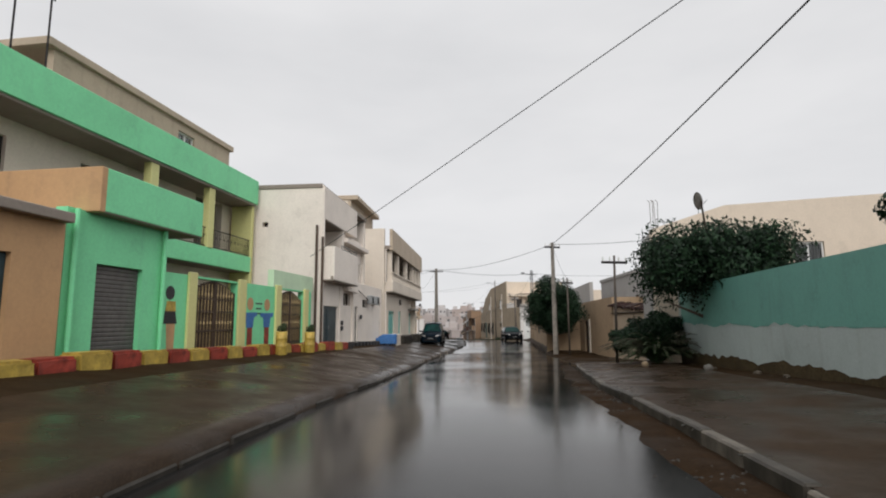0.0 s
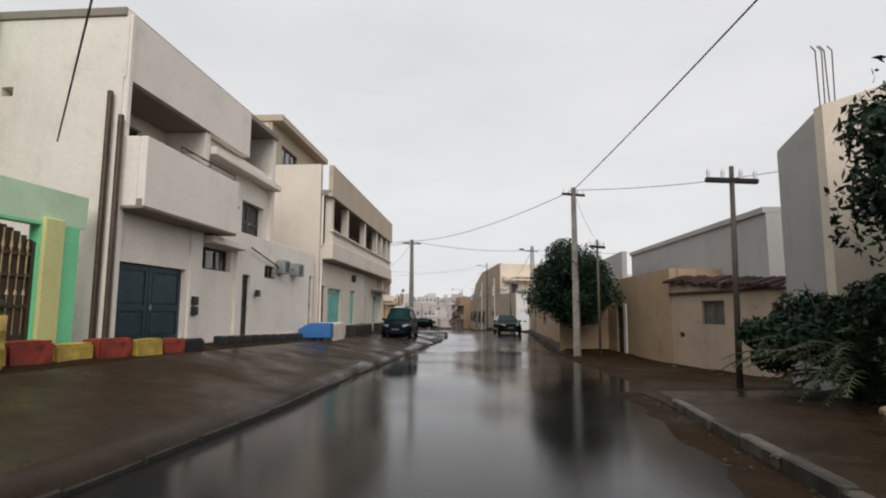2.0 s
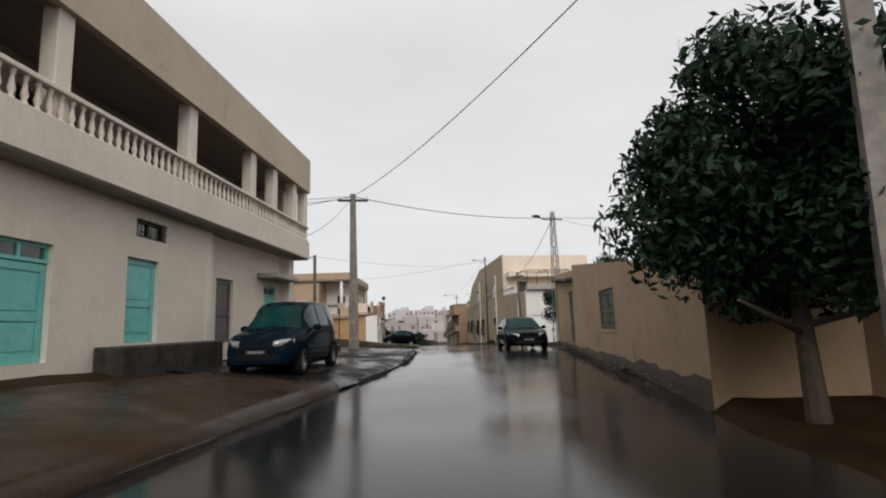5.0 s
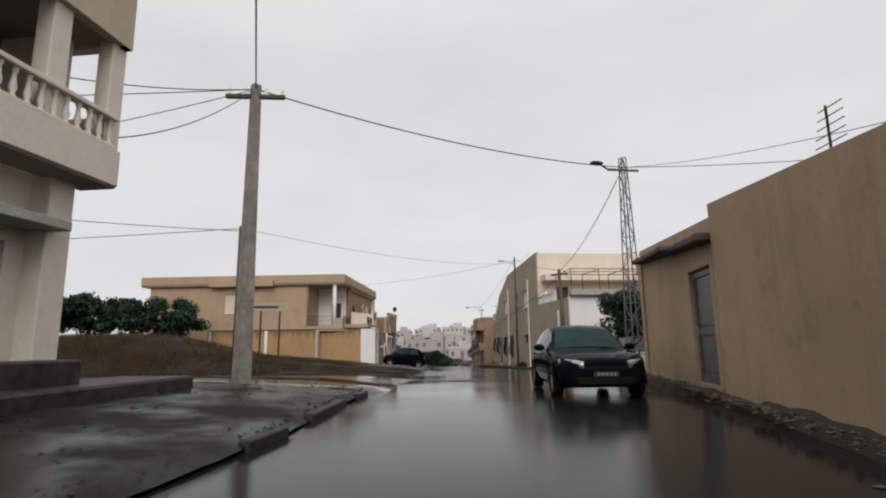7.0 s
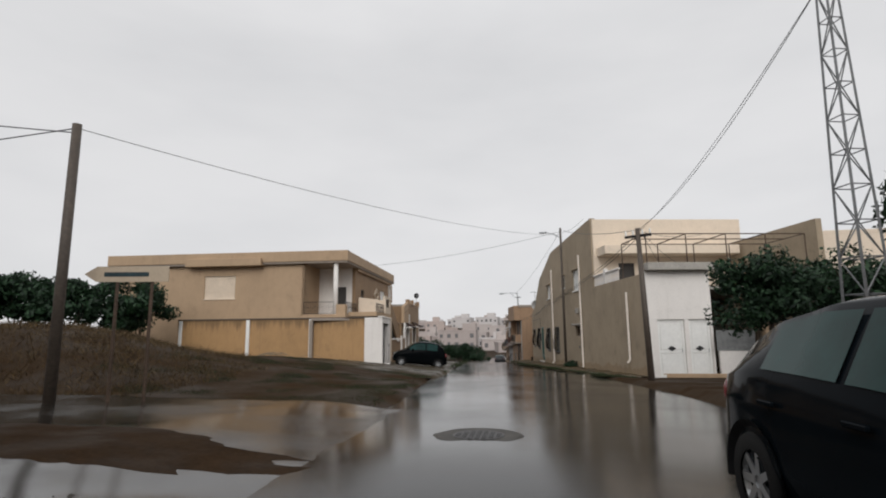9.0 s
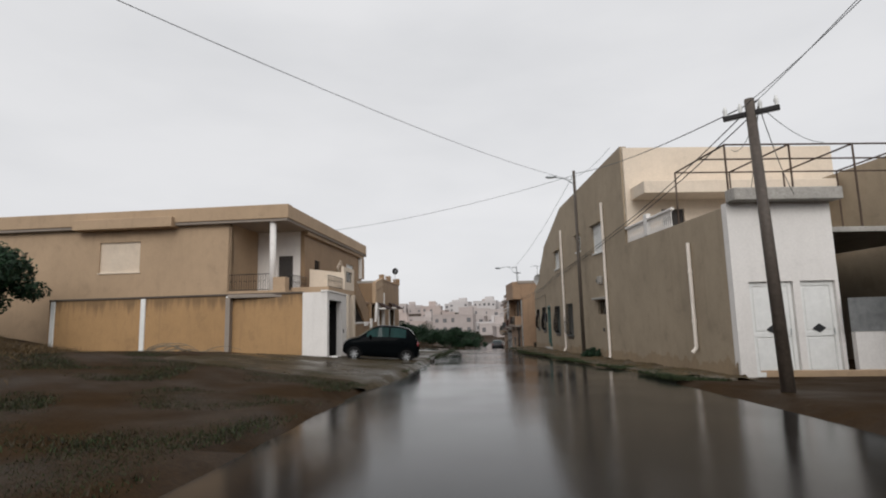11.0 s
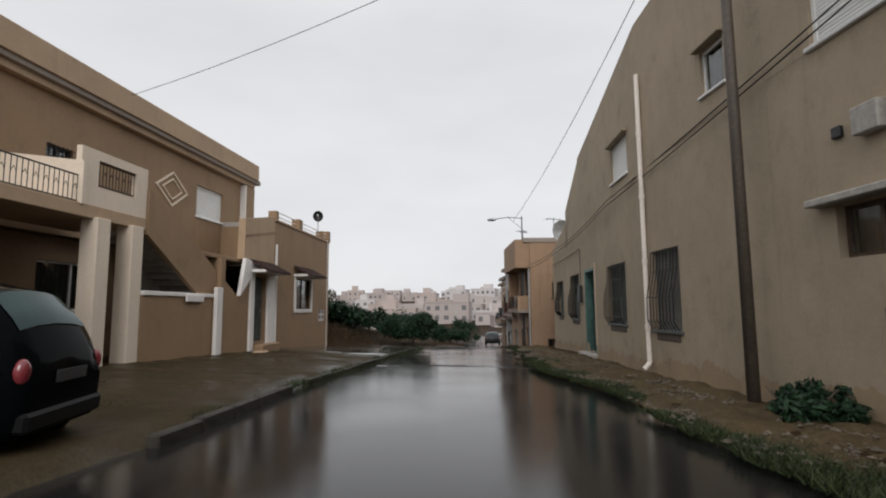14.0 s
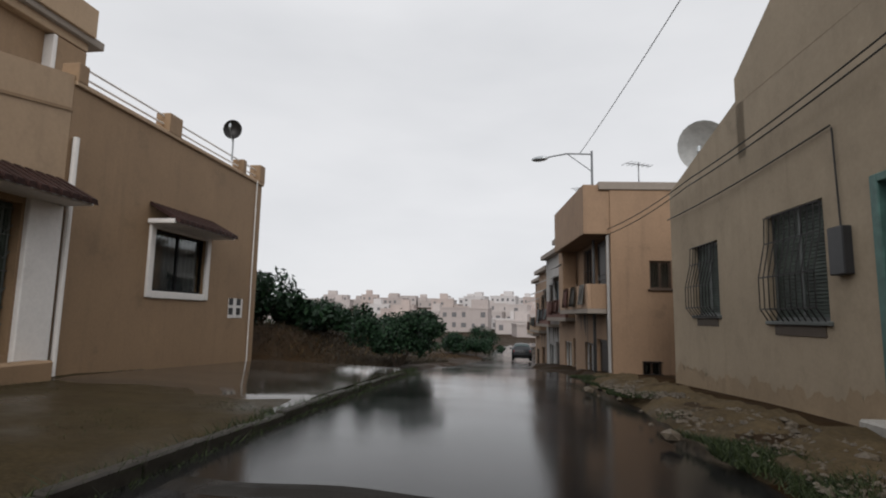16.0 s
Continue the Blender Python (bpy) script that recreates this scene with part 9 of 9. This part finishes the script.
def sign_board():
    x, y = -7.35, 62.1
    zb = ground_at(x, y)
    r = thing("road_sign", pose(x, y, zb, 0, 0, 12), "faded arrow-shaped direction board on two thin posts", "sign")
    for k in (-0.35, 0.35):
        bm = bmesh.new()
        tube(bm, (k, 0, -0.2), (k, 0, 2.75), 0.035, n=8)
        part("post", bm, RUST, r)
    bm = bmesh.new()
    pts = [(-1.0, 2.62), (-0.75, 2.46), (0.7, 2.46), (0.7, 2.78), (-0.75, 2.78)]
    lo = [bm.verts.new((p, -0.06, q)) for p, q in pts]
    hi = [bm.verts.new((p, -0.04, q)) for p, q in pts]
    bm.faces.new(lo)
    bm.faces.new(hi[::-1])
    for k in range(5):
        bm.faces.new((lo[k], lo[(k + 1) % 5], hi[(k + 1) % 5], hi[k]))
    board = part("board", bm, TAN_BAND, r, "faded tan arrow board")
    bm = bmesh.new()
    box(bm, -0.6, 0.3, -0.066, -0.062, 2.57, 2.66)
    part("lettering_bar", bm, BLUE_DOOR, board)
    return r


sign_board()

# low rubble footing of the platform
for k in range(4):
    bm = boxes((-0.15 - 0.03 * (k % 3), 0.17, -0.10 - 0.03 * (k % 2), 0.12, -0.15, 0.07 + 0.015 * (k % 4)), bevel=0.02)
    ob = part("kerb_block", bm, BROWN_WET_SHADE)
    ob.matrix_world = pose(-4.6 + k * 0.30, 52.9 + 0.35 * math.sin(k * 2.1), ground_at(-4.6 + k * 0.30, 52.9) - 0.02, 6 * math.sin(k * 3.1), 5 * math.sin(k * 2.3), 60 * math.sin(k * 1.7))
    tagged(ob, "broken wet concrete block at the platform edge", "block", group="broken blocks")


# ---------------------------------------------------------------- distance
def back_block(x, y, w, d, z1, mat, label, glazed=True):
    r = thing("house", pose(x, y, 0), label, "house", group="houses behind")
    f, s = STREET_E, south(0.0)
    zb = -1.0
    hs = [(1.0 + k * 3.2, 2.2 + k * 3.2, z1 - 2.6, z1 - 1.3) for k in range(int((d - 1.5) / 3.2) if glazed else 0)]
    wall(r, "west_wall", f, 0, d, zb, z1, mat, hs, 0.25)
    for h in hs:
        window(r, f, *h, WHITE_PVC)
    wall(r, "south_wall", s, 0, w, zb, z1, mat, (), 0.25)
    wall(r, "north_wall", Face((0, d), (1, 0), (0, 1)), 0, w, zb, z1, mat, (), 0.25)
    slab(r, "roof", f, 0, d, -w, 0.1, z1, z1 + 0.2, mat)
    return r


back_block(9.5, 29.6, 9, 14.0, 5.1, GREY_C, "plain grey flat-roofed house behind the cottages", False)
back_block(16.0, 84.0, 12, 9, 6.6, CREAM_E, "cream house beyond the white yard")
back_block(12.0, 95.0, 10, 12, 6.2, WHITE_A, "off-white house beyond the white yard")

rt = random.Random(21)
WIN = bpy.data.meshes.new("window")
bm = bmesh.new()
box(bm, -0.5, 0.5, -0.03, 0.05, 0, 1)
bm.to_mesh(WIN)
bm.free()
WIN.materials.append(HAZE_PANE)


def town_house(x, y, w, d, h, mat):
    zb = ground_at(x, y) - 1.5
    r = thing("house", pose(x, y, zb, 0, 0, rt.uniform(-12, 12)), "pale flat-roofed house on the far hillside", "house", group="hillside town")
    bm = bmesh.new()
    box(bm, -w / 2, w / 2, 0, d, 0, h)
    part("wall", bm, mat, r)
    bm = boxes((-w / 2 - 0.15, w / 2 + 0.15, -0.15, d + 0.15, h, h + 0.5))
    part("roof", bm, mat, r)
    if rt.random() < 0.6:
        a = rt.uniform(-w / 3, w / 6)
        part("roof_room", boxes((a, a + w * 0.35, 1.0, d * 0.6, h + 0.5, h + 2.9)), mat, r)
    floors = max(1, int((h - 1.5) / 3.0))
    n = max(2, int(w / 2.6))
    for fl in range(floors):
        for k in range(n):
            if rt.random() < 0.85:
                ob = new("window", WIN)
                ob.parent = r
                ob.matrix_local = Matrix.Translation((-w / 2 + w * (k + 0.5) / n, -0.03, h - 2.4 - fl * 3.0)) @ Matrix.Diagonal((rt.uniform(0.9, 1.6), 1, rt.uniform(1.1, 1.6), 1))
    return r


for row in range(9):
    x = -150 + row * 3
    while x < 70:
        w = rt.uniform(6.5, 14.5)
        if rt.random() < 0.80 and not (row == 0 and -34 < x < -14):
            town_house(x + w / 2, 226 + row * 24 + rt.uniform(-9, 9), w, rt.uniform(7, 10), rt.choice((4.5, 5.0, 5.5, 6.0, 7.6, 8.2)) * rt.uniform(0.85, 1.1), rt.choice(TOWN))
        x += w + rt.uniform(0.2, 5)
bush(-7.3, 114.2, 1.5, 2.5, "dense round dark green bush at the pavement's end", 201, 15000, 0.075, LEAF_DARK, 26)
bush(-8.9, 149.0, 1.9, 2.9, "dark round bush at the road's edge", 202, 5000, 0.12, LEAF_DARK, 20)
for k in range(16):
    bush(rt.uniform(-80, -26) if k % 4 else rt.uniform(4, 24), rt.uniform(195, 240), 3.5, 4.5, "dark tree clump at the foot of the far hillside", 100 + k, 500, 0.5, LEAF_DARK, 12)
